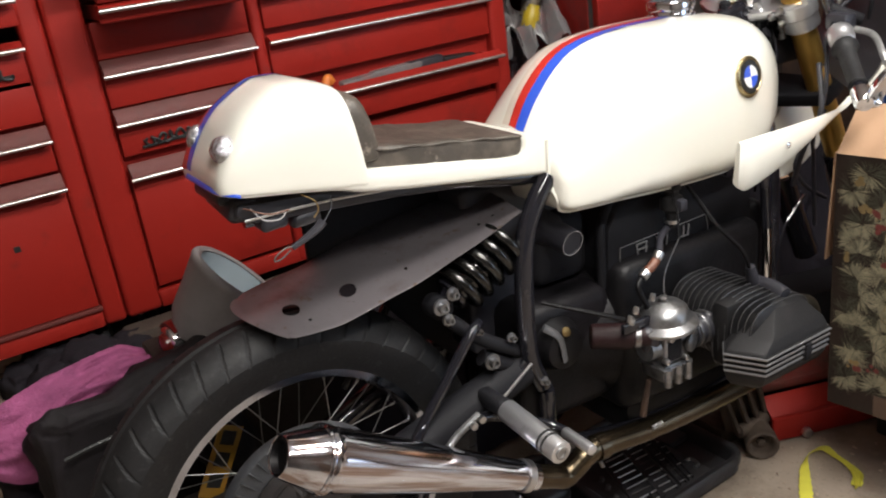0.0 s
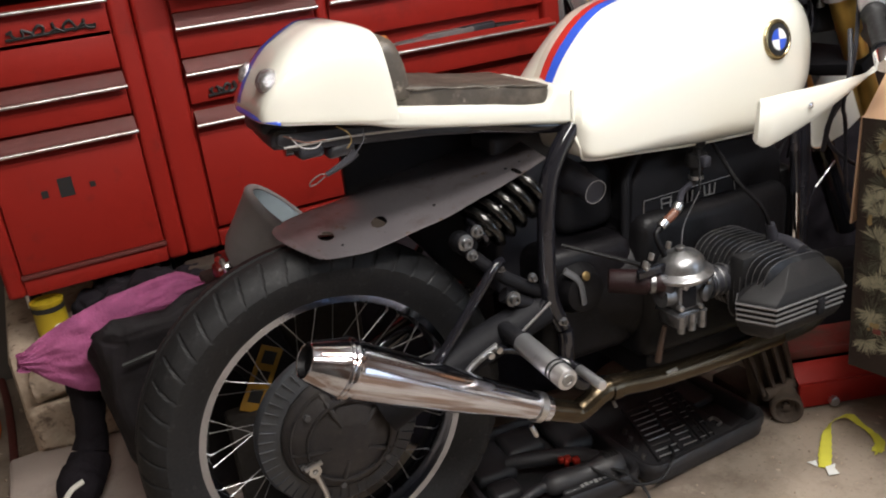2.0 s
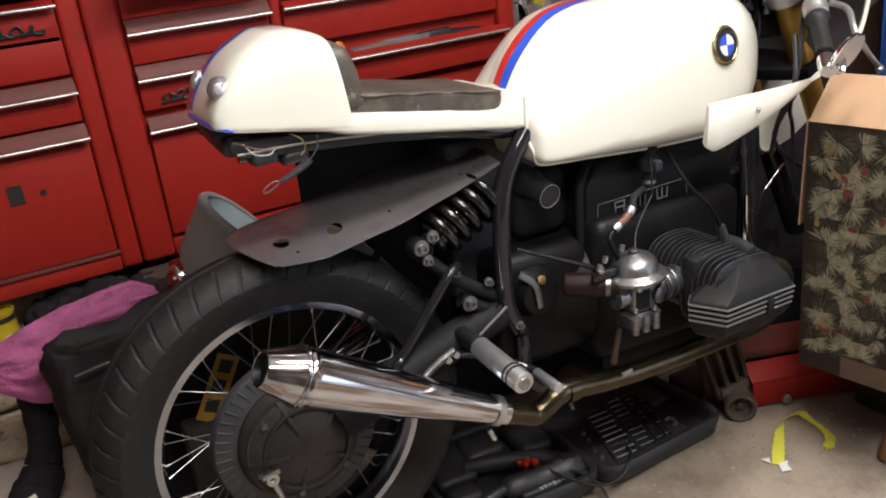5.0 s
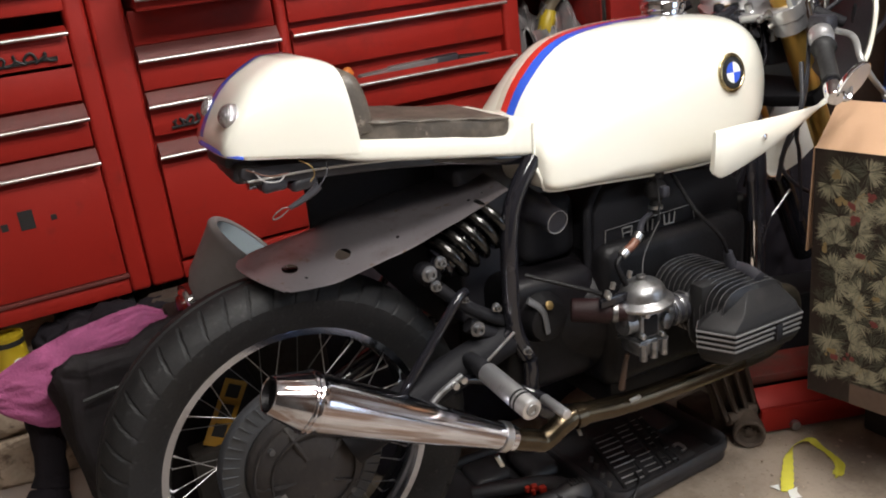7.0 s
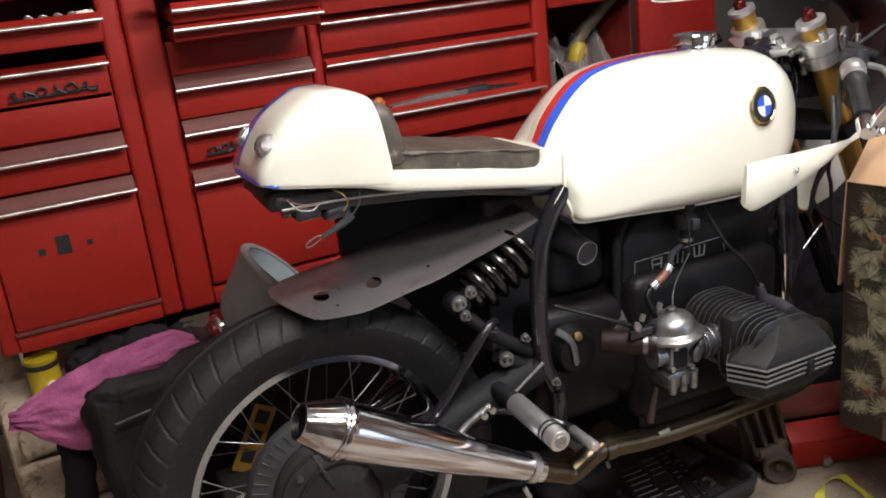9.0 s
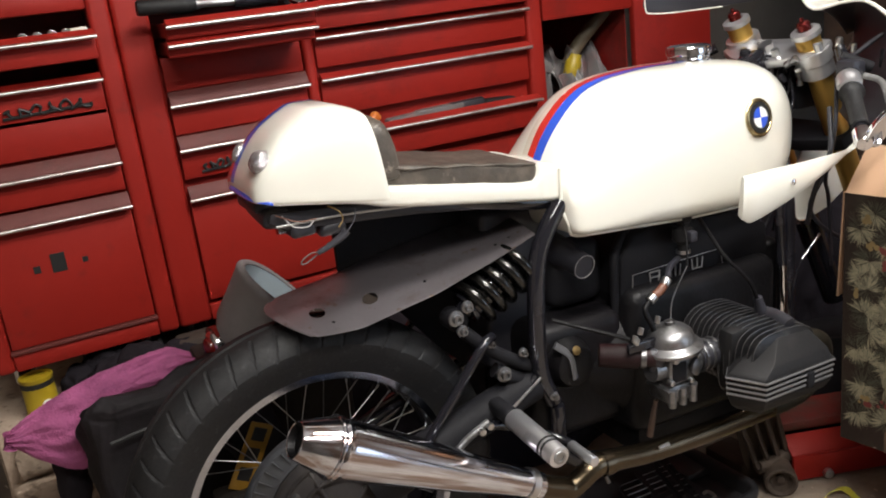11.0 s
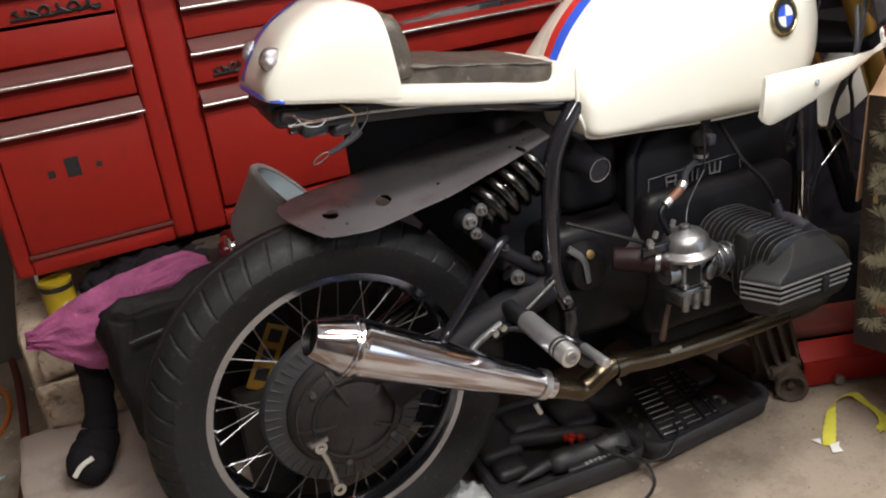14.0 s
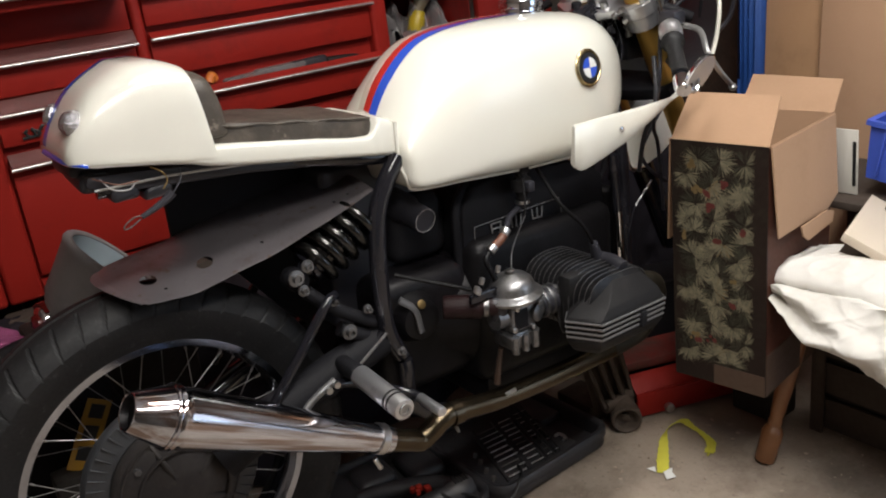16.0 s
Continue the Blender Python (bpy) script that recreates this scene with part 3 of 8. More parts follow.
def chest_shell(name, label, x0, x1, z0, z1, posts, back=1.15, opening_top=None):
    t = thing(name, label, "tool chest")
    for lo, hi in (((x0, 0.672, z0), (x0 + 0.004, back, z1)), ((x1 - 0.004, 0.672, z0), (x1, back, z1)), ((x0 + 0.004, back - 0.004, z0), (x1 - 0.004, back, z1)),
                   ((x0 + 0.004, 0.672, z0), (x1 - 0.004, back - 0.004, z0 + 0.004)), ((x0 + 0.004, 0.672, z1 - 0.004), (x1 - 0.004, back - 0.004, z1))):
        part("panel", box(fresh(), lo, hi), RED_DARK, t)
    for a, b in posts:
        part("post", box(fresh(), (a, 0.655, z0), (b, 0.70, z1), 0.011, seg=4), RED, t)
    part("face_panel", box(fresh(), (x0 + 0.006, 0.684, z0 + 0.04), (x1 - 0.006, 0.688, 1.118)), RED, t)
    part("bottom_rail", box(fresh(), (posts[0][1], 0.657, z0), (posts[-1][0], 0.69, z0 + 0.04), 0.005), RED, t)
    for cx in (x0 + 0.05, x1 - 0.05):
        for cy in (0.75, 1.08):
            c = part("castor", cyl(fresh(), (cx - 0.014, cy, z0 - 0.055), (cx + 0.014, cy, z0 - 0.055), 0.05, seg=24, round_=0.006), BLACK_PLASTIC, t, "black castor wheel")
            part("castor_fork", box(fresh(), (cx - 0.022, cy - 0.03, z0 - 0.05), (cx + 0.022, cy + 0.03, z0), 0.004), STEEL, c)
    return t


def name_plate(parent, x, z, y, length, h=0.022):
    """A raised script badge whose letters are drawn as plain strokes."""
    pts = []
    for i in range(29):
        a = i / 28
        pts.append((x + length * a + 0.006 * math.sin(i * 1.9), y - 0.003, z + h * (0.5 + 0.45 * math.sin(i * 1.35)) * (0.8 if i % 5 else 1.1)))
    bm = tube(fresh(), pts, 0.0032, 6, 3)
    tube(bm, [(x - 0.004, y - 0.002, z), (x + length * 0.5, y - 0.002, z + 0.003), (x + length, y - 0.002, z + 0.006)], 0.0035, 6)
    return part("badge", bm, INK, parent, "dark raised script badge drawn as plain strokes")


def left_chest():
    t = chest_shell("tool_chest", "narrow glossy red steel tool chest with a lower door", -0.475, -0.083, 0.512, 1.29, ((-0.475, -0.437), (-0.127, -0.081)))
    a, b = -0.435, -0.129
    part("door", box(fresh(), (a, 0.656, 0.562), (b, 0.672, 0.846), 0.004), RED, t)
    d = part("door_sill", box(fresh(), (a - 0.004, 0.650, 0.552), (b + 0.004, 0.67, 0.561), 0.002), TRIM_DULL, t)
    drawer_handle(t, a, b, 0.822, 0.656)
    drawer(t, a, b, 0.862, 0.92)
    drawer(t, a, b, 0.962, 1.018, handle=False)
    f = drawer(t, a, b, 1.03, 1.10, lip=RED)
    drawer(t, a, b, 1.15, 1.19, y=0.60, lip=RED)
    name_plate(t, -0.33, 1.052, 0.656, 0.17)
    for sx, sz, w, h in ((-0.315, 0.735, 0.03, 0.042), (-0.352, 0.728, 0.014, 0.016), (-0.252, 0.729, 0.012, 0.012)):
        part("sticker", box(fresh(), (sx, 0.6545, sz - h / 2), (sx + w, 0.6562, sz + h / 2)), INK, t, "dark worn sticker remnant")
    part("top_rail", box(fresh(), (-0.437, 0.657, 1.25), (-0.127, 0.69, 1.29), 0.005), RED, t)
    return t


def right_chest():
    t = chest_shell("tool_chest", "wide glossy red steel tool chest, several drawers open", -0.077, 1.0, 0.512, 1.29, ((-0.079, -0.004), (0.326, 0.354), (0.95, 1.0)))
    a, b = 0.0, 0.322
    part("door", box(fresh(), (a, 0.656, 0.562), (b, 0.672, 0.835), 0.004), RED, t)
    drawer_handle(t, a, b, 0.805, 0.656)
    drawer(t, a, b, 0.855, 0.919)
    drawer(t, a, b, 0.957, 1.019)
    part("drawer", box(fresh(), (a, 0.66, 1.055), (b, 0.672, 1.13), 0.004), RED, t)
    drawer(t, a, b, 1.130, 1.150, y=0.55, lip=RED)
    drawer(t, a, b, 1.168, 1.189, y=0.53, lip=RED)
    name_plate(t, 0.045, 0.868, 0.656, 0.11)
    a, b = 0.356, 0.946
    part("lock", lathe(fresh(), [(0.012, -0.02), (0.012, 0.004), (0.0095, 0.006), (0.006, 0.0055), (0.0055, 0.002), (0, 0.002)], (0.175, 0.655, 1.243), (0, -1, 0), 24), GREY, t, "round dull steel lock")
    part("keyhole", box(fresh(), (0.1735, 0.6515, 1.2385), (0.1765, 0.6532, 1.2475)), INK, t)
    drawer(t, a, b, 0.82, 0.885, y=0.64, lip=RED)
    drawer(t, a, b, 0.94, 1.022, lip=RED)
    drawer(t, a, b, 1.055, 1.12, lip=RED)
    drawer(t, a, b, 1.145, 1.19, y=0.63, lip=RED)
    part("door", box(fresh(), (a, 0.656, 0.562), (b, 0.672, 0.80), 0.004), RED, t)
    part("top_rail", box(fresh(), (-0.004, 0.657, 1.24), (0.95, 0.69, 1.29), 0.005), RED, t)
    return t


left_chest()
right_chest()


def top_chest():
    t = thing("top_chest", "red steel top chest standing on the wide tool chest", "tool chest")
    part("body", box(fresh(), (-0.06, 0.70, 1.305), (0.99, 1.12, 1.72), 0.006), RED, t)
    part("rubber_strip", box(fresh(), (-0.05, 0.71, 1.292), (0.98, 1.11, 1.304)), BLACK_PLASTIC, t)
    drawer_handle(t, 0.0, 0.93, 1.36, 0.70)


top_chest()


def side_cabinet():
    t = thing("cabinet", "red steel cabinet with an open bay full of junk", "cabinet")
    bm = fresh()
    box(bm, (1.004, 0.68, 0.402), (1.008, 1.2, 1.5))
    box(bm, (1.008, 1.196, 0.402), (1.6, 1.2, 1.5))
    box(bm, (1.008, 0.68, 1.496), (1.6, 1.196, 1.5))
    box(bm, (1.008, 0.70, 0.62), (1.30, 1.19, 0.63))
    box(bm, (1.302, 0.692, 0.632), (1.306, 1.19, 1.084))
    part("carcass", bm, RED_DARK, t)
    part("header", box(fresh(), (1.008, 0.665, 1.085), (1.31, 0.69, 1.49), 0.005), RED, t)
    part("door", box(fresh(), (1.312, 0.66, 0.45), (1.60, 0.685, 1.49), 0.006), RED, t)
    part("bottom_panel", box(fresh(), (1.008, 0.665, 0.402), (1.31, 0.69, 0.62), 0.005), RED_DARK, t)
    return t


side_cabinet()

# ---- the motorcycle ----
moto = thing("motorcycle", "cream cafe racer motorcycle with stripes on its centre stand, half assembled", "motorcycle", BIKE)

TANK = [  # x, half width, bottom, widest level, top, squareness below and above
    (0.4540, 0.0500, 0.800, 0.835, 0.862, 3.0, 2.00),
    (0.4558, 0.0850, 0.775, 0.815, 0.872, 4.5, 1.75),
    (0.4594, 0.1120, 0.758, 0.800, 0.880, 6.0, 1.65),
    (0.4656, 0.1260, 0.747, 0.793, 0.892, 8.0, 1.60),
    (0.4746, 0.1325, 0.741, 0.790, 0.908, 9.0, 1.60),
    (0.4880, 0.1355, 0.738, 0.790, 0.925, 10.0, 1.65),
    (0.5059, 0.1380, 0.737, 0.793, 0.943, 10.0, 1.72),
    (0.5327, 0.1410, 0.736, 0.800, 0.965, 10.0, 1.85),
    (0.5774, 0.1460, 0.734, 0.815, 0.986, 9.0, 2.10),
    (0.640, 0.152, 0.728, 0.84, 0.997, 7.0, 2.3),
    (0.740, 0.158, 0.722, 0.84, 1.002, 6.0, 2.75),
    (0.850, 0.159, 0.720, 0.84, 1.002, 5.5, 3.0),
    (0.930, 0.150, 0.733, 0.84, 0.996, 4.5, 2.9),
    (0.980, 0.131, 0.752, 0.84, 0.982, 3.6, 2.7),
    (1.020, 0.102, 0.775, 0.845, 0.957, 2.8, 2.5),
    (1.042, 0.068, 0.800, 0.85, 0.925, 2.3, 2.3),
    (1.050, 0.032, 0.830, 0.855, 0.89, 2.0, 2.0),
]
COWL = [
    (-0.070, 0.070, 0.888, 0.894, 0.900, 3.0, 4.0),
    (-0.068, 0.080, 0.886, 0.894, 0.910, 3.5, 4.5),
    (-0.062, 0.087, 0.884, 0.894, 0.924, 4.0, 4.5),
    (-0.050, 0.092, 0.882, 0.893, 0.945, 5.0, 4.5),
    (-0.032, 0.096, 0.879, 0.892, 0.970, 5.0, 4.2),
    (-0.010, 0.099, 0.876, 0.890, 0.990, 5.0, 4.0),
    (0.020, 0.102, 0.871, 0.888, 1.006, 5.0, 4.0),
    (0.055, 0.106, 0.865, 0.886, 1.017, 5.0, 4.2),
    (0.088, 0.109, 0.859, 0.883, 1.017, 5.0, 4.6),
    (0.116, 0.1105, 0.854, 0.881, 1.011, 5.0, 5.0),
    (0.130, 0.111, 0.851, 0.880, 1.006, 5.0, 5.2),
    (0.1355, 0.1100, 0.851, 0.880, 1.003, 5.0, 5.2),
]
PAN = [
    (-0.066, 0.0790, 0.8862, 0.889, 0.893, 4.0, 6.0),
    (-0.050, 0.0900, 0.8828, 0.886, 0.891, 5.0, 6.0),
    (-0.030, 0.0940, 0.8798, 0.882, 0.888, 5.0, 6.0),
    (0.020, 0.1000, 0.8720, 0.880, 0.887, 5.0, 6.0),
    (0.090, 0.1070, 0.8600, 0.874, 0.887, 5.0, 6.0),
    (0.130, 0.1096, 0.8480, 0.868, 0.885, 5.0, 6.0),
    (0.300, 0.109, 0.823, 0.846, 0.864, 6.0, 6.0),
    (0.404, 0.1060, 0.808, 0.831, 0.849, 6.0, 6.0),
    (0.414, 0.1055, 0.806, 0.830, 0.857, 6.0, 6.0),
    (0.422, 0.1055, 0.805, 0.830, 0.869, 6.0, 7.0),
    (0.430, 0.1050, 0.804, 0.828, 0.875, 6.0, 8.0),
    (0.446, 0.1045, 0.802, 0.826, 0.871, 6.0, 8.0),
    (0.459, 0.1035, 0.801, 0.824, 0.864, 6.0, 7.0),
    (0.464, 0.1000, 0.803, 0.824, 0.858, 4.0, 4.0),
]


def spread(a, b, n, ease=0.0):
    return [a + (b - a) * (i / n) for i in range(n + 1)]


def make_tank():
    bm = fresh()
    xs = [0.454, 0.4545, 0.4557, 0.4573, 0.4595, 0.4625, 0.4662, 0.471, 0.4757, 0.482, 0.4898] + spread(0.5, 0.98, 26) + [0.99, 1.0, 1.01, 1.018, 1.026, 1.033, 1.039, 1.044, 1.048, 1.050]
    body(bm, TANK, xs, 72)
    tank = part("fuel_tank", bm, CREAM, moto, "glossy cream steel fuel tank", sharp=60)
    xs = [0.4557, 0.4573, 0.4595, 0.4625, 0.4662, 0.471, 0.4757, 0.482, 0.49] + spread(0.5, 0.83, 18)

    def fade(v, e):
        return lambda x: v + (e - v) * max(0.0, (x - 0.475) / 0.355)
    part("red_stripe", skin_strip(fresh(), TANK, xs, fade(-0.028, -0.006), fade(-0.046, -0.022), 0.0012), RED_STRIPE, tank, "red stripe")
    part("blue_stripe", skin_strip(fresh(), TANK, xs, fade(-0.046, -0.022), fade(-0.066, -0.040), 0.0012), BLUE, tank, "blue stripe")
    part("pale_stripe", skin_strip(fresh(), TANK, xs, fade(-0.010, 0.010), fade(-0.028, -0.006), 0.0012), PALE_STRIPE, tank, "pale stripe")
    # rolled seam round the lower rim
    seam = []
    for k in range(34):
        x = 0.472 + 0.54 * k / 33
        w, zb, zc, zt, nb, nt = pchip(TANK, x)
        q = body_point(TANK, x, -0.36 * math.pi)
        seam.append((x, q.y - 0.001, q.z - 0.001))
    part("lower_seam", tube(fresh(), [(0.4575, -0.126, 0.862), (0.4565, -0.127, 0.83), (0.4575, -0.127, 0.79), (0.4625, -0.138, 0.764)] + seam, 0.0036, 8, n=2), CREAM, tank, "rolled cream seam along the lower rim")
    # filler cap
    c = Vector((0.855, MID + 0.012, 1.0))
    part("filler_cap", lathe(fresh(), [(0.046, -0.004), (0.046, 0.004), (0.041, 0.006), (0.0405, 0.010), (0.0435, 0.012), (0.0445, 0.024), (0.042, 0.029), (0.035, 0.032), (0.02, 0.034), (0, 0.0345)], c, (0, 0, 1), 40), CHROME, tank, "chrome filler cap")
    # badge
    p = Vector((0.872, -0.1745, 0.897))
    nrm = Vector((0.10, -1.0, 0.16)).normalized()
    badge = part("badge", lathe(fresh(), [(0.0365, -0.004), (0.0365, 0.003), (0.034, 0.0055), (0.031, 0.006), (0.029, 0.004), (0, 0.004)], p, nrm, 48), BADGE, tank, "round badge with a brass ring")
    part("badge_ring", lathe(fresh(), [(0.0285, 0.003), (0.0285, 0.0062), (0.0195, 0.0062), (0.0195, 0.003)], p, nrm, 48), INK, badge, "black ring")
    up = (Vector((0, 0, 1)) - nrm * nrm.z).normalized()
    side = up.cross(nrm)
    for q in range(4):
        bm = fresh()
        a0 = q * math.pi / 2
        fan = [p + nrm * 0.0066] + [p + nrm * 0.0066 + (side * math.cos(a0 + k * math.pi / 20) + up * math.sin(a0 + k * math.pi / 20)) * 0.0195 for k in range(11)]
        back = [v - nrm * 0.003 for v in fan]
        rings(bm, [back, fan])
        part("badge_quarter", bm, BLUE if q % 2 else WHITE, badge)
    # petcock
    tap = part("fuel_tap", lathe(fresh(), [(0.013, -0.004), (0.016, 0.002), (0.016, 0.014), (0.012, 0.017), (0.012, 0.024), (0.019, 0.028), (0.021, 0.034), (0.021, 0.05), (0.015, 0.055), (0.011, 0.06), (0.011, 0.085), (0.0, 0.086)], (0.725, -0.135, 0.733), (0, 0, -1), 20), HEAD_GREY, tank, "dark fuel tap")
    part("tap_collar", lathe(fresh(), [(0.014, 0), (0.014, 0.006), (0.0, 0.0065)], (0.725, -0.135, 0.662), (0, 0, -1), 20), STEEL, tap)
    part("tap_lever", box(fresh(), (0.716, -0.166, 0.683), (0.734, -0.15, 0.704), 0.004), BLACK_PLASTIC, tap)


def lean(bm):
    """The front face of the hump leans back."""
    for v in bm.verts:
        if v.co.x > 0.0 and v.co.z > 0.885:
            v.co.x -= (v.co.z - 0.885) * 0.165 * min(1.0, v.co.x / 0.13)
    return bm


def make_cowl():
    bm = fresh()
    xs = [-0.070, -0.0693, -0.068, -0.066, -0.063, -0.059, -0.054] + spread(-0.047, 0.113, 22) + [0.1185, 0.124, 0.1285, 0.132, 0.1355]
    body(bm, COWL, xs, 64)
    lean(bm)
    cowl = part("seat_cowl", bm, CREAM, moto, "glossy cream fibreglass seat hump", sharp=50)
    bm = fresh()
    body(bm, PAN, spread(-0.066, 0.385, 30) + spread(0.39, 0.464, 22), 64)
    part("seat_pan", bm, CREAM, cowl, "cream seat base", sharp=50)
    xs = [-0.0695, -0.068, -0.065, -0.061, -0.056] + spread(-0.05, 0.118, 18)
    part("blue_stripe", lean(skin_strip(fresh(), COWL, xs, 0.030, 0.010, 0.0012)), BLUE, cowl, "blue stripe")
    part("red_stripe", lean(skin_strip(fresh(), COWL, xs, 0.055, 0.030, 0.0012)), RED_STRIPE, cowl, "red stripe")
    # blue band along the rear lower rim
    part("blue_band", tube(fresh(), [(-0.0695, 0.03, 0.896), (-0.0702, -0.02, 0.8955), (-0.0698, -0.07, 0.895), (-0.0675, -0.092, 0.894), (-0.0615, -0.1055, 0.892), (-0.0505, -0.1130, 0.889), (-0.044, -0.1148, 0.886)], lambda t: 0.0058 - 0.0025 * t, 8, flat=0.35), BLUE, cowl, "blue band along the lower rim")
    # clear round lamps
    for p, n in (((-0.046, -0.086, 0.944), (-0.80, -0.34, 0.48)), ((-0.042, 0.040, 0.942), (-0.80, 0.30, 0.48))):
        lamp = part("lamp", lathe(fresh(), [(0.020, -0.014), (0.020, 0.001), (0.019, 0.003), (0.0, 0.003)], p, n, 28), CHROME, cowl, "small round clear lamp")
        part("lens", lathe(fresh(), [(0.019, 0.002), (0.0185, 0.007), (0.015, 0.0125), (0.008, 0.016), (0.0, 0.0165)], p, n, 28), LENS, lamp, "clear ribbed lens")
    # seat pad and hump pad
    PADR = [(0.125, 0.088, 0.884, 0.894, 0.913, 8, 9), (0.16, 0.096, 0.878, 0.889, 0.911, 8, 10), (0.24, 0.100, 0.866, 0.880, 0.902, 8, 10), (0.33, 0.100, 0.854, 0.868, 0.890, 8, 10),
            (0.395, 0.098, 0.845, 0.858, 0.881, 8, 10), (0.412, 0.096, 0.844, 0.856, 0.878, 8, 9), (0.4165, 0.092, 0.846, 0.856, 0.874, 6, 6)]
    bm = fresh()
    body(bm, PADR, spread(0.125, 0.40, 60) + spread(0.403, 0.4165, 6), 96)
    rough_up(bm, 0.003, 0.06, 2)
    rough_up(bm, 0.0012, 0.018, 4)
    pad = part("seat_pad", bm, VINYL, moto, "dusty black vinyl seat pad", sharp=50)
    seam = [(0.135 + 0.25 * k / 12, MID - 0.0985, 0.9095 - 0.121 * (0.25 * k / 12) + 0.0012 * math.sin(k * 2.1)) for k in range(13)]
    part("piping", tube(fresh(), seam + [(0.409, MID - 0.096, 0.8755), (0.4155, MID - 0.08, 0.8745), (0.416, MID + 0.05, 0.875)], 0.0022, 6, n=3), VINYL, pad, "piped seam")
    HP = [(0.134, 0.102, 0.885, 0.9, 0.994, 3, 5.0), (0.152, 0.1015, 0.885, 0.9, 0.992, 3, 5.0), (0.165, 0.099, 0.886, 0.9, 0.988, 3, 4.6), (0.172, 0.090, 0.89, 0.9, 0.978, 3, 3.8)]
    bm = fresh()
    body(bm, HP, spread(0.134, 0.172, 12), 64)
    rough_up(bm, 0.002, 0.04, 7)
    for v in bm.verts:
        v.co.x += 0.165 * (0.885 - v.co.z) - 0.002
    part("back_pad", bm, VINYL, moto, "dusty black vinyl back pad", sharp=50)


def make_wheel():
    wheel = thing("rear_wheel", "", "")
    wheel.parent = moto
    c = Vector((0, 0, 0.325))
    Y = Vector((0, 1, 0))
    bm = fresh()
    lathe(bm, [(0.2435, -0.040), (0.2435, -0.036), (0.238, -0.031), (0.231, -0.016), (0.231, 0.016), (0.238, 0.031), (0.2435, 0.036), (0.2435, 0.040), (0.2315, 0.0395), (0.228, 0.03), (0.2225, 0.018), (0.221, 0.0), (0.2225, -0.018), (0.228, -0.03), (0.2315, -0.0395)], c, Y, 120, loop=True)
    part("rim", bm, RIM_ALLOY, wheel, "polished alloy spoked rim", sharp=30)
    # tyre with curved sipes
    bm = fresh()
    prof = []
    for k in range(37):
        a = -1 + 2 * k / 36
        y = 0.0655 * math.sin(a * math.pi / 2 * 1.02) if abs(a) < 0.8 else math.copysign(0.0625 - 0.024 * ((abs(a) - 0.8) / 0.2) ** 1.3, a)
        r = 0.3365 - 0.040 * abs(a / 0.8) ** 2.3 if abs(a) <= 0.8 else 0.2965 - 0.055 * ((abs(a) - 0.8) / 0.2)
        prof.append((r, y, a))
    seg, pitch = 1500, 50
    loops = []
    for i in range(seg):
        ph = i / seg * pitch
        row = []
        for r, y, a in prof:
            side = 0.0 if a > 0 else 0.5
            u = (ph + side - 0.8 * abs(a) ** 1.5) % 1.0
            depth = 0.0032 if (u < 0.13 and 0.2 < abs(a) < 0.82) else (0.0045 if abs(a) < 0.05 else 0.0)
            t = 2 * math.pi * i / seg
            row.append(c + Vector((math.cos(t) * (r - depth), y, math.sin(t) * (r - depth))))
        loops.append(row)
    loops.append(loops[0])
    vs = [[bm.verts.new(p) for p in row] for row in loops[:-1]]
    n = len(prof)
    for i in range(seg):
        a, b = vs[i], vs[(i + 1) % seg]
        for k in range(n - 1):
            bm.faces.new((a[k], a[k + 1], b[k + 1], b[k]))
    part("tyre", bm, RUBBER, wheel, "black treaded road tyre", sharp=28)
    # hub with drum and the finned brake ring
    bm = lathe(fresh(), [(0.0, -0.03), (0.075, -0.03), (0.1, -0.026), (0.104, -0.012), (0.06, -0.005), (0.045, 0.01), (0.045, 0.05), (0.062, 0.055), (0.062, 0.075), (0.02, 0.08), (0, 0.08)], c, Y, 60)
    hub = part("hub", bm, ALLOY, wheel, "grey alloy hub")
    random.seed(8)
    for k in range(40):
        t = 2 * math.pi * k / 40
        near = k % 2 == 0
        tw = (0.42 if (k // 2) % 2 else -0.42)
        rh = 0.098 if near else 0.058
        a = c + Vector((math.cos(t + tw) * rh, -0.018 if near else 0.062, math.sin(t + tw) * rh))
        b = c + Vector((math.cos(t) * 0.2255, -0.008 if near else 0.008, math.sin(t) * 0.2255))
        part("spoke", cyl(fresh(), a, b, 0.0009, seg=6), SPOKE, wheel)
        d = (b - a).normalized()
        part("nipple", cyl(fresh(), b - d * 0.012, b + d * 0.002, 0.0019, seg=6), SPOKE, wheel)


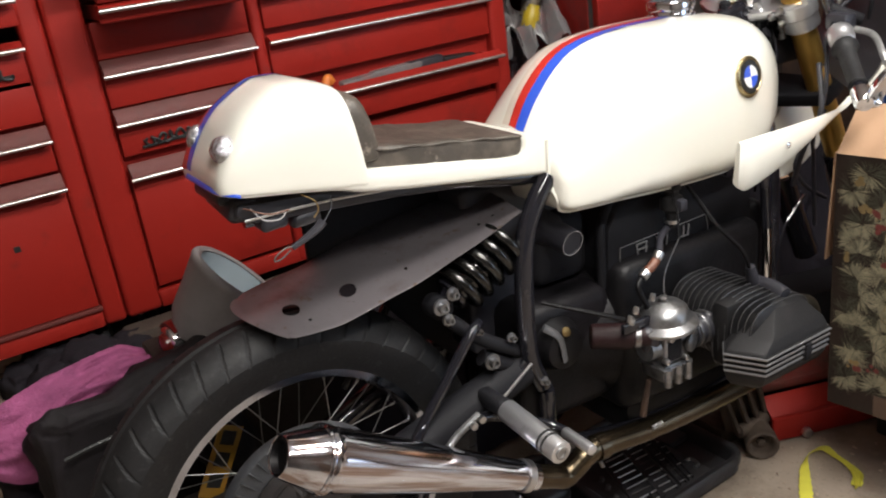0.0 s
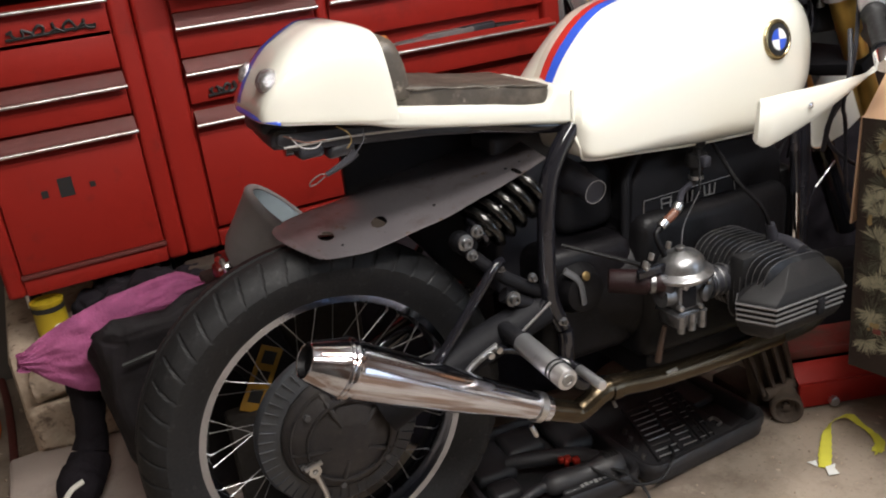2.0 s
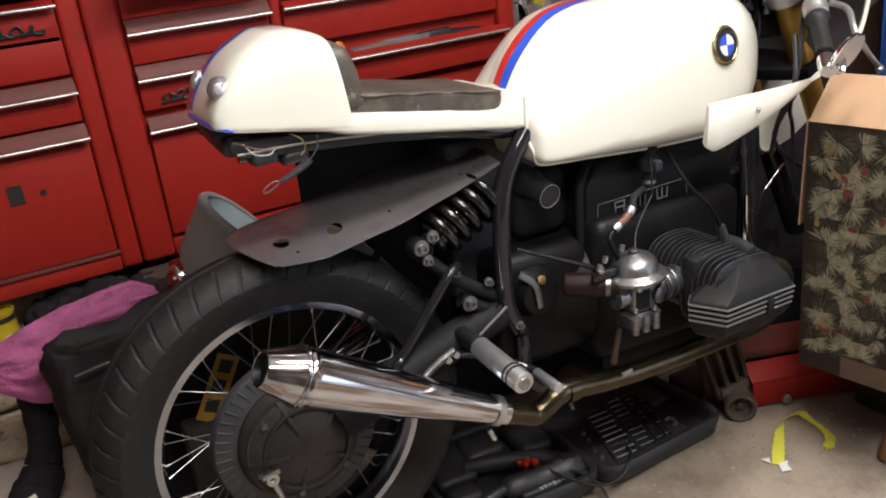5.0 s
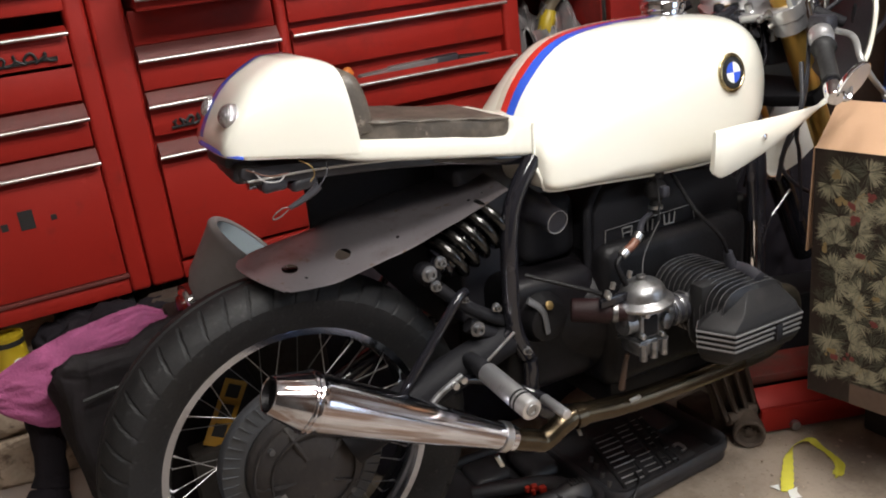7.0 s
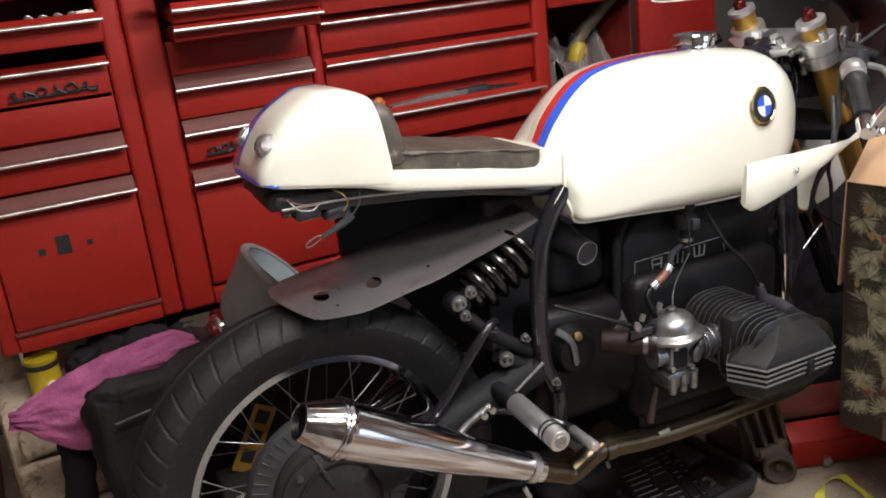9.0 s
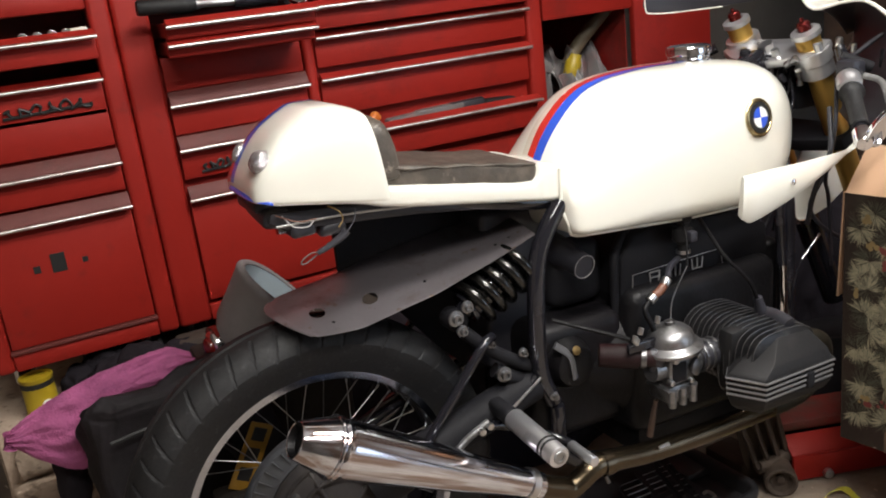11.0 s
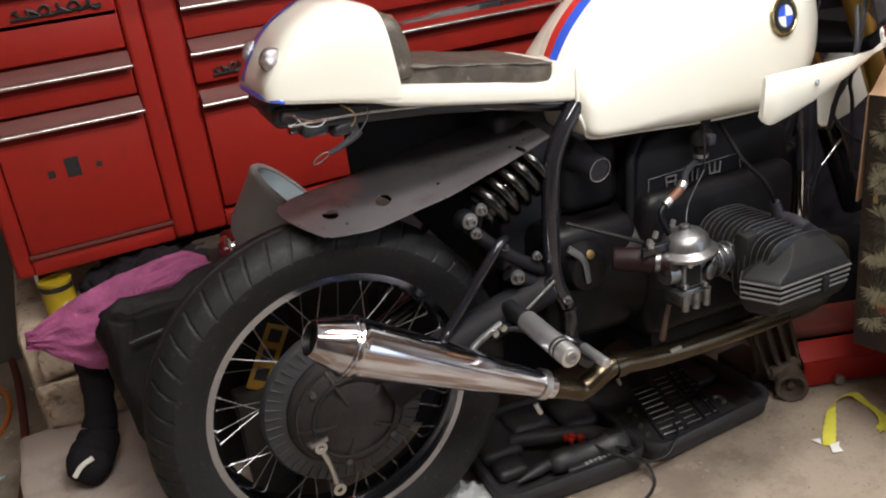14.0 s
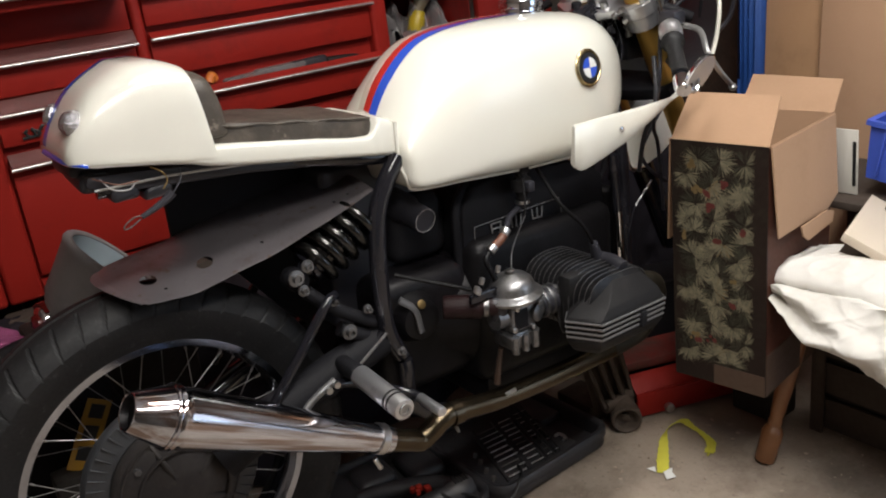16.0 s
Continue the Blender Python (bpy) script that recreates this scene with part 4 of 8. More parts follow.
def make_final_drive():
    c = Vector((0, -0.03, 0.325))
    d = part("final_drive", lathe(fresh(), [(0.104, 0.0), (0.109, 0.022), (0.108, 0.032), (0.101, 0.045), (0.09, 0.058), (0.062, 0.066), (0.045, 0.072), (0.02, 0.074), (0.0, 0.074)], c, (0, -1, 0), 64), DRIVE, moto, "oily dark final drive housing")
    ring = part("brake_drum", lathe(fresh(), [(0.150, -0.004), (0.151, 0.012), (0.147, 0.018), (0.126, 0.021), (0.112, 0.024), (0.106, 0.020), (0.106, -0.004)], c, (0, -1, 0), 72, loop=True), DRUM, d, "blue-grey cast brake drum")
    bm = fresh()
    for k in range(48):
        t = 2 * math.pi * k / 48
        m = Matrix.Translation(c + Vector((math.cos(t) * 0.131, -0.0215, math.sin(t) * 0.131))) @ Matrix.Rotation(-t, 4, "Y")
        box(bm, (-0.018, -0.0012, -0.0011), (0.016, 0.004, 0.0011), 0.0005, m, 1)
    tagged(part("drum_ribbing", bm, DRUM, ring, "fine ribs round the brake drum"), kind="stuff")
    for k in range(6):
        t = 2 * math.pi * k / 6 + 0.3
        part("bolt", cyl(fresh(), c + Vector((math.cos(t) * 0.09, -0.05, math.sin(t) * 0.09)), c + Vector((math.cos(t) * 0.09, -0.062, math.sin(t) * 0.09)), 0.006, seg=6), ENGINE_FIN, d)
    for r, w in ((0.1, 0.046), (0.076, 0.064)):
        part("cast_ridge", lathe(fresh(), [(r - 0.003, w - 0.006), (r - 0.0015, w + 0.004), (r + 0.0015, w + 0.004), (r + 0.003, w - 0.006)], c, (0, -1, 0), 56, loop=True), DRIVE, d)
    for k in range(5):
        t = 2 * math.pi * k / 5 + 0.7
        e = Vector((math.cos(t), 0, math.sin(t)))
        part("web", tube(fresh(), [c + e * 0.035 + Vector((0, -0.07, 0)), c + e * 0.07 + Vector((0, -0.064, 0)), c + e * 0.1 + Vector((0, -0.045, 0))], 0.005, 8), DRIVE, d)
    # brake lever
    a, b = Vector((-0.077, -0.125, 0.311)), Vector((-0.056, -0.125, 0.219))
    bm = fresh()
    tube(bm, [a, (a + b) / 2 + Vector((0.003, 0, 0)), b], lambda s: 0.0055 + 0.0015 * abs(2 * s - 1), 10, flat=0.7)
    for p, r in ((a, 0.011), (b, 0.0115)):
        lathe(bm, [(r, -0.008), (r, 0.008), (0.0048, 0.008), (0.0048, -0.008)], p, (0, 1, 0), 20, loop=True)
    lever = part("brake_lever", bm, STEEL, d, "bright steel brake lever")
    part("clevis_pin", cyl(fresh(), a + Vector((-0.016, -0.004, 0.006)), a + Vector((0.014, -0.004, 0.012)), 0.0042, seg=8), STEEL, lever)
    # swinging arm with the shaft inside
    bm = tube(fresh(), [(0.07, -0.085, 0.35), (0.17, -0.1, 0.398), (0.29, -0.105, 0.440), (0.40, -0.1, 0.468)], lambda s: 0.04 - 0.008 * s, 18)
    part("swinging_arm", bm, BLACK_CAST, moto, "black swinging arm housing the shaft")
    bm = tube(fresh(), [(0.10, 0.1, 0.36), (0.25, 0.1, 0.42), (0.40, 0.09, 0.468)], 0.024, 14)
    part("swinging_arm", bm, BLACK_PAINT, moto)


def make_frame():
    def t(name, pts, r, label="", m=BLACK_PAINT, seg=14):
        return part(name, tube(fresh(), pts, r, seg), m, moto, label)
    for s in (-1, 1):
        t("frame_tube", [(0.462, s * 0.118, 0.80), (0.43, s * 0.12, 0.759), (0.409, s * 0.12, 0.715), (0.4005, s * 0.12, 0.66), (0.397, s * 0.12, 0.59), (0.398, s * 0.12, 0.52), (0.405, s * 0.12, 0.475), (0.425, s * 0.12, 0.43)], 0.0165, "black tubular frame")
        t("frame_tube", [(0.155, s * 0.125, 0.422), (0.20, s * 0.125, 0.477), (0.226, s * 0.125, 0.508), (0.284, s * 0.123, 0.576), (0.31, s * 0.11, 0.583)], 0.0088)
        t("frame_tube", [(0.30, s * 0.12, 0.425), (0.35, s * 0.12, 0.455), (0.405, s * 0.12, 0.50)], 0.009)
        t("frame_tube", [(-0.03, s * 0.06, 0.838), (0.15, s * 0.07, 0.836), (0.30, s * 0.085, 0.822), (0.45, s * 0.10, 0.80), (0.62, s * 0.08, 0.80), (0.98, s * 0.03, 0.90)], 0.013)
        t("down_tube", [(1.03, s * 0.06, 0.90), (1.035, s * 0.1, 0.72), (1.03, s * 0.115, 0.55), (1.02, s * 0.12, 0.36), (0.95, s * 0.12, 0.27), (0.7, s * 0.12, 0.255), (0.46, s * 0.12, 0.30), (0.43, s * 0.12, 0.42)], 0.0155)
    part("steering_head", cyl(fresh(), (1.03, 0, 0.99), (1.10, 0, 0.86), 0.03, round_=0.004), BLACK_PAINT, moto)
    # tail tray under the seat with loose wires
    XZ = Matrix(((1, 0, 0, 0), (0, 0, 1, -0.095), (0, 1, 0, 0), (0, 0, 0, 1)))
    bm = slab(fresh(), [(-0.045, 0.868), (-0.05, 0.852), (-0.02, 0.836), (0.05, 0.832), (0.2, 0.822), (0.44, 0.793), (0.44, 0.806), (0.1, 0.856)], 0.19, XZ, 0.005)
    tray = part("tail_tray", bm, BLACK_PLASTIC, moto, "black plastic undertray")
    part("tail_bracket", box(fresh(), (-0.06, -0.06, 0.862), (-0.03, 0.05, 0.88), 0.006), BLACK_PLASTIC, tray)
    part("tray_edge", tube(fresh(), [(-0.04, -0.098, 0.846), (0.08, -0.1, 0.846), (0.2, -0.1, 0.838)], 0.0022, 6), ALLOY, tray, "thin worn metal edge")
    part("inner_guard", slab(fresh(), [(0.104, 0.832), (0.106, 0.685), (0.20, 0.62), (0.30, 0.50), (0.36, 0.44), (0.46, 0.44), (0.46, 0.832)], 0.014, Matrix(((1, 0, 0, 0), (0, 0, 1, 0.068), (0, 1, 0, 0), (0, 0, 0, 1))), 0.004), BLACK_CAST, moto, "black inner guard under the seat")
    wires = (((0.040, -0.112, 0.868), (0.054, -0.12, 0.858), (0.058, -0.122, 0.845), (0.050, -0.122, 0.834)), ((0.082, -0.115, 0.858), (0.078, -0.12, 0.842), (0.062, -0.122, 0.824), (0.05, -0.122, 0.818)),
             ((-0.04, -0.1, 0.865), (-0.01, -0.112, 0.852), (0.02, -0.114, 0.852)), ((-0.03, -0.1, 0.862), (-0.018, -0.113, 0.846), (0.004, -0.114, 0.842), (0.016, -0.113, 0.851)))
    for w, m in zip(wires, (BRASS, BLACK_PLASTIC, COPPER, GREY)):
        part("wire", tube(fresh(), w, 0.0011, 6), m, tray)
    part("taped_wire", tube(fresh(), [(0.062, -0.121, 0.826), (0.052, -0.122, 0.818), (0.032, -0.122, 0.808), (0.012, -0.122, 0.800)], lambda s: 0.0075 - 0.0035 * s, 8), BLACK_PLASTIC, tray, "black taped wire end")
    bm = fresh()
    tube(bm, [(0.014, -0.122, 0.801), (0.002, -0.122, 0.802), (-0.012, -0.122, 0.795), (-0.016, -0.122, 0.788), (-0.006, -0.122, 0.789), (0.010, -0.122, 0.798)], 0.0012, 6)
    part("bare_wire_loop", bm, STEEL_DULL, tray)
    # lumps of loom and the lock bracket under the tail
    for lo, hi in (((-0.052, -0.085, 0.842), (-0.012, 0.05, 0.872)), ((-0.02, -0.1, 0.822), (0.022, 0.05, 0.846)), ((0.03, -0.095, 0.815), (0.075, 0.05, 0.838))):
        bm = box(fresh(), lo, hi, 0.009, seg=3)
        rough_up(bm, 0.006, 0.03, lo[0] * 50)
        part("loom_lump", bm, BLACK_PLASTIC, tray)
    part("battery_box", box(fresh(), (0.355, -0.02, 0.47), (0.58, 0.064, 0.78), 0.012, seg=3), BLACK_PLASTIC, moto, "black battery box behind the shock absorber")
    rod = part("brake_rod", tube(fresh(), [(0.3815, -0.15, 0.499), (0.3177, -0.15, 0.4567)], 0.0028, 8, smooth=False), STEEL, moto, "bright thin brake rod")
    part("rod_end", cyl(fresh(), (0.313, -0.158, 0.4545), (0.313, -0.142, 0.4545), 0.008, seg=14, round_=0.002), BLACK_PAINT, rod)


def make_fender():
    mid = [(-0.06, 0.688, 0.026), (-0.050, 0.694, 0.030), (-0.01, 0.712, 0.050), (0.035, 0.724, 0.066), (0.084, 0.734, 0.076), (0.188, 0.757, 0.079), (0.3, 0.770, 0.061), (0.36, 0.772, 0.044), (0.415, 0.772, 0.024)]
    nx, ny = 250, 86
    holes = ((0.022, -0.044, 0.0135), (0.114, -0.052, 0.0135), (0.038, -0.076, 0.003), (0.21, -0.068, 0.003), (0.352, -0.07, 0.003), (0.38, -0.07, 0.0025))
    bm = fresh()

    def point(u, v):
        x = -0.056 + 0.471 * u
        z, drop = pchip(mid, x)
        y = -0.104 + 0.154 * v
        k = 1 - v
        cut = 0.046 * max(0.0, 1 - u / 0.12) * k ** 2.2 + 0.02 * max(0.0, 1 - u / 0.08) * v ** 6
        near = z - drop
        far = max(z - 0.02, near + 0.016)
        s = (y + 0.104) / 0.208
        roll = 0.0004 * max(0.0, 1 - v / 0.03) ** 2
        return Vector((x + cut, y, near + (far - near) * s + 0.009 * math.sin(math.pi * s) - roll))
    pos = [[point(u / nx, v / ny) for v in range(ny + 1)] for u in range(nx + 1)]
    gone = {}
    for i in range(nx):
        for j in range(ny):
            c = (pos[i][j] + pos[i + 1][j] + pos[i][j + 1] + pos[i + 1][j + 1]) / 4
            gone[i, j] = next((h for h in holes if math.hypot(c.x - h[0], c.y - h[1]) < h[2]), None)
    for i in range(1, nx):
        for j in range(1, ny):
            near = [gone[a, b] for a in (i - 1, i) for b in (j - 1, j)]
            hole = next((h for h in near if h), None)
            if hole and not all(near):
                q = pos[i][j]
                d = math.hypot(q.x - hole[0], q.y - hole[1]) or 1.0
                pos[i][j] = Vector((hole[0] + (q.x - hole[0]) * hole[2] / d, hole[1] + (q.y - hole[1]) * hole[2] / d, q.z))
    vs = [[bm.verts.new(p) for p in row] for row in pos]
    for (i, j), h in gone.items():
        if not h:
            bm.faces.new((vs[i][j], vs[i + 1][j], vs[i + 1][j + 1], vs[i][j + 1]))
    bmesh.ops.delete(bm, geom=[v for v in bm.verts if not v.link_faces], context="VERTS")
    thicken(bm, 0.001)
    part("rear_mudguard", bm, FENDER, moto, "unpainted rust-tinged steel mudguard with drilled holes", sharp=50)


def make_shock():
    a, b = Vector((0.250, -0.078, 0.618)), Vector((0.432, -0.078, 0.717))
    d = (b - a).normalized()
    s = part("shock_absorber", tube(fresh(), [a + d * 0.02, a + d * 0.05, b - d * 0.05], lambda s: 0.014 if s < 0.2 else 0.028, 24, smooth=False), BLACK_PAINT, moto, "rear shock absorber")
    _, u, w = frame_of(d)
    pts = []
    turns, n = 4.9, 160
    L = (b - a).length
    for i in range(n + 1):
        t = i / n
        ang = 2 * math.pi * turns * t
        pts.append(a + d * (0.045 + t * (L - 0.082)) + (u * math.cos(ang) + w * math.sin(ang)) * 0.041)
    part("spring", tube(fresh(), pts, 0.0094, 12, smooth=False), SPRING, s, "glossy black coil spring")
    part("spring_seat", cyl(fresh(), a + d * 0.032, a + d * 0.042, 0.032, round_=0.002), BLACK_PAINT, s)
    bm = fresh()
    lathe(bm, [(0.019, -0.018), (0.02, -0.012), (0.02, 0.012), (0.019, 0.018), (0.009, 0.018), (0.009, -0.018)], a + d * 0.005, (0, 1, 0), 24, loop=True)
    part("lower_eye", bm, BLACK_CAST, s)
    for p, r in (((0.244, -0.112, 0.632), 0.0085), ((0.267, -0.112, 0.648), 0.0065), ((0.252, -0.116, 0.609), 0.006), ((0.326, -0.12, 0.509), 0.0085), ((0.303, -0.12, 0.5735), 0.0045), ((0.366, -0.122, 0.541), 0.005), ((0.4165, -0.138, 0.447), 0.005)):
        bm = lathe(fresh(), [(r * 1.7, 0.006), (r * 1.7, 0.002), (r, 0.0015), (r, -0.008), (r * 0.6, -0.008), (r * 0.55, -0.003), (0, -0.003)], p, (0, 1, 0), 12)
        part("bolt", bm, CARB, s)
    part("linkage", tube(fresh(), [(0.262, -0.1, 0.60), (0.31, -0.105, 0.555), (0.40, -0.105, 0.495)], 0.012, 12), BLACK_CAST, s, "dark linkage arm")
    part("linkage", tube(fresh(), [(0.315, -0.10, 0.515), (0.345, -0.105, 0.495), (0.39, -0.1, 0.47)], 0.014, 12), BLACK_CAST, s)


def make_exhaust():
    a, b = Vector((-0.085, -0.205, 0.551)), Vector((0.333, -0.2, 0.325))
    d = b - a
    L = d.length
    prof = [(0.0, 0.014), (0.021, 0.013), (0.0245, 0.002), (0.0275, -0.001), (0.0295, 0.001), (0.046, 0.055), (0.0482, 0.056), (0.0498, 0.059), (0.0482, 0.062), (0.047, 0.0635), (0.0485, 0.066), (0.0492, 0.0685), (0.0485, 0.071), (0.0472, 0.074), (0.0472, 0.08), (0.044, 0.15), (0.0385, 0.24), (0.033, 0.32), (0.0275, 0.40), (0.0245, 0.445), (0.0235, L)]
    m = part("silencer", lathe(fresh(), prof, a, d, 64), SILENCER, moto, "chromed reverse-cone silencer", sharp=30)
    part("outlet", lathe(fresh(), [(0.0, 0.011), (0.020, 0.010), (0.0235, -0.001), (0.0243, -0.001), (0.0243, 0.012), (0.0, 0.0135)], a, d, 32), ENGINE, m, "sooty outlet")
    dn = d.normalized()
    bm = lathe(fresh(), [(0.0275, 0), (0.0275, 0.014), (0.0245, 0.014), (0.0245, 0)], b - dn * 0.03, dn, 40, loop=True)
    clamp = part("clamp", bm, STEEL, m)
    part("clamp_bolt", cyl(fresh(), b + Vector((-0.035, -0.002, -0.022)), b + Vector((-0.026, -0.006, -0.044)), 0.005, seg=10, round_=0.001), STEEL, clamp)
    pts = [b - dn * 0.02, b + dn * 0.015, (0.375, -0.2, 0.306), (0.397, -0.2, 0.296), (0.42, -0.2, 0.304), (0.447, -0.2, 0.318), (0.48, -0.2, 0.322), (0.58, -0.2, 0.309), (0.725, -0.205, 0.308), (0.885, -0.205, 0.311)]
    bend = [(0.882, -0.205, 0.311), (0.93, -0.205, 0.313), (0.968, -0.212, 0.326), (0.992, -0.222, 0.36), (1.000, -0.232, 0.40), (0.985, -0.24, 0.438), (0.95, -0.245, 0.458), (0.90, -0.245, 0.462)]
    p = part("exhaust_pipe", tube(fresh(), pts, 0.0205, 20), PIPE, moto, "heat-browned exhaust header pipe")
    part("header_bend", tube(fresh(), bend, 0.0198, 20), PIPE_SHADE, p, "bend of the header pipe, darkened for shade")
    bm = lathe(fresh(), [(0.0235, 0), (0.0235, 0.02), (0.02, 0.02), (0.02, 0)], (0.468, -0.2, 0.321), (1, 0, -0.04), 32, loop=True)
    part("joint_collar", bm, PIPE, p)
    part("stud", cyl(fresh(), (0.585, -0.222, 0.325), (0.605, -0.226, 0.33), 0.004, seg=8), STEEL, p)
    part("collar_bolt", cyl(fresh(), (0.473, -0.205, 0.3), (0.477, -0.209, 0.284), 0.0038, seg=8), STEEL_DULL, p)


def make_rests():
    a, b = Vector((0.297, -0.19, 0.462)), Vector((0.297, -0.325, 0.450))
    pe = part("foot_rest", cyl(fresh(), a, b, 0.0185, seg=28, round_=0.002), PEG, moto, "satin alloy foot rest")
    for k in (0.098, 0.108):
        bm = lathe(fresh(), [(0.0195, 0), (0.0195, 0.004), (0.0175, 0.004), (0.0175, 0)], a + (b - a).normalized() * k, b - a, 28, loop=True)
        part("rubber_ring", bm, INK, pe)
    part("end_bolt", lathe(fresh(), [(0.011, -0.001), (0.011, 0.003), (0.006, 0.003), (0.006, 0.001), (0, 0.001)], b, b - a, 16), ALLOY, pe)
    part("brake_pedal", cyl(fresh(), (0.41, -0.192, 0.3755), (0.41, -0.262, 0.374), 0.0095, seg=20, round_=0.002), PEG, moto, "satin alloy brake pedal peg")
    bm = tube(fresh(), [(0.412, -0.195, 0.376), (0.40, -0.17, 0.382), (0.36, -0.15, 0.40), (0.30, -0.15, 0.43), (0.27, -0.15, 0.44)], 0.008, 10)
    part("pedal_arm", bm, BLACK_PAINT, moto)
    bm = tube(fresh(), [(0.185, -0.16, 0.40), (0.215, -0.16, 0.43), (0.265, -0.155, 0.45)], 0.010, 10, flat=0.6)
    br = part("rest_bracket", bm, ALLOY, moto, "alloy foot rest bracket")
    for x, z in ((0.246, 0.443), (0.262, 0.449)):
        part("bracket_bolt", cyl(fresh(), (x, -0.165, z), (x, -0.173, z), 0.0065, seg=12, round_=0.001), STEEL, br)
    part("rest_hanger", box(fresh(), (0.283, -0.192, 0.446), (0.312, -0.12, 0.478), 0.012, seg=3), BLACK_CAST, moto)


def fin_plate(cx, cz, rx, rz, y, n):
    """A thin cooling fin with a rounded outline."""
    loops = []
    for yy, k in ((y - 0.0017, 0.985), (y - 0.0009, 1.0), (y + 0.0009, 1.0), (y + 0.0017, 0.985)):
        loop = []
        for i in range(36):
            a = 2 * math.pi * i / 36
            c, s = math.cos(a), math.sin(a)
            loop.append((cx + math.copysign(abs(c) ** (2 / n), c) * rx * k, yy, cz + math.copysign(abs(s) ** (2 / n), s) * rz * k))
        loops.append(loop)
    bm = fresh()
    rings(bm, loops)
    return bm


def fin_edge(cx, cz, rx, rz, y, n):
    """Thin bright line round the upper rear edge of a fin."""
    pts = []
    for k in range(25):
        a = math.radians(20 + 200 * k / 24)
        c, q = math.cos(a), math.sin(a)
        pts.append((cx + math.copysign(abs(c) ** (2 / n), c) * rx, y - 0.0012, cz + math.copysign(abs(q) ** (2 / n), q) * rz))
    return tube(fresh(), pts, 0.0006, 5, smooth=False)


def make_engine():
    # crankcase and gearbox
    bm = fresh()
    box(bm, (0.60, -0.135, 0.30), (0.985, 0.135, 0.60), 0.03, seg=3)
    box(bm, (0.62, -0.12, 0.24), (0.96, 0.12, 0.32), 0.02)
    part("crankcase", bm, ENGINE, moto, "oily dark engine crankcase")
    bm = fresh()
    box(bm, (0.40, -0.105, 0.33), (0.61, 0.105, 0.565), 0.03, seg=3)
    lathe(bm, [(0.095, 0), (0.1, 0.02), (0.125, 0.1), (0.135, 0.12)], (0.48, 0, 0.44), (1, 0, 0), 32)
    cyl(bm, (0.47, -0.10, 0.49), (0.47, -0.135, 0.49), 0.05, 0.04, 28, 0.006)
    gb = part("gearbox", bm, ENGINE, moto, "oily dark gearbox casing")
    part("filler_plug", cyl(fresh(), (0.470, -0.12, 0.516), (0.470, -0.137, 0.523), 0.009, seg=10, round_=0.002), BRASS, gb, "dull brass plug")
    part("clutch_arm", tube(fresh(), [(0.43, -0.125, 0.54), (0.455, -0.135, 0.515), (0.463, -0.138, 0.47)], 0.008, 10, flat=0.5), ENGINE_FIN, gb, "dull metal arm")
    # upper cover with name plate
    bm = fresh()
    prof = [(0.60, 0.575), (0.605, 0.66), (0.63, 0.70), (0.70, 0.713), (0.90, 0.70), (0.985, 0.66), (0.99, 0.575)]
    slab(bm, prof, 0.2, Matrix(((1, 0, 0, 0), (0, 0, 1, -0.1), (0, 1, 0, 0), (0, 0, 0, 1))), 0.012)
    cov = part("upper_cover", bm, BLACK_CAST, moto, "matt black upper engine cover")
    bm = fresh()
    tl, tr, bl, br_ = Vector((0.628, -0.1035, 0.624)), Vector((0.850, -0.1035, 0.633)), Vector((0.627, -0.1035, 0.590)), Vector((0.857, -0.1035, 0.596))
    for p, q in ((tl, tr), (tr, br_), (br_, bl), (bl, tl)):
        tube(bm, [p, q], 0.0009, 5, smooth=False)
    part("plate_outline", bm, ALLOY, cov, "thin bright outline of a name plate")
    for n, (cx, zc) in enumerate(((0.682, 0.609), (0.733, 0.611), (0.789, 0.6145))):
        bm = fresh()
        for dx in ((-0.012, 0.010), (-0.012, 0.0, 0.012), (-0.013, 0.0, 0.013))[n]:
            tube(bm, [(cx + dx * 0.9, -0.1035, zc - 0.011), (cx + dx * 1.1, -0.1035, zc + 0.011)], 0.0017, 6, smooth=False)
        for dz in ((0.011, 0.0), (), (-0.010,))[n]:
            tube(bm, [(cx - 0.012, -0.1035, zc + dz), (cx + 0.012, -0.1035, zc + dz)], 0.0017, 6, smooth=False)
        part("plate_stroke", bm, ALLOY, cov, "bright raised stroke")
    # breather stub and airbox
    e, d = Vector((0.506, -0.12, 0.671)), Vector((-0.04, 0.97, 0.17))
    st = part("breather_stub", lathe(fresh(), [(0.0, 0.003), (0.0205, 0.003), (0.0215, 0.0), (0.023, 0.0), (0.0235, 0.004), (0.0235, 0.05), (0.03, 0.06), (0.03, 0.12)], e, d, 36), BLACK_PLASTIC, moto, "black breather pipe with a closed end")
    part("stub_rim", lathe(fresh(), [(0.0217, -0.0006), (0.0226, -0.0006), (0.0226, 0.001), (0.0217, 0.001)], e, d, 36, loop=True), GREY, st)
    part("air_box", box(fresh(), (0.47, -0.06, 0.57), (0.60, 0.085, 0.70), 0.03, seg=4), BLACK_CAST, moto, "black air box")
    bm = tube(fresh(), [(0.598, -0.085, 0.55), (0.594, -0.09, 0.62), (0.602, -0.085, 0.672), (0.64, -0.07, 0.705)], 0.009, 10)
    part("cover_flange", bm, BLACK_CAST, moto)
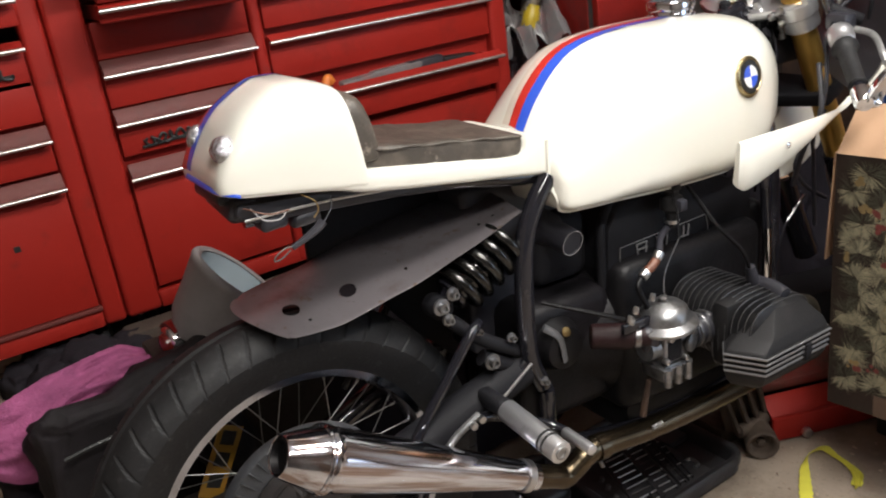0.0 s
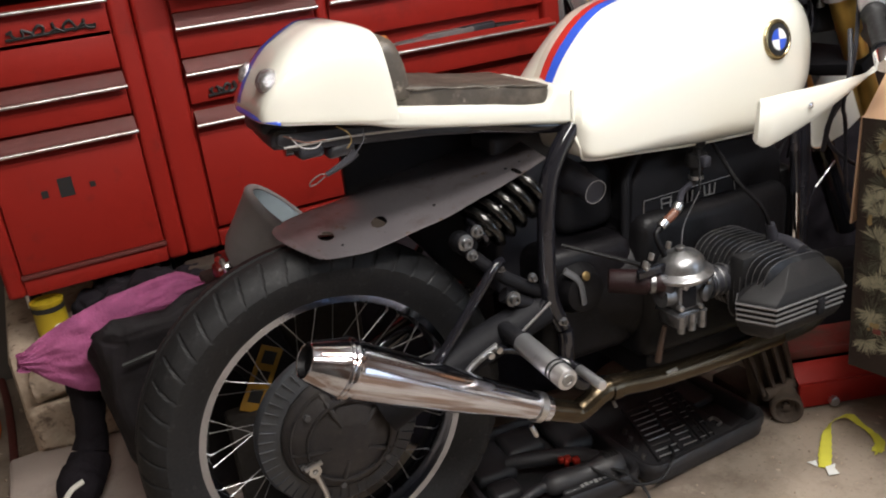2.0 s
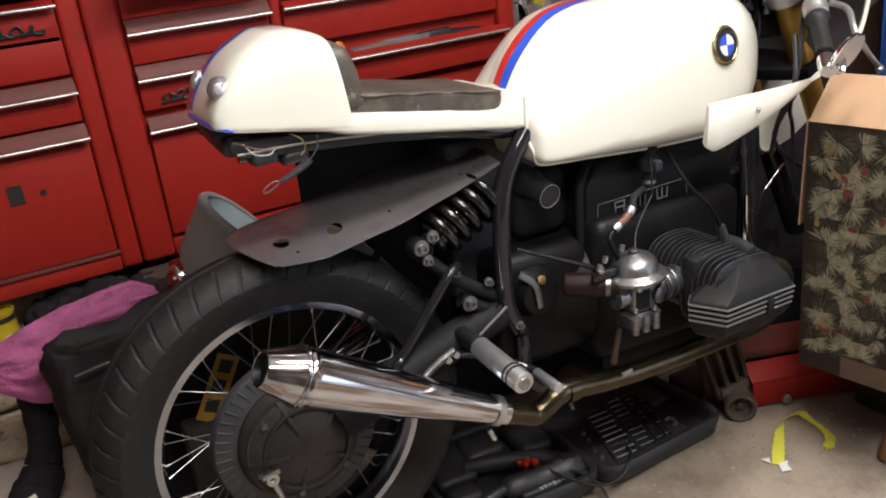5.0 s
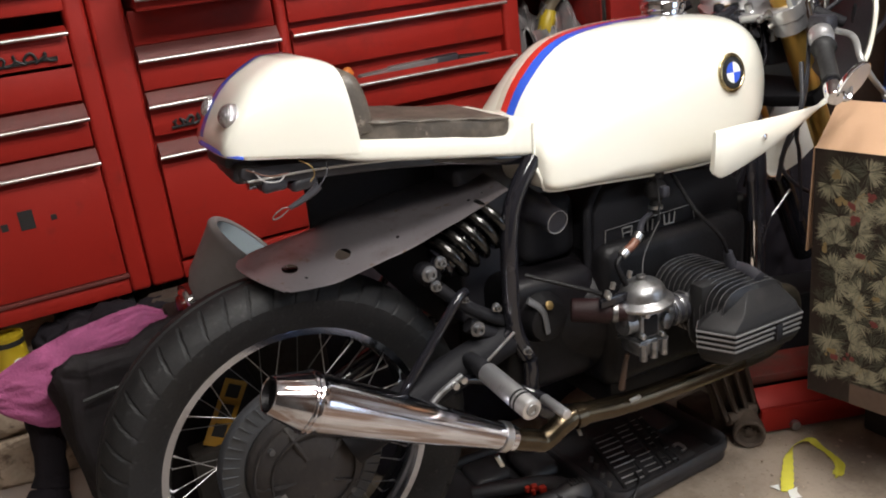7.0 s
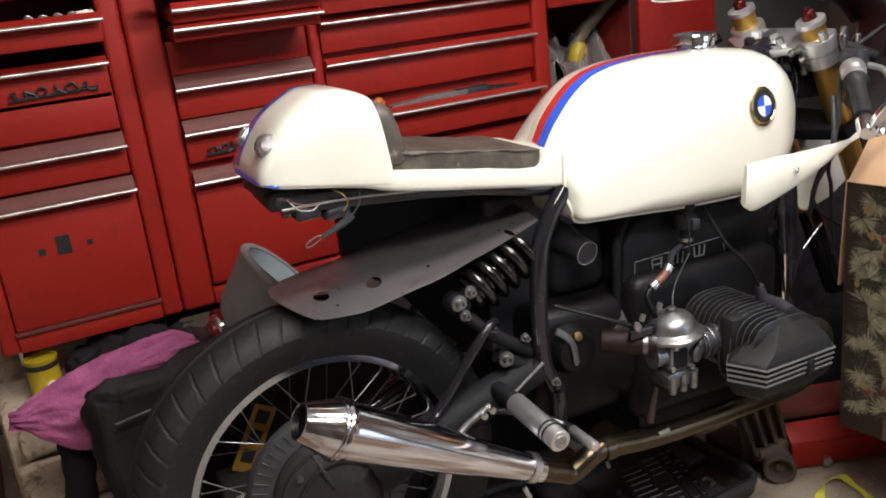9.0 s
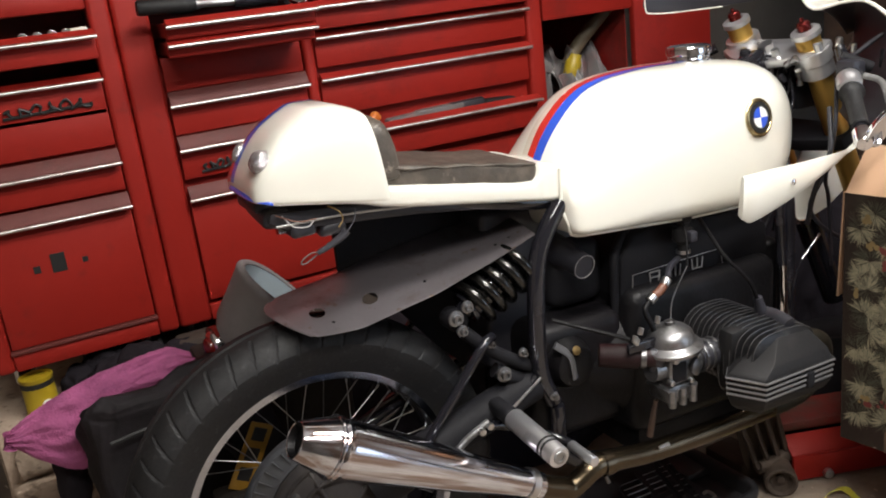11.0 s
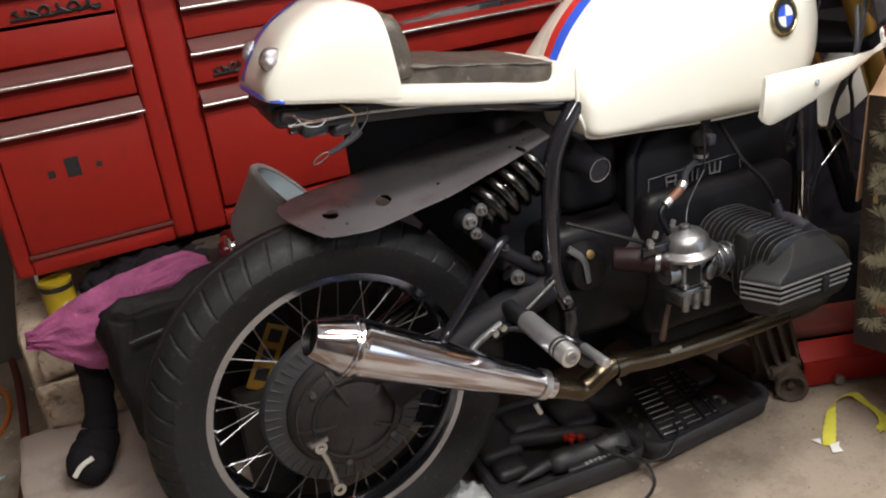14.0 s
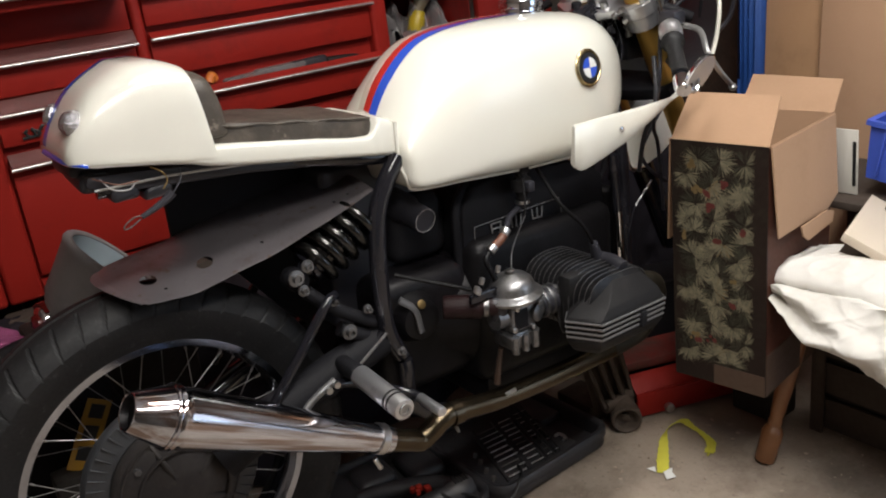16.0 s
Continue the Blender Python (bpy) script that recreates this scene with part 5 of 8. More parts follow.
    # right and left cylinders
    for s in (-1, 1):
        cyl_ob = part("cylinder", cyl(fresh(), (0.775, s * 0.13, 0.485), (0.775, s * 0.245, 0.485), 0.058, seg=32), HEAD_GREY, moto, "dark finned cylinder" if s < 0 else "")
        for k in range(8):
            y = s * (0.142 + 0.0128 * k)
            part("fin", fin_plate(0.785, 0.480, 0.072, 0.066, y, 2.8), FIN, cyl_ob)
            if s < 0:
                part("fin_edge", fin_edge(0.785, 0.480, 0.072, 0.066, y, 2.8), FINEDGE, cyl_ob)
        head = part("cylinder_head", box(fresh(), (0.70, min(s * 0.247, s * 0.285), 0.425), (0.85, max(s * 0.247, s * 0.285), 0.545), 0.012), HEAD_GREY, moto, "dark finned cylinder head" if s < 0 else "")
        for k in range(7):
            y = s * (0.252 + 0.0125 * k)
            w = 0.098 - 0.001 * k
            bm = fin_plate(0.783, 0.477, w - 0.014, 0.073 - 0.0009 * k, y, 3.4)
            part("fin", bm, FIN, head)
            if s < 0:
                part("fin_edge", fin_edge(0.783, 0.477, w - 0.014, 0.073 - 0.0009 * k, y, 3.4), FINEDGE, head)
        # rocker cover: long chamfer at the rear, steep faces and four bright-edged ribs
        def plan(z, g, r):
            """Half outline of the cover: g shrinks it, r draws in the rear chamfer further up."""
            return [(0.694 + g + r, s * 0.285, z), (0.662 + g + r, s * (0.312 - 0.2 * g), z), (0.692 + 0.6 * g + 0.8 * r, s * (0.3725 - g), z), (0.862 - 0.5 * g, s * (0.368 - g), z), (0.890 - g, s * (0.318 - 0.2 * g), z), (0.890 - g, s * 0.285, z)]
        bm = fresh()
        rings(bm, [plan(*q) for q in ((0.404, 0.040, 0), (0.409, 0.028, 0), (0.422, 0.012, 0), (0.440, 0.002, 0), (0.483, 0.002, 0), (0.488, 0.003, 0.004), (0.500, 0.008, 0.024), (0.507, 0.015, 0.034), (0.532, 0.042, 0.058), (0.545, 0.060, 0.068))])
        bmesh.ops.bevel(bm, geom=[e for e in bm.edges if not e.is_boundary], offset=0.0022, segments=2, affect="EDGES", profile=0.5)
        part("rocker_cover", bm, HEAD_GREY, head, "dark grey rocker cover with bright ribs" if s < 0 else "", sharp=70)
        for k in range(4):
            z = 0.480 - 0.0105 * k
            out = [(px, py) for px, py, pz in plan(z, -0.002 + 0.0012 * k, 0)]
            bm = fresh()
            rings(bm, [[(px, py, z - 0.0026) for px, py in out], [(px, py, z + 0.0026) for px, py in out]])
            part("rib", bm, HEAD_GREY, head)
            part("rib_edge", tube(fresh(), [(px, py, z) for px, py in out], 0.0024, 6, smooth=False), RIBEDGE, head)
        part("cover_bolt", box(fresh(), (0.792, min(s * 0.358, s * 0.3765), 0.443), (0.808, max(s * 0.358, s * 0.3765), 0.4745), 0.003), BLACK_CAST, head)
    # spark plug lead
    # Flat black tube gives the dark of the notch round the plug.
    part("plug_shade", tube(fresh(), [(0.817, -0.246, 0.546), (0.812, -0.285, 0.549), (0.806, -0.318, 0.545)], 0.013, 12, flat=0.7), BLACK_PLASTIC, moto, "black tube standing for the shaded notch round the spark plug")
    part("plug_cap", tube(fresh(), [(0.817, -0.25, 0.53), (0.808, -0.25, 0.552), (0.7985, -0.25, 0.58)], lambda s: 0.0145 - 0.006 * s, 12), BLACK_PLASTIC, moto, "black spark plug cap")
    part("plug_lead", tube(fresh(), [(0.799, -0.25, 0.573), (0.776, -0.25, 0.6177), (0.745, -0.22, 0.665), (0.76, -0.16, 0.70), (0.80, -0.09, 0.71)], 0.0040, 8), ENGINE, moto)


def make_carb():
    c = Vector((0.612, -0.228, 0.5))
    bm = fresh()
    lathe(bm, [(0.030, 0.0), (0.040, 0.006), (0.0485, 0.009), (0.0495, 0.011), (0.0495, 0.0145), (0.0475, 0.0165), (0.041, 0.0185), (0.0375, 0.0215), (0.0365, 0.030), (0.034, 0.037), (0.027, 0.0435), (0.013, 0.0475), (0.008, 0.0495), (0.008, 0.055), (0.0055, 0.0565), (0, 0.057)], c + Vector((0, 0, 0.010)), (-0.08, 0, 1), 36)
    bmesh.ops.scale(bm, vec=(1.14, 1.14, 1.14), space=Matrix.Translation(-(c + Vector((0, 0, 0.0)))), verts=bm.verts)
    carb = part("carburettor", bm, CARB, moto, "cast alloy carburettor with a domed top")
    bm = fresh()
    box(bm, (c.x - 0.028, c.y - 0.026, c.z - 0.04), (c.x + 0.03, c.y + 0.026, c.z + 0.01), 0.006)
    cyl(bm, (c.x - 0.05, c.y, c.z - 0.01), (c.x + 0.065, c.y, c.z - 0.012), 0.021, seg=24)
    part("throttle_body", bm, CARB, carb)
    # Black block on the casting paints in the shade of a recess.
    part("recess_shade", box(fresh(), (c.x - 0.022, c.y - 0.0285, c.z - 0.034), (c.x + 0.010, c.y - 0.020, c.z + 0.004), 0.003), BLACK_CAST, carb, "black block standing for the shaded recess in the casting")
    for dx, dz, r in ((-0.027, -0.030, 0.0055), (0.018, -0.036, 0.005), (-0.018, 0.010, 0.006), (0.036, 0.006, 0.0055)):
        part("carb_screw", cyl(fresh(), c + Vector((dx, -0.022, dz)), c + Vector((dx, -0.034, dz)), r, seg=10, round_=0.001), STEEL, carb)
    bm = fresh()
    box(bm, (c.x - 0.032, c.y - 0.028, c.z - 0.074), (c.x + 0.03, c.y + 0.028, c.z - 0.04), 0.007)
    for dx in (-0.026, -0.002, 0.022):
        cyl(bm, (c.x + dx, c.y - 0.03, c.z - 0.077), (c.x + dx, c.y - 0.03, c.z - 0.045), 0.0075, seg=10)
    box(bm, (c.x - 0.036, c.y - 0.031, c.z - 0.05), (c.x + 0.034, c.y + 0.031, c.z - 0.044), 0.002)
    part("float_bowl", bm, CARB, carb)
    for dx in (0.060, 0.076, 0.092):
        bm = lathe(fresh(), [(0.029, 0), (0.030, 0.003), (0.029, 0.006), (0.022, 0.006), (0.022, 0)], c + Vector((dx, 0, -0.012)), (1, 0, 0), 28, loop=True)
        part("flange_ring", bm, CARB, carb)
    part("inlet_rubber", cyl(fresh(), c + Vector((0.06, 0, -0.012)), (0.715, -0.235, 0.49), 0.0255, seg=24), BLACK_PLASTIC, carb)
    part("choke_housing", lathe(fresh(), [(0.016, 0), (0.017, 0.006), (0.011, 0.009), (0, 0.010)], c + Vector((0.032, -0.024, -0.014)), (0.3, -1, 0), 20), CARB, carb)
    for x, y, z in ((-0.093, -0.01, 0.058), (-0.080, -0.01, 0.070), (-0.085, -0.005, 0.050), (-0.042, -0.01, 0.082)):
        part("linkage_screw", cyl(fresh(), c + Vector((x, y, z)), c + Vector((x + 0.004, y, z + 0.012)), 0.005, seg=8, round_=0.001), STEEL, carb, "bright throttle linkage screw")
    part("linkage_arm", box(fresh(), c + Vector((-0.1, -0.006, 0.036)), c + Vector((-0.02, 0.004, 0.052)), 0.002), BLACK_PAINT, carb)
    part("throttle_cable", tube(fresh(), [c + Vector((-0.002, 0, 0.068)), (0.640, -0.2, 0.600), (0.6746, -0.2, 0.6555)], 0.0012, 6), CARB, carb)
    part("cable_sleeve", tube(fresh(), [(0.6746, -0.2, 0.6555), (0.70, -0.17, 0.70), (0.73, -0.12, 0.735)], 0.0022, 6), ENGINE, carb)
    part("cable", tube(fresh(), [c + Vector((-0.095, 0, 0.062)), c + Vector((-0.13, 0.02, 0.076)), c + Vector((-0.2, 0.08, 0.1))], 0.004, 8), ENGINE, carb)
    part("fuel_hose", tube(fresh(), [(0.598, -0.2, 0.616), (0.61, -0.2, 0.622), (0.622, -0.198, 0.630)], 0.008, 12), COPPER, carb, "brown fuel hose")
    for p, q in (((0.586, -0.2, 0.608), (0.598, -0.2, 0.616)), ((0.622, -0.198, 0.630), (0.632, -0.196, 0.640))):
        part("hose_clip", cyl(fresh(), p, q, 0.0092, seg=14, round_=0.001), STEEL, carb)
    part("fuel_hose", tube(fresh(), [(0.632, -0.196, 0.640), (0.66, -0.17, 0.648), (0.70, -0.14, 0.645), (0.725, -0.13, 0.65)], 0.006, 10), BLACK_PLASTIC, carb)
    part("fuel_hose", tube(fresh(), [(0.586, -0.2, 0.608), (0.572, -0.205, 0.595), (0.58, -0.215, 0.565), (0.59, -0.222, 0.53)], 0.0052, 10), ENGINE, carb)
    o, ax = Vector((0.4884, -0.175, 0.5214)), Vector((0.075, -0.053, -0.0054)).normalized()
    f = part("air_filter", lathe(fresh(), [(0, 0.0), (0.017, 0.0), (0.0205, 0.002), (0.0215, 0.006), (0.0225, 0.066), (0.0215, 0.070), (0.0185, 0.071), (0.018, 0.10)], o, ax, 40), FILTER, moto, "dark maroon gauze air filter")
    part("filter_clamp", lathe(fresh(), [(0.0185, 0.074), (0.0205, 0.075), (0.0205, 0.083), (0.0185, 0.084)], o, ax, 32, loop=True), CARB, f, "dull hose clamp")
    part("filter_neck", tube(fresh(), [o + ax * 0.085, o + ax * 0.10, c + Vector((-0.035, 0, -0.008))], 0.017, 20), BLACK_PLASTIC, f, "black intake neck")
    part("drain_hose", tube(fresh(), [(0.585, -0.215, 0.42), (0.581, -0.21, 0.385), (0.578, -0.205, 0.345)], lambda s: 0.0045 + 0.002 * s, 8), RUST, carb)


def make_front():
    top, low = Vector((1.084, 0, 1.03)), Vector((1.268, 0, 0.655))
    ax = (low - top).normalized()
    for s in (-1, 1):
        o = Vector((0, -0.096, 0)) if s < 0 else Vector((0.012, 0.1, 0.024))
        f = part("fork_leg", tube(fresh(), [top + o, top + o + ax * 0.42], 0.0245, 24, smooth=False), GOLD, moto, "gold anodised fork leg" if s < 0 else "")
        part("lower_leg", cyl(fresh(), top + o + ax * 0.40, top + o + ax * 0.80, 0.03, seg=24), BLACK_PAINT, f)
        part("fork_ring", lathe(fresh(), [(0.029, -0.002), (0.029, 0.008), (0.016, 0.012), (0.016, 0.0)], top + o, -ax, 28), PEG, f, "pale cap ring")
        part("fork_adjuster", lathe(fresh(), [(0.013, 0.008), (0.013, 0.024), (0.01, 0.028), (0.004, 0.029), (0.004, 0.036), (0, 0.036)], top + o, -ax, 12), REDANO, f, "red anodised adjuster")
        part("clamp_collar", lathe(fresh(), [(0.025, 0.034), (0.036, 0.034), (0.037, 0.039), (0.037, 0.060), (0.034, 0.063), (0.034, 0.09), (0.025, 0.092)], top + o, ax, 32), PEG, f, "bright alloy clamp")
    m = Matrix.Translation(top + ax * 0.046) @ Matrix.Rotation(-math.atan2(ax.x, -ax.z), 4, "Y")
    bm = fresh()
    slab(bm, [(-0.06, -0.03), (-0.045, -0.08), (-0.02, -0.125), (0.03, -0.125), (0.035, -0.05), (0.03, 0.05), (0.03, 0.125), (-0.02, 0.125), (-0.045, 0.08), (-0.06, 0.03)], 0.018, m, 0.004)
    yoke = part("top_yoke", bm, PEG, moto, "bright alloy top yoke")
    part("steering_nut", cyl(fresh(), top + ax * 0.05 + Vector((-0.02, 0, 0.0)), top + ax * 0.02 + Vector((-0.02, 0, 0)), 0.018, seg=6), STEEL, yoke)
    for y in (-0.04, 0.045):
        part("bolt", cyl(fresh(), top + ax * 0.05 + Vector((-0.04, y, 0)), top + ax * 0.03 + Vector((-0.04, y, 0)), 0.008, seg=8), STEEL, yoke)
    m2 = Matrix.Translation(top + ax * 0.26) @ Matrix.Rotation(-math.atan2(ax.x, -ax.z), 4, "Y")
    bm = fresh()
    slab(bm, [(-0.05, -0.03), (-0.03, -0.13), (0.03, -0.13), (0.03, 0.13), (-0.03, 0.13), (-0.05, 0.03)], 0.03, m2, 0.005)
    part("lower_yoke", bm, BLACK_CAST, moto, "black lower yoke")
    # clip-on bars with grips
    for s in (-1, 1):
        a, b = Vector((1.10, s * 0.165, 1.0)), Vector((0.908, s * 0.374, 0.866))
        d = (b - a).normalized()
        bar = part("handlebar", tube(fresh(), [a, b], 0.011, 16, smooth=False), BLACK_PAINT, moto, "clip-on handlebar" if s < 0 else "")
        if s > 0:
            part("grip", cyl(fresh(), a + d * 0.12, b - d * 0.03, 0.016, seg=20, round_=0.003), RUBBER, bar)
            continue
        part("grip", lathe(fresh(), [(0.014, 0), (0.022, 0.0), (0.023, 0.006), (0.018, 0.01), (0.0150, 0.02), (0.0145, 0.108), (0.0160, 0.112), (0.014, 0.114)], a + d * 0.155, d, 24), RUBBER, bar, "black rubber grip")
        part("throttle_housing", lathe(fresh(), [(0.012, 0), (0.0185, 0.002), (0.022, 0.008), (0.0225, 0.026), (0.0205, 0.03), (0.0205, 0.042), (0.012, 0.048)], a + d * 0.102, d, 28), PEG, bar, "bright throttle housing")
        part("switch_block", box(fresh(), (1.04, -0.245, 0.955), (1.075, -0.20, 0.985), 0.008), BLACK_PLASTIC, bar)
        part("bar_end", lathe(fresh(), [(0.013, 0), (0.0165, 0.002), (0.0165, 0.03), (0.013, 0.036), (0, 0.037)], b - d * 0.03, d, 24), CHROME, bar, "bright bar end weight")
        bm = tube(fresh(), [(1.075, -0.235, 0.955), (1.07, -0.28, 0.945), (1.035, -0.325, 0.912), (1.062, -0.332, 0.874), (1.104, -0.332, 0.838)], lambda t: 0.0065 - 0.0015 * t, 12, flat=0.7)
        lev = part("brake_lever", bm, ALLOY, bar, "polished alloy brake lever")
        part("lever_ball", lathe(fresh(), [(0, -0.008), (0.0055, -0.006), (0.008, 0), (0.0055, 0.006), (0, 0.008)], (1.105, -0.332, 0.836), (0, 0, 1), 14), ALLOY, lev)
        part("master_cylinder", cyl(fresh(), (1.07, -0.19, 0.99), (1.11, -0.23, 0.965), 0.011, seg=18, round_=0.003), BLACK_CAST, bar)
        part("banjo_bolt", cyl(fresh(), (1.06, -0.15, 1.0), (1.055, -0.148, 1.015), 0.009, seg=8), STEEL, bar)
        # bar end mirror
        p = Vector((0.936, -0.385, 0.889))
        n = Vector((0.13, -0.874, -0.469)).normalized()
        mir = part("mirror", lathe(fresh(), [(0.0, -0.010), (0.030, -0.008), (0.037, -0.004), (0.0395, 0.002), (0.0375, 0.0035)], p, n, 36), CHROME, bar, "round bar-end mirror")
        part("mirror_glass", lathe(fresh(), [(0.0, 0.0025), (0.0368, 0.0025), (0.0368, 0.0036), (0.0, 0.0036)], p, n, 36), MIRROR, mir)
        part("mirror_stem", tube(fresh(), [b + d * 0.0, b + Vector((0.02, -0.012, -0.004)), p - n * 0.008], 0.005, 8), CHROME, mir)
    # instruments, cables and brackets round the headstock
    random.seed(12)
    part("bracket", box(fresh(), (1.12, -0.05, 0.87), (1.19, 0.05, 0.93), 0.01), BLACK_CAST, moto, "dark brackets and fittings")
    for k in range(10):
        y = -0.10 + 0.022 * k
        part("fitting", cyl(fresh(), (1.12 + 0.02 * (k % 3), y, 0.93 - 0.01 * (k % 2)), (1.15 + 0.02 * (k % 3), y + 0.01, 0.965), 0.012, seg=10), STEEL if k % 4 == 1 else BLACK_CAST, moto)
    for k, (x, y, z, r, m) in enumerate(((1.102, -0.16, 1.012, 0.008, STEEL), (1.145, -0.16, 0.998, 0.006, STEEL), (1.16, -0.22, 0.98, 0.012, BLACK_CAST), (1.21, -0.19, 0.94, 0.014, BLACK_CAST), (1.05, 0.03, 0.985, 0.013, BLACK_CAST),
                                          (1.09, 0.0, 0.985, 0.006, STEEL), (1.10, 0.03, 1.0, 0.012, GREY), (1.07, -0.02, 0.965, 0.007, STEEL))):
        part("fitting", cyl(fresh(), (x, y, z - r * 1.6), (x - r * 0.5, y - r * 0.4, z + r * 1.4), r, r * 0.85, 12, r * 0.25), m, moto)
    # small bolts, unions and banjo fittings crowded behind the yoke
    rnd = random.Random(21)
    for k in range(22):
        p = Vector((rnd.uniform(1.025, 1.125), rnd.uniform(-0.085, 0.06), rnd.uniform(0.92, 0.972)))
        r, h = rnd.uniform(0.004, 0.009), rnd.uniform(0.012, 0.03)
        e = Vector((rnd.uniform(-0.6, 0.6), rnd.uniform(-0.8, 0.2), rnd.uniform(0.2, 1.0))).normalized()
        f = part("fitting", lathe(fresh(), [(0.0, 0.0), (r, 0.0), (r, h * 0.4), (r * 0.7, h * 0.45), (r * 0.7, h * 0.7), (r * 1.15, h * 0.75), (r * 1.15, h), (0.0, h)], p, e, 10), (STEEL, BLACK_CAST, CARB, BLACK_PAINT, BLACK_CAST)[k % 5], moto)
    for k in range(4):
        y, q = -0.06 + 0.03 * k, rnd.uniform(-0.02, 0.02)
        pts = [(1.10, y * 0.6, 0.97), (1.075 + q, y - 0.02, 0.90 + q), (1.05 - q, y * 1.1, 0.83), (1.07 + q, y, 0.74 + q), (1.05, y * 0.9, 0.62)]
        part("cable", tube(fresh(), pts, rnd.uniform(0.002, 0.0042), 8), (BLACK_PAINT, BLACK_PLASTIC, BLACK_CAST, BLACK_PAINT)[k % 4], moto)
    part("instrument_bar", cyl(fresh(), (1.06, -0.035, 0.988), (1.07, 0.05, 0.99), 0.0045, seg=10), CHROME, moto, "small bright rod")
    part("hose", tube(fresh(), [(1.12, -0.17, 0.98), (1.17, -0.22, 1.03), (1.22, -0.24, 1.02), (1.24, -0.22, 0.95), (1.2, -0.18, 0.9)], 0.005, 10), BLACK_PLASTIC, moto, "dark loop of hose")
    part("hose", tube(fresh(), [(1.02, -0.21, 0.90), (0.99, -0.24, 0.82), (1.0, -0.2, 0.74), (1.03, -0.16, 0.66)], 0.005, 10), BLACK_PLASTIC, moto)
    for k in range(3):
        y = -0.03 + 0.04 * k
        x = 1.02 + 0.02 * random.random()
        pts = [(1.09, y * 0.8, 0.99), (x + 0.06, y, 0.90), (x + 0.02, y * 1.1, 0.80), (x + 0.05, y, 0.68), (x - 0.02, y * 0.9, 0.56)]
        part("cable", tube(fresh(), pts, 0.0028, 8), BLACK_PLASTIC, moto)
    part("brake_hose", tube(fresh(), [(1.05, -0.2, 0.95), (1.0, -0.24, 0.86), (1.03, -0.2, 0.76), (1.09, -0.16, 0.7), (1.12, -0.15, 0.55)], 0.004, 8), BLACK_PLASTIC, moto)
    # One pipe in two materials: dim part black, highlighted part chrome.
    part("oil_line", tube(fresh(), [(0.983, -0.13, 0.70), (0.987, -0.131, 0.64), (0.992, -0.132, 0.575)], 0.0105, 14), BLACK_PAINT, moto, "upper half of the pipe, dark where its highlight fades")
    part("oil_line", tube(fresh(), [(0.992, -0.132, 0.577), (0.995, -0.132, 0.54), (0.998, -0.132, 0.45)], 0.0095, 14), CHROME, moto, "lower half of the pipe, chrome standing for its highlight")
    part("hose", tube(fresh(), [(1.09, -0.18, 0.80), (1.06, -0.16, 0.735), (1.048, -0.15, 0.689), (1.085, -0.15, 0.643), (1.15, -0.15, 0.603)], 0.0042, 8), BLACK_PLASTIC, moto)
    part("bright_line", tube(fresh(), [(1.078, -0.15, 0.6245), (1.045, -0.15, 0.595), (1.0226, -0.15, 0.571), (1.004, -0.15, 0.513), (1.0, -0.15, 0.45)], 0.0024, 8), BLACK_PAINT, moto, "thin glossy black metal line")
    part("line_tip", cyl(fresh(), (1.080, -0.15, 0.6262), (1.066, -0.15, 0.614), 0.0029, seg=10), CHROME, moto, "bright tip of the line")
    part("front_cover", box(fresh(), (0.985, -0.1, 0.34), (1.03, 0.1, 0.62), 0.02, seg=3), ENGINE, moto)
    # fairing: lower blade on the right and the shell round the bars
    bm = fresh()
    y = -0.272
    up = [(0.739, 0.820), (0.80, 0.823), (0.90, 0.825), (1.00, 0.830), (1.055, 0.848)]
    lo = [(0.740, 0.742), (0.76, 0.733), (0.85, 0.757), (0.95, 0.794), (1.05, 0.838)]
    n = 24
    loops = []
    for i in range(n + 1):
        t = i / n
        a, b = Vector((*pchip([(k / 4, *p) for k, p in enumerate(up)], t), 0)), Vector((*pchip([(k / 4, *p) for k, p in enumerate(lo)], t), 0))
        yy = y - 0.006 * math.sin(math.pi * t) + 0.004 * t
        th = 0.009 * (1 - 0.5 * t)
        loops.append([(a.x, yy, a.y - 0.006), (a.x + 0.001, yy + th * 0.5, a.y), (a.x + 0.002, yy + th, a.y - 0.006), (b.x + 0.002, yy + th + 0.008, b.y + 0.006), (b.x + 0.001, yy + th * 0.5 + 0.004, b.y), (b.x, yy + 0.004, b.y + 0.006)])
    rings(bm, loops)
    fair = part("fairing_blade", bm, CREAM, moto, "cream fairing lower blade", sharp=50)
    part("blade_screw", lathe(fresh(), [(0.0055, 0), (0.0055, 0.003), (0.003, 0.0045), (0, 0.005)], (0.853, -0.275, 0.793), (0, -1, 0), 14), CHROME, fair)
    guard = [(1.155, 0.70), (1.165, 0.65), (1.172, 0.622), (1.185, 0.608), (1.22, 0.604), (1.285, 0.622), (1.336, 0.652), (1.36, 0.71), (1.33, 0.77), (1.20, 0.77)]
    g = part("front_mudguard", slab(fresh(), guard, 0.005, Matrix(((1, 0, 0, 0), (0, 0, 1, 0.0), (0, 1, 0, 0), (0, 0, 0, 1))), 0.0015), CREAM, moto, "cream plate of the front mudguard behind the fork")
    part("mudguard_stay", tube(fresh(), [(1.160, -0.003, 0.655), (1.168, -0.004, 0.622), (1.186, -0.004, 0.606), (1.222, -0.004, 0.603)], 0.006, 10), CHROME, g, "chromed stay along the lower edge")


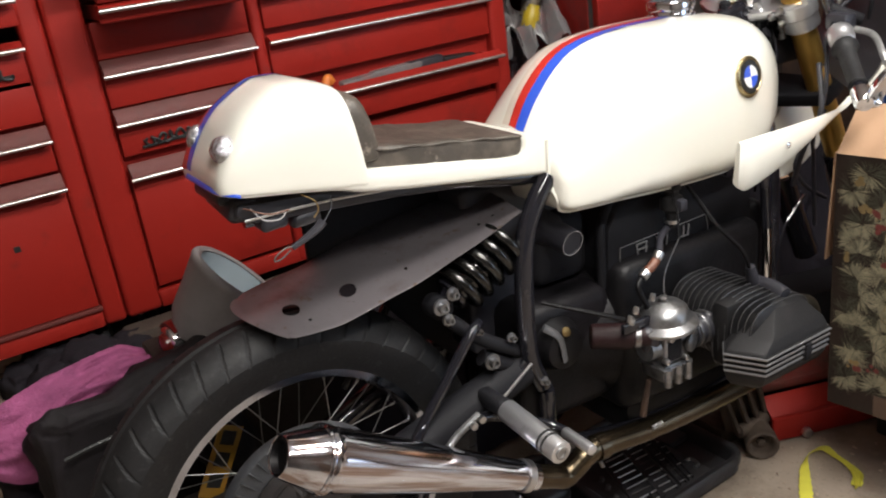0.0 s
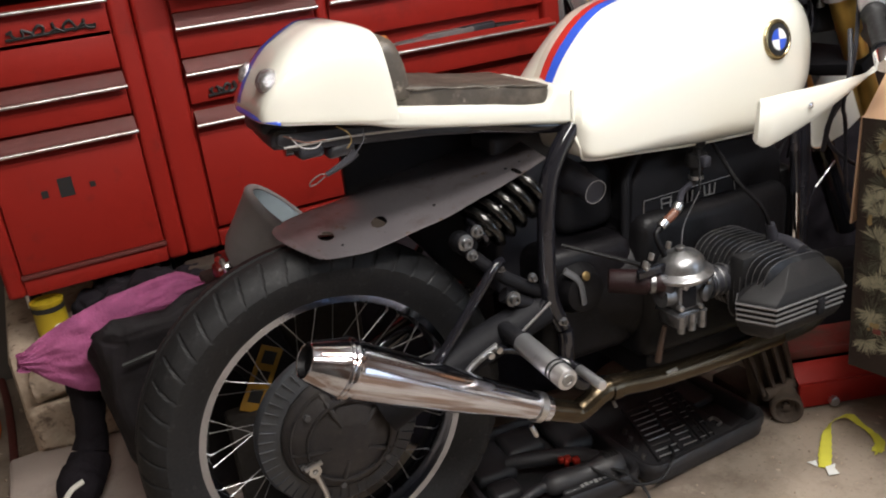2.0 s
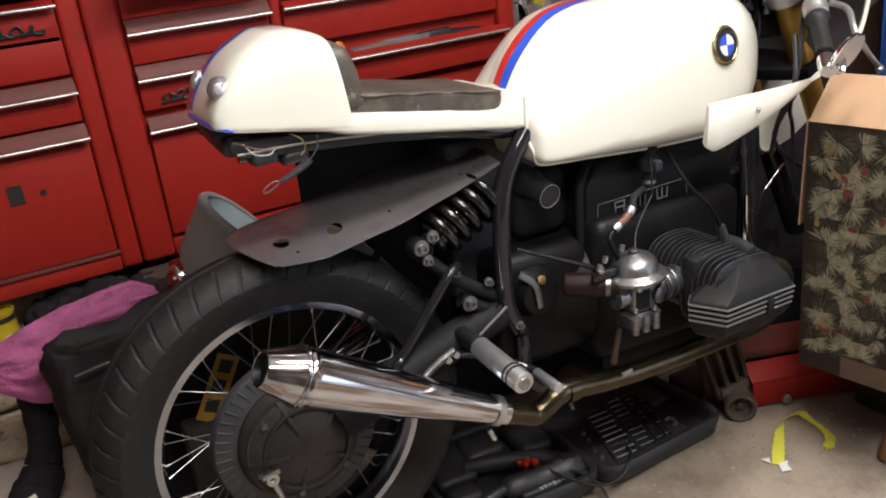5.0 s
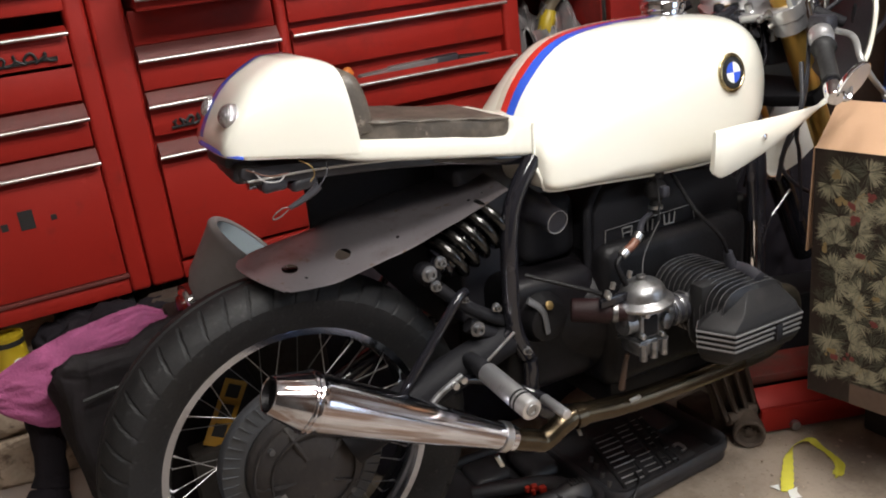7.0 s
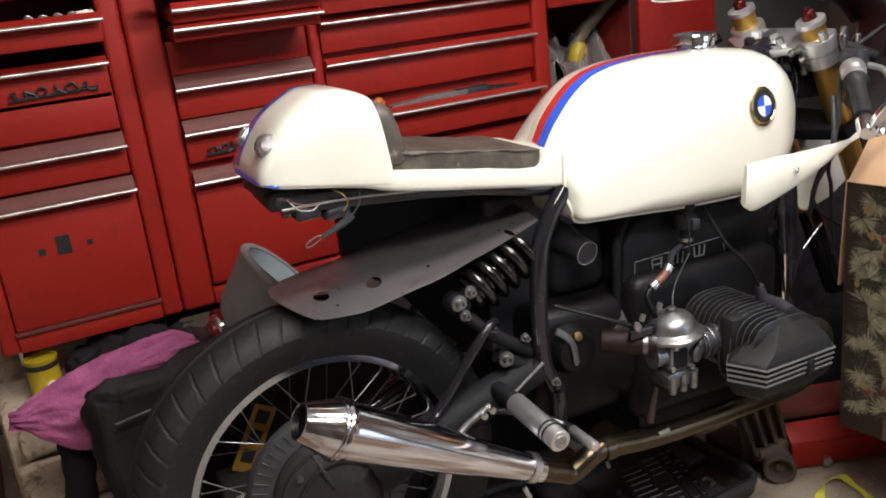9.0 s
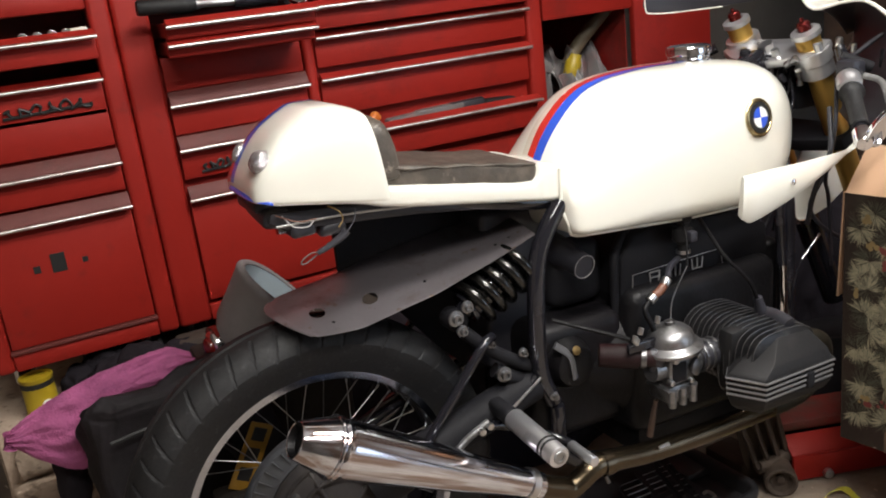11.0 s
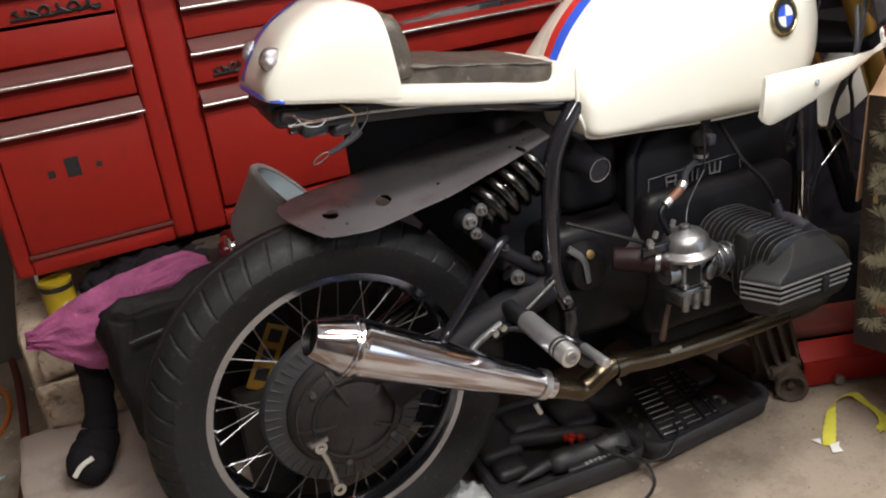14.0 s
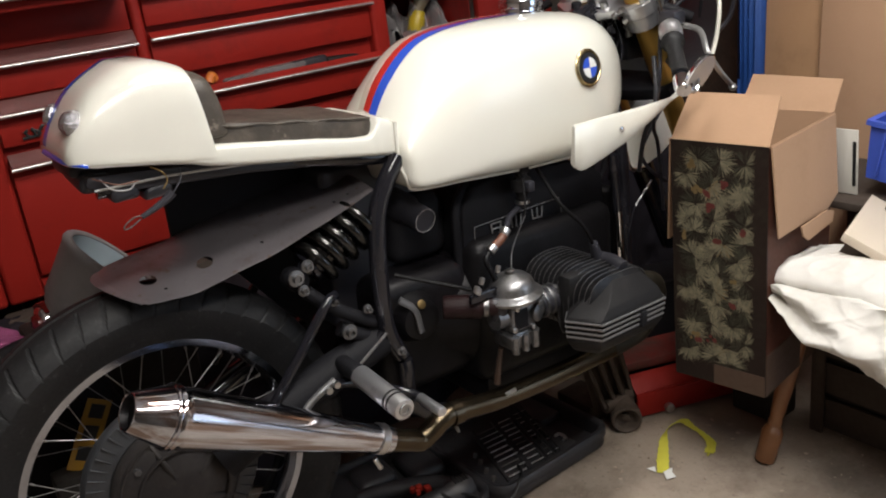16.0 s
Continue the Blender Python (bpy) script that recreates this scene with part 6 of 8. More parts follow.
def make_fairing():
    """Cockpit fairing open to the rear: cream outside, black inside."""
    rim = [(1.045, -0.278, 0.845), (1.075, -0.295, 0.885), (1.093, -0.30, 0.93), (1.10, -0.30, 1.0), (1.12, -0.265, 1.045), (1.13, -0.20, 1.085), (1.135, -0.14, 1.087), (1.115, -0.085, 1.078), (1.10, -0.06, 1.12), (1.09, -0.05, 1.2)]
    P = spline(rim, 6)

    def skin(k):
        loops = []
        for i in range(9):
            t = i / 8
            loops.append([Vector((p.x + 0.18 * t, (p.y + 0.02) * k * (1 - 0.95 * t) - 0.02, 0.95 + (p.z - 0.95) * k * (1 - 0.5 * t * t))) for p in P])
        bm = fresh()
        rings(bm, loops, closed=False, cap=False)
        return bm
    shell = part("fairing", skin(1.02), CREAM, moto, "cream cockpit fairing, black inside", sharp=50)
    part("fairing_lining", skin(0.975), BLACK_PLASTIC, shell, "black inner face of the fairing", sharp=50)
    part("fairing_edge", tube(fresh(), P, 0.0036, 8, smooth=False), CREAM, shell)
    # far side of the fairing, seen from within
    bm = fresh()
    slab(bm, [(0.935, 1.092), (1.0, 1.088), (1.15, 1.09), (1.40, 1.10), (1.40, 1.34), (1.02, 1.34), (0.925, 1.15), (0.922, 1.105)], 0.006, Matrix(((1, 0, 0, 0), (0, 0, 1, 0.2), (0, 1, 0, 0), (0, 0, 0, 1))), 0.002)
    part("fairing_side", bm, BLACK_PLASTIC, shell, "black inside of the fairing's far side")
    part("side_edge", tube(fresh(), [(0.922, 0.198, 1.14), (0.924, 0.198, 1.10), (0.937, 0.198, 1.090), (1.0, 0.198, 1.087), (1.15, 0.198, 1.089)], 0.0016, 6), CREAM, shell)


make_tank()
make_cowl()
make_wheel()
make_final_drive()
make_frame()
make_fender()
make_shock()
make_exhaust()
make_rests()
make_engine()
make_carb()
make_front()
make_fairing()

# ---- things on and under the ledge ----
def tin():
    t = thing("paint_tin", "small yellow paint tin with drips, on the stone ledge", "tin", pose(-0.405, 0.665, 0.402, 0, 0, 20))
    part("body", lathe(fresh(), [(0.034, 0), (0.036, 0.002), (0.036, 0.006), (0.0345, 0.008), (0.0345, 0.085), (0.036, 0.087), (0.036, 0.092), (0.033, 0.092), (0.033, 0.086), (0, 0.086)], (0, 0, 0), (0, 0, 1), 36), YELLOW, t)
    part("label_mark", lathe(fresh(), [(0.0352, 0.07), (0.0352, 0.082), (0.0348, 0.082), (0.0348, 0.07)], (0, 0, 0), (0, 0, 1), 36, loop=True), INK, t, "dark drips along the rim")
    bm = fresh()
    tube(bm, [Vector((0.012 * math.cos(a), -0.0365, 0.028 + 0.012 * math.sin(a))) for a in [k * math.pi / 6 for k in range(13)]], 0.0025, 8)
    part("ring", bm, WHITE, t, "white ring printed on the side")


def bag():
    bm = box(fresh(), (-0.19, -0.09, 0.0), (0.18, 0.09, 0.435), 0.045, seg=5)
    bmesh.ops.subdivide_edges(bm, edges=bm.edges[:], cuts=5, use_grid_fill=True)
    for v in bm.verts:
        f = v.co.z / 0.39
        v.co.x *= 1.0 - 0.03 * f
        if v.co.x < 0:
            v.co.x += 0.05 * max(0.0, 1 - v.co.z / 0.2)
        v.co.z += 0.02 * math.sin(v.co.x * 14) * f - 0.07 * f * f * max(0.0, (v.co.y + 0.05) / 0.14)
    rough_up(bm, 0.022, 0.13, 3)
    rough_up(bm, 0.016, 0.05, 5)
    rough_up(bm, 0.005, 0.02, 6)
    t = thing("holdall", "slumped grimy black leather holdall on the cement step", "bag", pose(-0.160, 0.290, 0.152, 0, 0, 6))
    part("body", bm, BAG, t, sharp=60)
    bm = tube(fresh(), [(-0.15, -0.108, 0.10), (-0.14, -0.118, 0.2), (-0.10, -0.115, 0.29), (-0.02, -0.108, 0.30), (0.05, -0.112, 0.27), (0.09, -0.115, 0.16)], 0.011, 8, flat=0.4)
    part("strap", bm, BAG, t)
    part("seam", tube(fresh(), [(-0.150, -0.098, 0.352), (-0.08, -0.106, 0.36), (0.02, -0.108, 0.355), (0.12, -0.104, 0.36)], 0.004, 6), INK, t)


def towel():
    def fn(u, v):
        # u along the length from the hanging tip to the far end, v across from the back
        top = pchip([(0.0, -0.473, 0.489), (0.25, -0.384, 0.532), (0.55, -0.272, 0.560), (0.9, -0.150, 0.574), (1.0, -0.108, 0.552)], u)
        low = pchip([(0.0, -0.470, 0.484), (0.25, -0.415, 0.425), (0.45, -0.345, 0.385), (0.6, -0.262, 0.47), (1.0, -0.100, 0.52)], u)
        n = noise.noise(Vector((u * 7, v * 6, 0)))
        puff = math.sin(math.pi * v)
        return (top[0] + (low[0] - top[0]) * v, 0.395 - 0.035 * v - 0.025 * puff - 0.012 * n, top[1] + (low[1] - top[1]) * v + 0.006 * n + 0.008 * puff)
    bm = cloth_sheet(fresh(), 110, 60, fn, 0.014)
    for v in bm.verts:
        v.co += Vector(noise.noise_vector(v.co * 230)) * 0.0016
    solid("towel", bm, PINK, "pink terry towel draped over the back of the holdall", "towel", sharp=80)


def boot():
    t = thing("boot", "slumped black cloth boot with pale toe stripe on a step", "boot")
    rows = [(0.0, -0.375, 0.43, 0.43, 0.033), (0.2, -0.379, 0.43, 0.35, 0.031), (0.4, -0.387, 0.425, 0.275, 0.032), (0.55, -0.398, 0.415, 0.232, 0.038), (0.7, -0.416, 0.385, 0.207, 0.043), (0.85, -0.434, 0.352, 0.197, 0.044), (0.95, -0.444, 0.326, 0.193, 0.038), (1.0, -0.449, 0.312, 0.190, 0.022)]
    n = 40
    path = [pchip(rows, i / n) for i in range(n + 1)]
    bm = fresh()
    loops = []
    for i, (x, y, z, r) in enumerate(path):
        p = Vector((x, y, z))
        tn = (Vector(path[min(i + 1, n)][:3]) - Vector(path[max(0, i - 1)][:3])).normalized()
        u = tn.cross(Vector((0.3, 0.4, 1.0)) if abs(tn.z) < 0.8 else Vector((0.2, 1, 0))).normalized()
        v = tn.cross(u).normalized()
        r *= 1 + 0.02 * math.sin(i * 1.3)
        loops.append([p + u * math.cos(2 * math.pi * k / 32) * r + v * math.sin(2 * math.pi * k / 32) * r for k in range(32)])
    rings(bm, loops)
    rough_up(bm, 0.007, 0.04, 1)
    for v in bm.verts:
        v.co.z = max(v.co.z, 0.152)
    part("upper", bm, WOOL, t, sharp=60)
    part("stripe", tube(fresh(), [(-0.466, 0.300, 0.206), (-0.448, 0.305, 0.222), (-0.424, 0.312, 0.228)], 0.0055, 8, flat=0.6), PAPER, t, "pale stripe on the toe")


def gloves():
    random.seed(3)
    for k, (x, y, z, r) in enumerate(((-0.25, 0.63, 0.42, 0.043), (-0.18, 0.615, 0.425, 0.05), (-0.10, 0.62, 0.42, 0.045), (-0.235, 0.72, 0.42, 0.05), (-0.31, 0.70, 0.42, 0.035))):
        bm = fresh()
        bmesh.ops.create_icosphere(bm, subdivisions=4, radius=1, matrix=Matrix.LocRotScale((0, 0, r * 1.05), None, (r * 1.5, r * 1.3, r * 1.25)))
        rough_up(bm, 0.014, 0.03, k)
        solid("glove", bm, WOOL, "crumpled black knitted glove lying on the stone ledge", "glove", pose(x, y, z - 0.025), "gloves on the ledge", sharp=70)
    bm = box(fresh(), (-0.10, 0.60, 0.403), (0.62, 0.66, 0.50), 0.008)
    rough_up(bm, 0.003, 0.05, 2)
    solid("timber_baulk", bm, PLANK, "grey-brown rough timber baulk under the tool chest", "timber")
    # Added dark board, darkening the gap under the chest.
    bm = box(fresh(), (-0.30, 0.745, 0.406), (0.62, 0.82, 0.505), 0.008)
    rough_up(bm, 0.003, 0.05, 5)
    solid("timber_baulk", bm, PLANK, "dark filler board added for the shade under the tool chest", "timber")


def plastic_scoop():
    t = thing("plastic_scoop", "grey plastic funnel scoop with a pale blue inside", "scoop", pose(0.072, 0.287, 0.668) @ Matrix.Scale(1.2, 4))
    n = Vector((0.696, -0.204, 0.687)).normalized()
    part("shell", lathe(fresh(), [(0.066, -0.001), (0.070, -0.004), (0.075, -0.004), (0.079, 0.0), (0.080, 0.005), (0.077, 0.011), (0.066, 0.05), (0.056, 0.09), (0.04, 0.115), (0.0, 0.12), (0.0, 0.11), (0.036, 0.105), (0.052, 0.082), (0.060, 0.046), (0.0645, 0.004)], (0, 0, 0), -n, 48, cap=False), SCOOP_GREY, t, "dull grey outside", sharp=50)
    part("lining", lathe(fresh(), [(0.0650, 0.000), (0.0592, 0.046), (0.0502, 0.081), (0.035, 0.103), (0.0, 0.107)], (0, 0, 0), -n, 48, cap=False), GREYBLUE, t, "pale blue inside")
    part("stand", cyl(fresh(), (-0.03, 0.11, -0.103), (-0.045, 0.06, -0.05), 0.03, 0.026, 20, 0.004), GREY, t)


def tail_lamp():
    t = thing("tail_lamp", "loose red tail lamp with a chrome bezel on a crate", "lamp", pose(-0.012, 0.325, 0.545, 0, 0, 12) @ Matrix.Scale(1.25, 4))
    part("body", lathe(fresh(), [(0.0, -0.052), (0.018, -0.052), (0.024, -0.049), (0.026, -0.044), (0.0265, -0.036), (0.024, -0.034), (0.0245, 0.035), (0.022, 0.046), (0.0, 0.05)], (0, 0.0, 0.027), (1, 0, 0), 32), CHROME, t, "chromed barrel")
    bm = fresh()
    rings(bm, [[(x, 0.0295 * math.cos(a) + 0.002, 0.028 + 0.0295 * math.sin(a)) for a in [math.radians(35 + 13 * k) for k in range(9)]] + [(x, 0.024 * math.cos(a) + 0.002, 0.028 + 0.024 * math.sin(a)) for a in [math.radians(139 - 13 * k) for k in range(9)]] for x in (-0.046, -0.02, 0.01, 0.04)])
    part("lens", bm, RED_LENS, t, "dark red lens along the top")
    part("end_lens", lathe(fresh(), [(0.017, 0.0), (0.015, 0.006), (0.008, 0.009), (0.0, 0.01)], (-0.052, 0.0, 0.027), (-1, 0, 0), 24), RED_LENS, t)
    part("base", box(fresh(), (-0.03, -0.014, 0.0), (0.03, 0.016, 0.008), 0.002), BLACK_PLASTIC, t)
    # Added support for the lamp, coloured like the dark behind the wheel.
    bm = box(fresh(), (-0.10, 0.305, 0.0), (0.20, 0.45, 0.544), 0.01)
    solid("crate", bm, DARKWOOD, "added crate behind the wheel, near-black for the shade there", "crate")


def cloth_heap():
    def fn(u, v):
        x = 0.02 + 1.93 * u
        n = noise.noise(Vector((u * 14, v * 3, 3.7)))
        n2 = noise.noise(Vector((u * 44, v * 9, 1.1)))
        h = 0.44 + 0.04 * n
        s = min(1.0, v / 0.7)
        y = 0.40 + 0.05 * n - 0.06 * math.cos(s * 1.5) + 0.18 * max(0, v - 0.7) / 0.3
        return (x + 0.015 * n2, y + 0.012 * n2, 0.012 + h * s + 0.02 * n2 * s)
    solid("ground_sheet", cloth_sheet(fresh(), 190, 40, fn, 0.005), WOOL, "heap of black cloth lying against the ledge behind the motorcycle", "cloth", sharp=80)


tin()
bag()
cloth_heap()
towel()
boot()
gloves()
plastic_scoop()
tail_lamp()


def number_plate():
    t = thing("number_plate", "amber plate with dark bars leaning behind the spokes", "plate", pose(-0.106, 0.13, 0.356, 0, 0, 0) @ pose(0, 0, 0, 0, 30, 0))
    part("plate", box(fresh(), (-0.022, 0, 0.0), (0.022, 0.003, 0.135), 0.001), PLATE, t)
    for z in (0.02, 0.06, 0.10):
        part("bar", box(fresh(), (-0.013, -0.001, z), (0.012, 0.0, z + 0.026)), INK, t)
    # Added support for the plate, as dark as its surroundings.
    solid("block", box(fresh(), (-0.15, 0.115, 0.0), (-0.07, 0.17, 0.356), 0.006), DARKWOOD, "added block behind the wheel, near-black for the shade there", "block")


number_plate()


# ---- on the floor ----
def rounded(lx, ly, r, inset=0.0):
    """Outline of a rectangle with round corners, drawn in by inset."""
    q = max(0.004, r - inset)
    out = []
    for cx, cy, a0 in ((lx - inset - q, inset + q, -90), (lx - inset - q, ly - inset - q, 0), (inset + q, ly - inset - q, 90), (inset + q, inset + q, 180)):
        out += [(cx + q * math.cos(math.radians(a0 + 18 * k)), cy + q * math.sin(math.radians(a0 + 18 * k))) for k in range(6)]
    return out


BITS_HALF = pose(0.635, -0.122, 0.004, 0, 0, 2)
TOOL_HALF = pose(0.285, -0.082, 0.004, 0, 0, -5)


def tool_case():
    """Black plastic case lying open: a half with the tool, a half with the bits."""
    t = thing("tool_case", "black plastic drill case lying open on the floor", "tool case")

    def tray(m, lx, ly, h, label):
        levels = ((0.006, 0.0), (0.0, 0.008), (0.0, h * 0.55), (-0.005, h * 0.6), (-0.006, h - 0.006), (-0.002, h), (0.006, h), (0.011, h - 0.004), (0.013, h - 0.012), (0.017, 0.012))
        bm = fresh()
        rings(bm, [[(x, y, z) for x, y in rounded(lx, ly, 0.04, i)] for i, z in levels])
        bm.transform(m)
        return part("tray", bm, CASE, t, label, sharp=50)

    def piece(name, lo, hi, bevel, m, parent, material=None, seg=2):
        bm = box(fresh(), lo, hi, bevel, seg=seg)
        bm.transform(m)
        return part(name, bm, material or CASE, parent)
    a = tray(BITS_HALF, 0.345, 0.31, 0.05, "half holding rows of drill bits")
    piece("insert", (0.016, 0.016, 0.012), (0.262, 0.294, 0.032), 0.006, BITS_HALF, a)
    piece("insert", (0.262, 0.15, 0.012), (0.329, 0.294, 0.034), 0.008, BITS_HALF, a)
    random.seed(21)
    for col, (x0, n, ln, dia) in enumerate(((0.040, 10, 0.057, 0.0021), (0.108, 10, 0.037, 0.0017), (0.158, 10, 0.016, 0.0013), (0.184, 9, 0.012, 0.0011))):
        for f0, f1 in ((-0.12, 0.02), (0.98, 1.12)):
            bm = fresh()
            rings(bm, [[(x0 + 0.34 * y + ln * f + 0.002 * e, y, z) for f, e, z in ((f0, 0, 0.03), (f1, 0, 0.03), (f1, 0, 0.040), (f0, 0, 0.040))] for y in (0.03, 0.24)])
            bm.transform(BITS_HALF)
            part("clip_rail", bm, CASE, a)
        for k in range(n):
            y = 0.036 + k * 0.2 / n
            x = x0 + 0.34 * y
            bm = cyl(fresh(), (x, y, 0.040), (x + ln * random.uniform(0.85, 1.05), y - 0.004 * ln / 0.05, 0.0395), dia * (1 - 0.04 * k), seg=6)
            bm.transform(BITS_HALF)
            part("drill_bit", bm, PEG if random.random() < 0.7 else STEEL_DULL, a)
    bm = tube(fresh(), [(0.236, 0.05, 0.036), (0.248, 0.052, 0.038), (0.25, 0.075, 0.038), (0.238, 0.078, 0.036)], 0.004, 8)
    bm.transform(BITS_HALF)
    part("chuck_key", bm, STEEL, a)
    for x, y in ((0.026, 0.06), (0.036, 0.095), (0.048, 0.13), (0.058, 0.16)):
        bm = cyl(fresh(), (x, y, 0.03), (x + 0.004, y, 0.043), 0.0055, seg=10, round_=0.001)
        bm.transform(BITS_HALF)
        part("driver_bit", bm, STEEL_DULL, a)
    b = tray(TOOL_HALF, 0.338, 0.31, 0.052, "half holding the power tool")
    for lo, hi, r in (((0.02, 0.15, 0.012), (0.12, 0.292, 0.046), 0.016), ((0.12, 0.2, 0.012), (0.215, 0.292, 0.05), 0.016), ((0.03, 0.085, 0.012), (0.1, 0.145, 0.04), 0.014), ((0.235, 0.16, 0.012), (0.32, 0.292, 0.05), 0.02), ((0.16, 0.022, 0.012), (0.32, 0.036, 0.044), 0.006)):
        piece("moulding", lo, hi, r, TOOL_HALF, b, seg=3)
    for y in (0.06, 0.22):
        piece("hinge", (0.334, y, 0.012), (0.352, y + 0.045, 0.04), 0.004, TOOL_HALF, b)
    bm = fresh()
    for k in range(8):
        box(bm, (0.20 + 0.011 * k, 0.020 + 0.002 * (k % 3), 0.0445), (0.207 + 0.011 * k, 0.030 + 0.002 * (k % 2), 0.0455))
    bm.transform(TOOL_HALF)
    tagged(part("label_marks", bm, GREY, b, "pale worn label marks"), kind="stuff")


def power_drill():
    t = thing("power_drill", "black power drill with red buttons lying in the open case", "power drill", TOOL_HALF)
    o, ax = Vector((0.318, 0.052, 0.046)), Vector((-0.185, 0.014, -0.004)).normalized()
    body_ = part("motor_body", lathe(fresh(), [(0.0, 0.0), (0.024, 0.002), (0.031, 0.012), (0.033, 0.035), (0.029, 0.058), (0.0245, 0.066), (0.0235, 0.12), (0.0255, 0.124), (0.0255, 0.16), (0.021, 0.176), (0.013, 0.182), (0.012, 0.188), (0.0, 0.188)], o, ax, 32), CASE, t)
    part("chuck", lathe(fresh(), [(0.0, 0.0), (0.0115, 0.0), (0.0125, 0.012), (0.0105, 0.035), (0.006, 0.06), (0.003, 0.075), (0.0, 0.076)], o + ax * 0.188, Vector((-0.19, -0.03, -0.02)), 20), CASE, t)
    part("handle", tube(fresh(), [(0.285, 0.066, 0.05), (0.25, 0.105, 0.052), (0.205, 0.135, 0.05), (0.14, 0.165, 0.046), (0.10, 0.18, 0.042)], lambda q: 0.023 - 0.007 * q, 16), CASE, t)
    for x, y, z, r in ((0.200, 0.108, 0.066, 0.006), (0.213, 0.102, 0.069, 0.007), (0.226, 0.088, 0.069, 0.0075), (0.206, 0.094, 0.064, 0.005)):
        part("button", box(fresh(), (x - r, y - r, z - 0.014), (x + r, y + r, z), 0.003), RED_PLASTIC, t, "red plastic button")
    for k in range(5):
        p = o + ax * (0.016 + 0.007 * k)
        part("vent", box(fresh(), (p.x - 0.0014, p.y - 0.012, p.z + 0.0305), (p.x + 0.0014, p.y + 0.012, p.z + 0.0345)), INK, body_)


def power_cable():
    bm = tube(fresh(), [(0.5215, -0.03, 0.07), (0.532, -0.075, 0.066), (0.548, -0.104, 0.062), (0.592, -0.128, 0.04), (0.65, -0.134, 0.034), (0.69, -0.122, 0.057), (0.715, -0.095, 0.05), (0.726, -0.07, 0.047)], 0.0034, 8)
    solid("power_cable", bm, CABLE, "black rubber power cable looping over the case", "cable")
    bm = tube(fresh(), [(0.528, -0.045, 0.064), (0.556, -0.07, 0.062), (0.580, -0.102, 0.06), (0.604, -0.128, 0.03), (0.604, -0.152, 0.006), (0.575, -0.178, 0.005), (0.532, -0.2, 0.005), (0.49, -0.25, 0.005), (0.45, -0.33, 0.005)], 0.0034, 8)
    solid("power_cable", bm, CABLE, "black rubber power cable trailing from the case onto the floor", "cable")


def rusty_stand():
    t = thing("axle_stand", "rusty iron stand with ribs and a round tube foot", "stand")
    a = Vector((1.036, -0.11, 0.038))
    ax = Vector((0.62, 0.78, 0.04))
    part("tube_foot", lathe(fresh(), [(0.0, 0.026), (0.022, 0.024), (0.026, 0.004), (0.032, -0.001), (0.036, 0.001), (0.037, 0.006), (0.036, 0.03), (0.031, 0.06), (0.031, 0.10), (0.0, 0.10)], a, ax, 36), STAND_IRON, t, "round tube foot")
    part("core", lathe(fresh(), [(0.0, 0.012), (0.007, 0.012), (0.009, 0.016), (0.009, 0.022)], a, ax, 16), STAND_IRON, t)
    # slotted casting above the tube: two cheeks joined by bars
    def flank(p, q, r):
        return part("cheek", tube(fresh(), [p, q], r, 10, smooth=False, flat=0.55), STAND_IRON, t)
    top, low = [(0.990, -0.03, 0.178), (1.022, -0.036, 0.186), (1.052, -0.042, 0.192), (1.082, -0.048, 0.196)], [(1.012, -0.062, 0.066), (1.046, -0.064, 0.062), (1.082, -0.060, 0.058), (1.118, -0.052, 0.056)]
    for p, q in zip(top, low):
        flank(p, q, 0.012)
    part("top_bar", tube(fresh(), top, 0.011, 10), STAND_IRON, t)
    part("bottom_bar", tube(fresh(), low, 0.016, 10), STAND_IRON, t)
    part("back_plate", slab(fresh(), [(0, 0), (0.13, 0.0), (0.1, 0.14), (-0.02, 0.14)], 0.006, pose(1.005, -0.03, 0.05, 82, 0, -6), 0.002), STAND_IRON, t)
    part("base", box(fresh(), (1.005, -0.02, 0.0), (1.09, 0.10, 0.05), 0.006), STAND_IRON, t)


def red_jack():
    t = thing("trolley_jack", "low red steel trolley jack frame with a dirty top", "jack", pose(1.102, -0.082, 0, 0, 0, -21))
    part("side_plate", box(fresh(), (0.0, -0.008, 0.008), (0.36, 0.004, 0.068), 0.003), RED, t)
    bm = fresh()
    slab(bm, [(0.0, 0.004), (0.36, 0.004), (0.36, 0.06), (0.0, 0.06)], 0.006, pose(0, 0, 0.062, 35, 0, 0), 0.002)
    part("flange", bm, RED, t)
    part("deck", box(fresh(), (-0.03, 0.055, 0.10), (0.36, 0.165, 0.125), 0.006), RED_GRIMY, t, "grime-covered red deck")
    # Added black block that keeps the red behind the jack out of view.
    part("rear_mask", box(fresh(), (-0.03, 0.168, 0.0), (0.4, 0.3, 0.27), 0.01), BLACK_CAST, t, "black block added to hide the red behind the jack")
    part("bolt", cyl(fresh(), (0.08, -0.008, 0.02), (0.08, -0.022, 0.02), 0.012, seg=8, round_=0.002), STEEL, t)
    part("foot", box(fresh(), (0.02, 0.01, 0.0), (0.34, 0.16, 0.014), 0.003), RED_DARK, t)


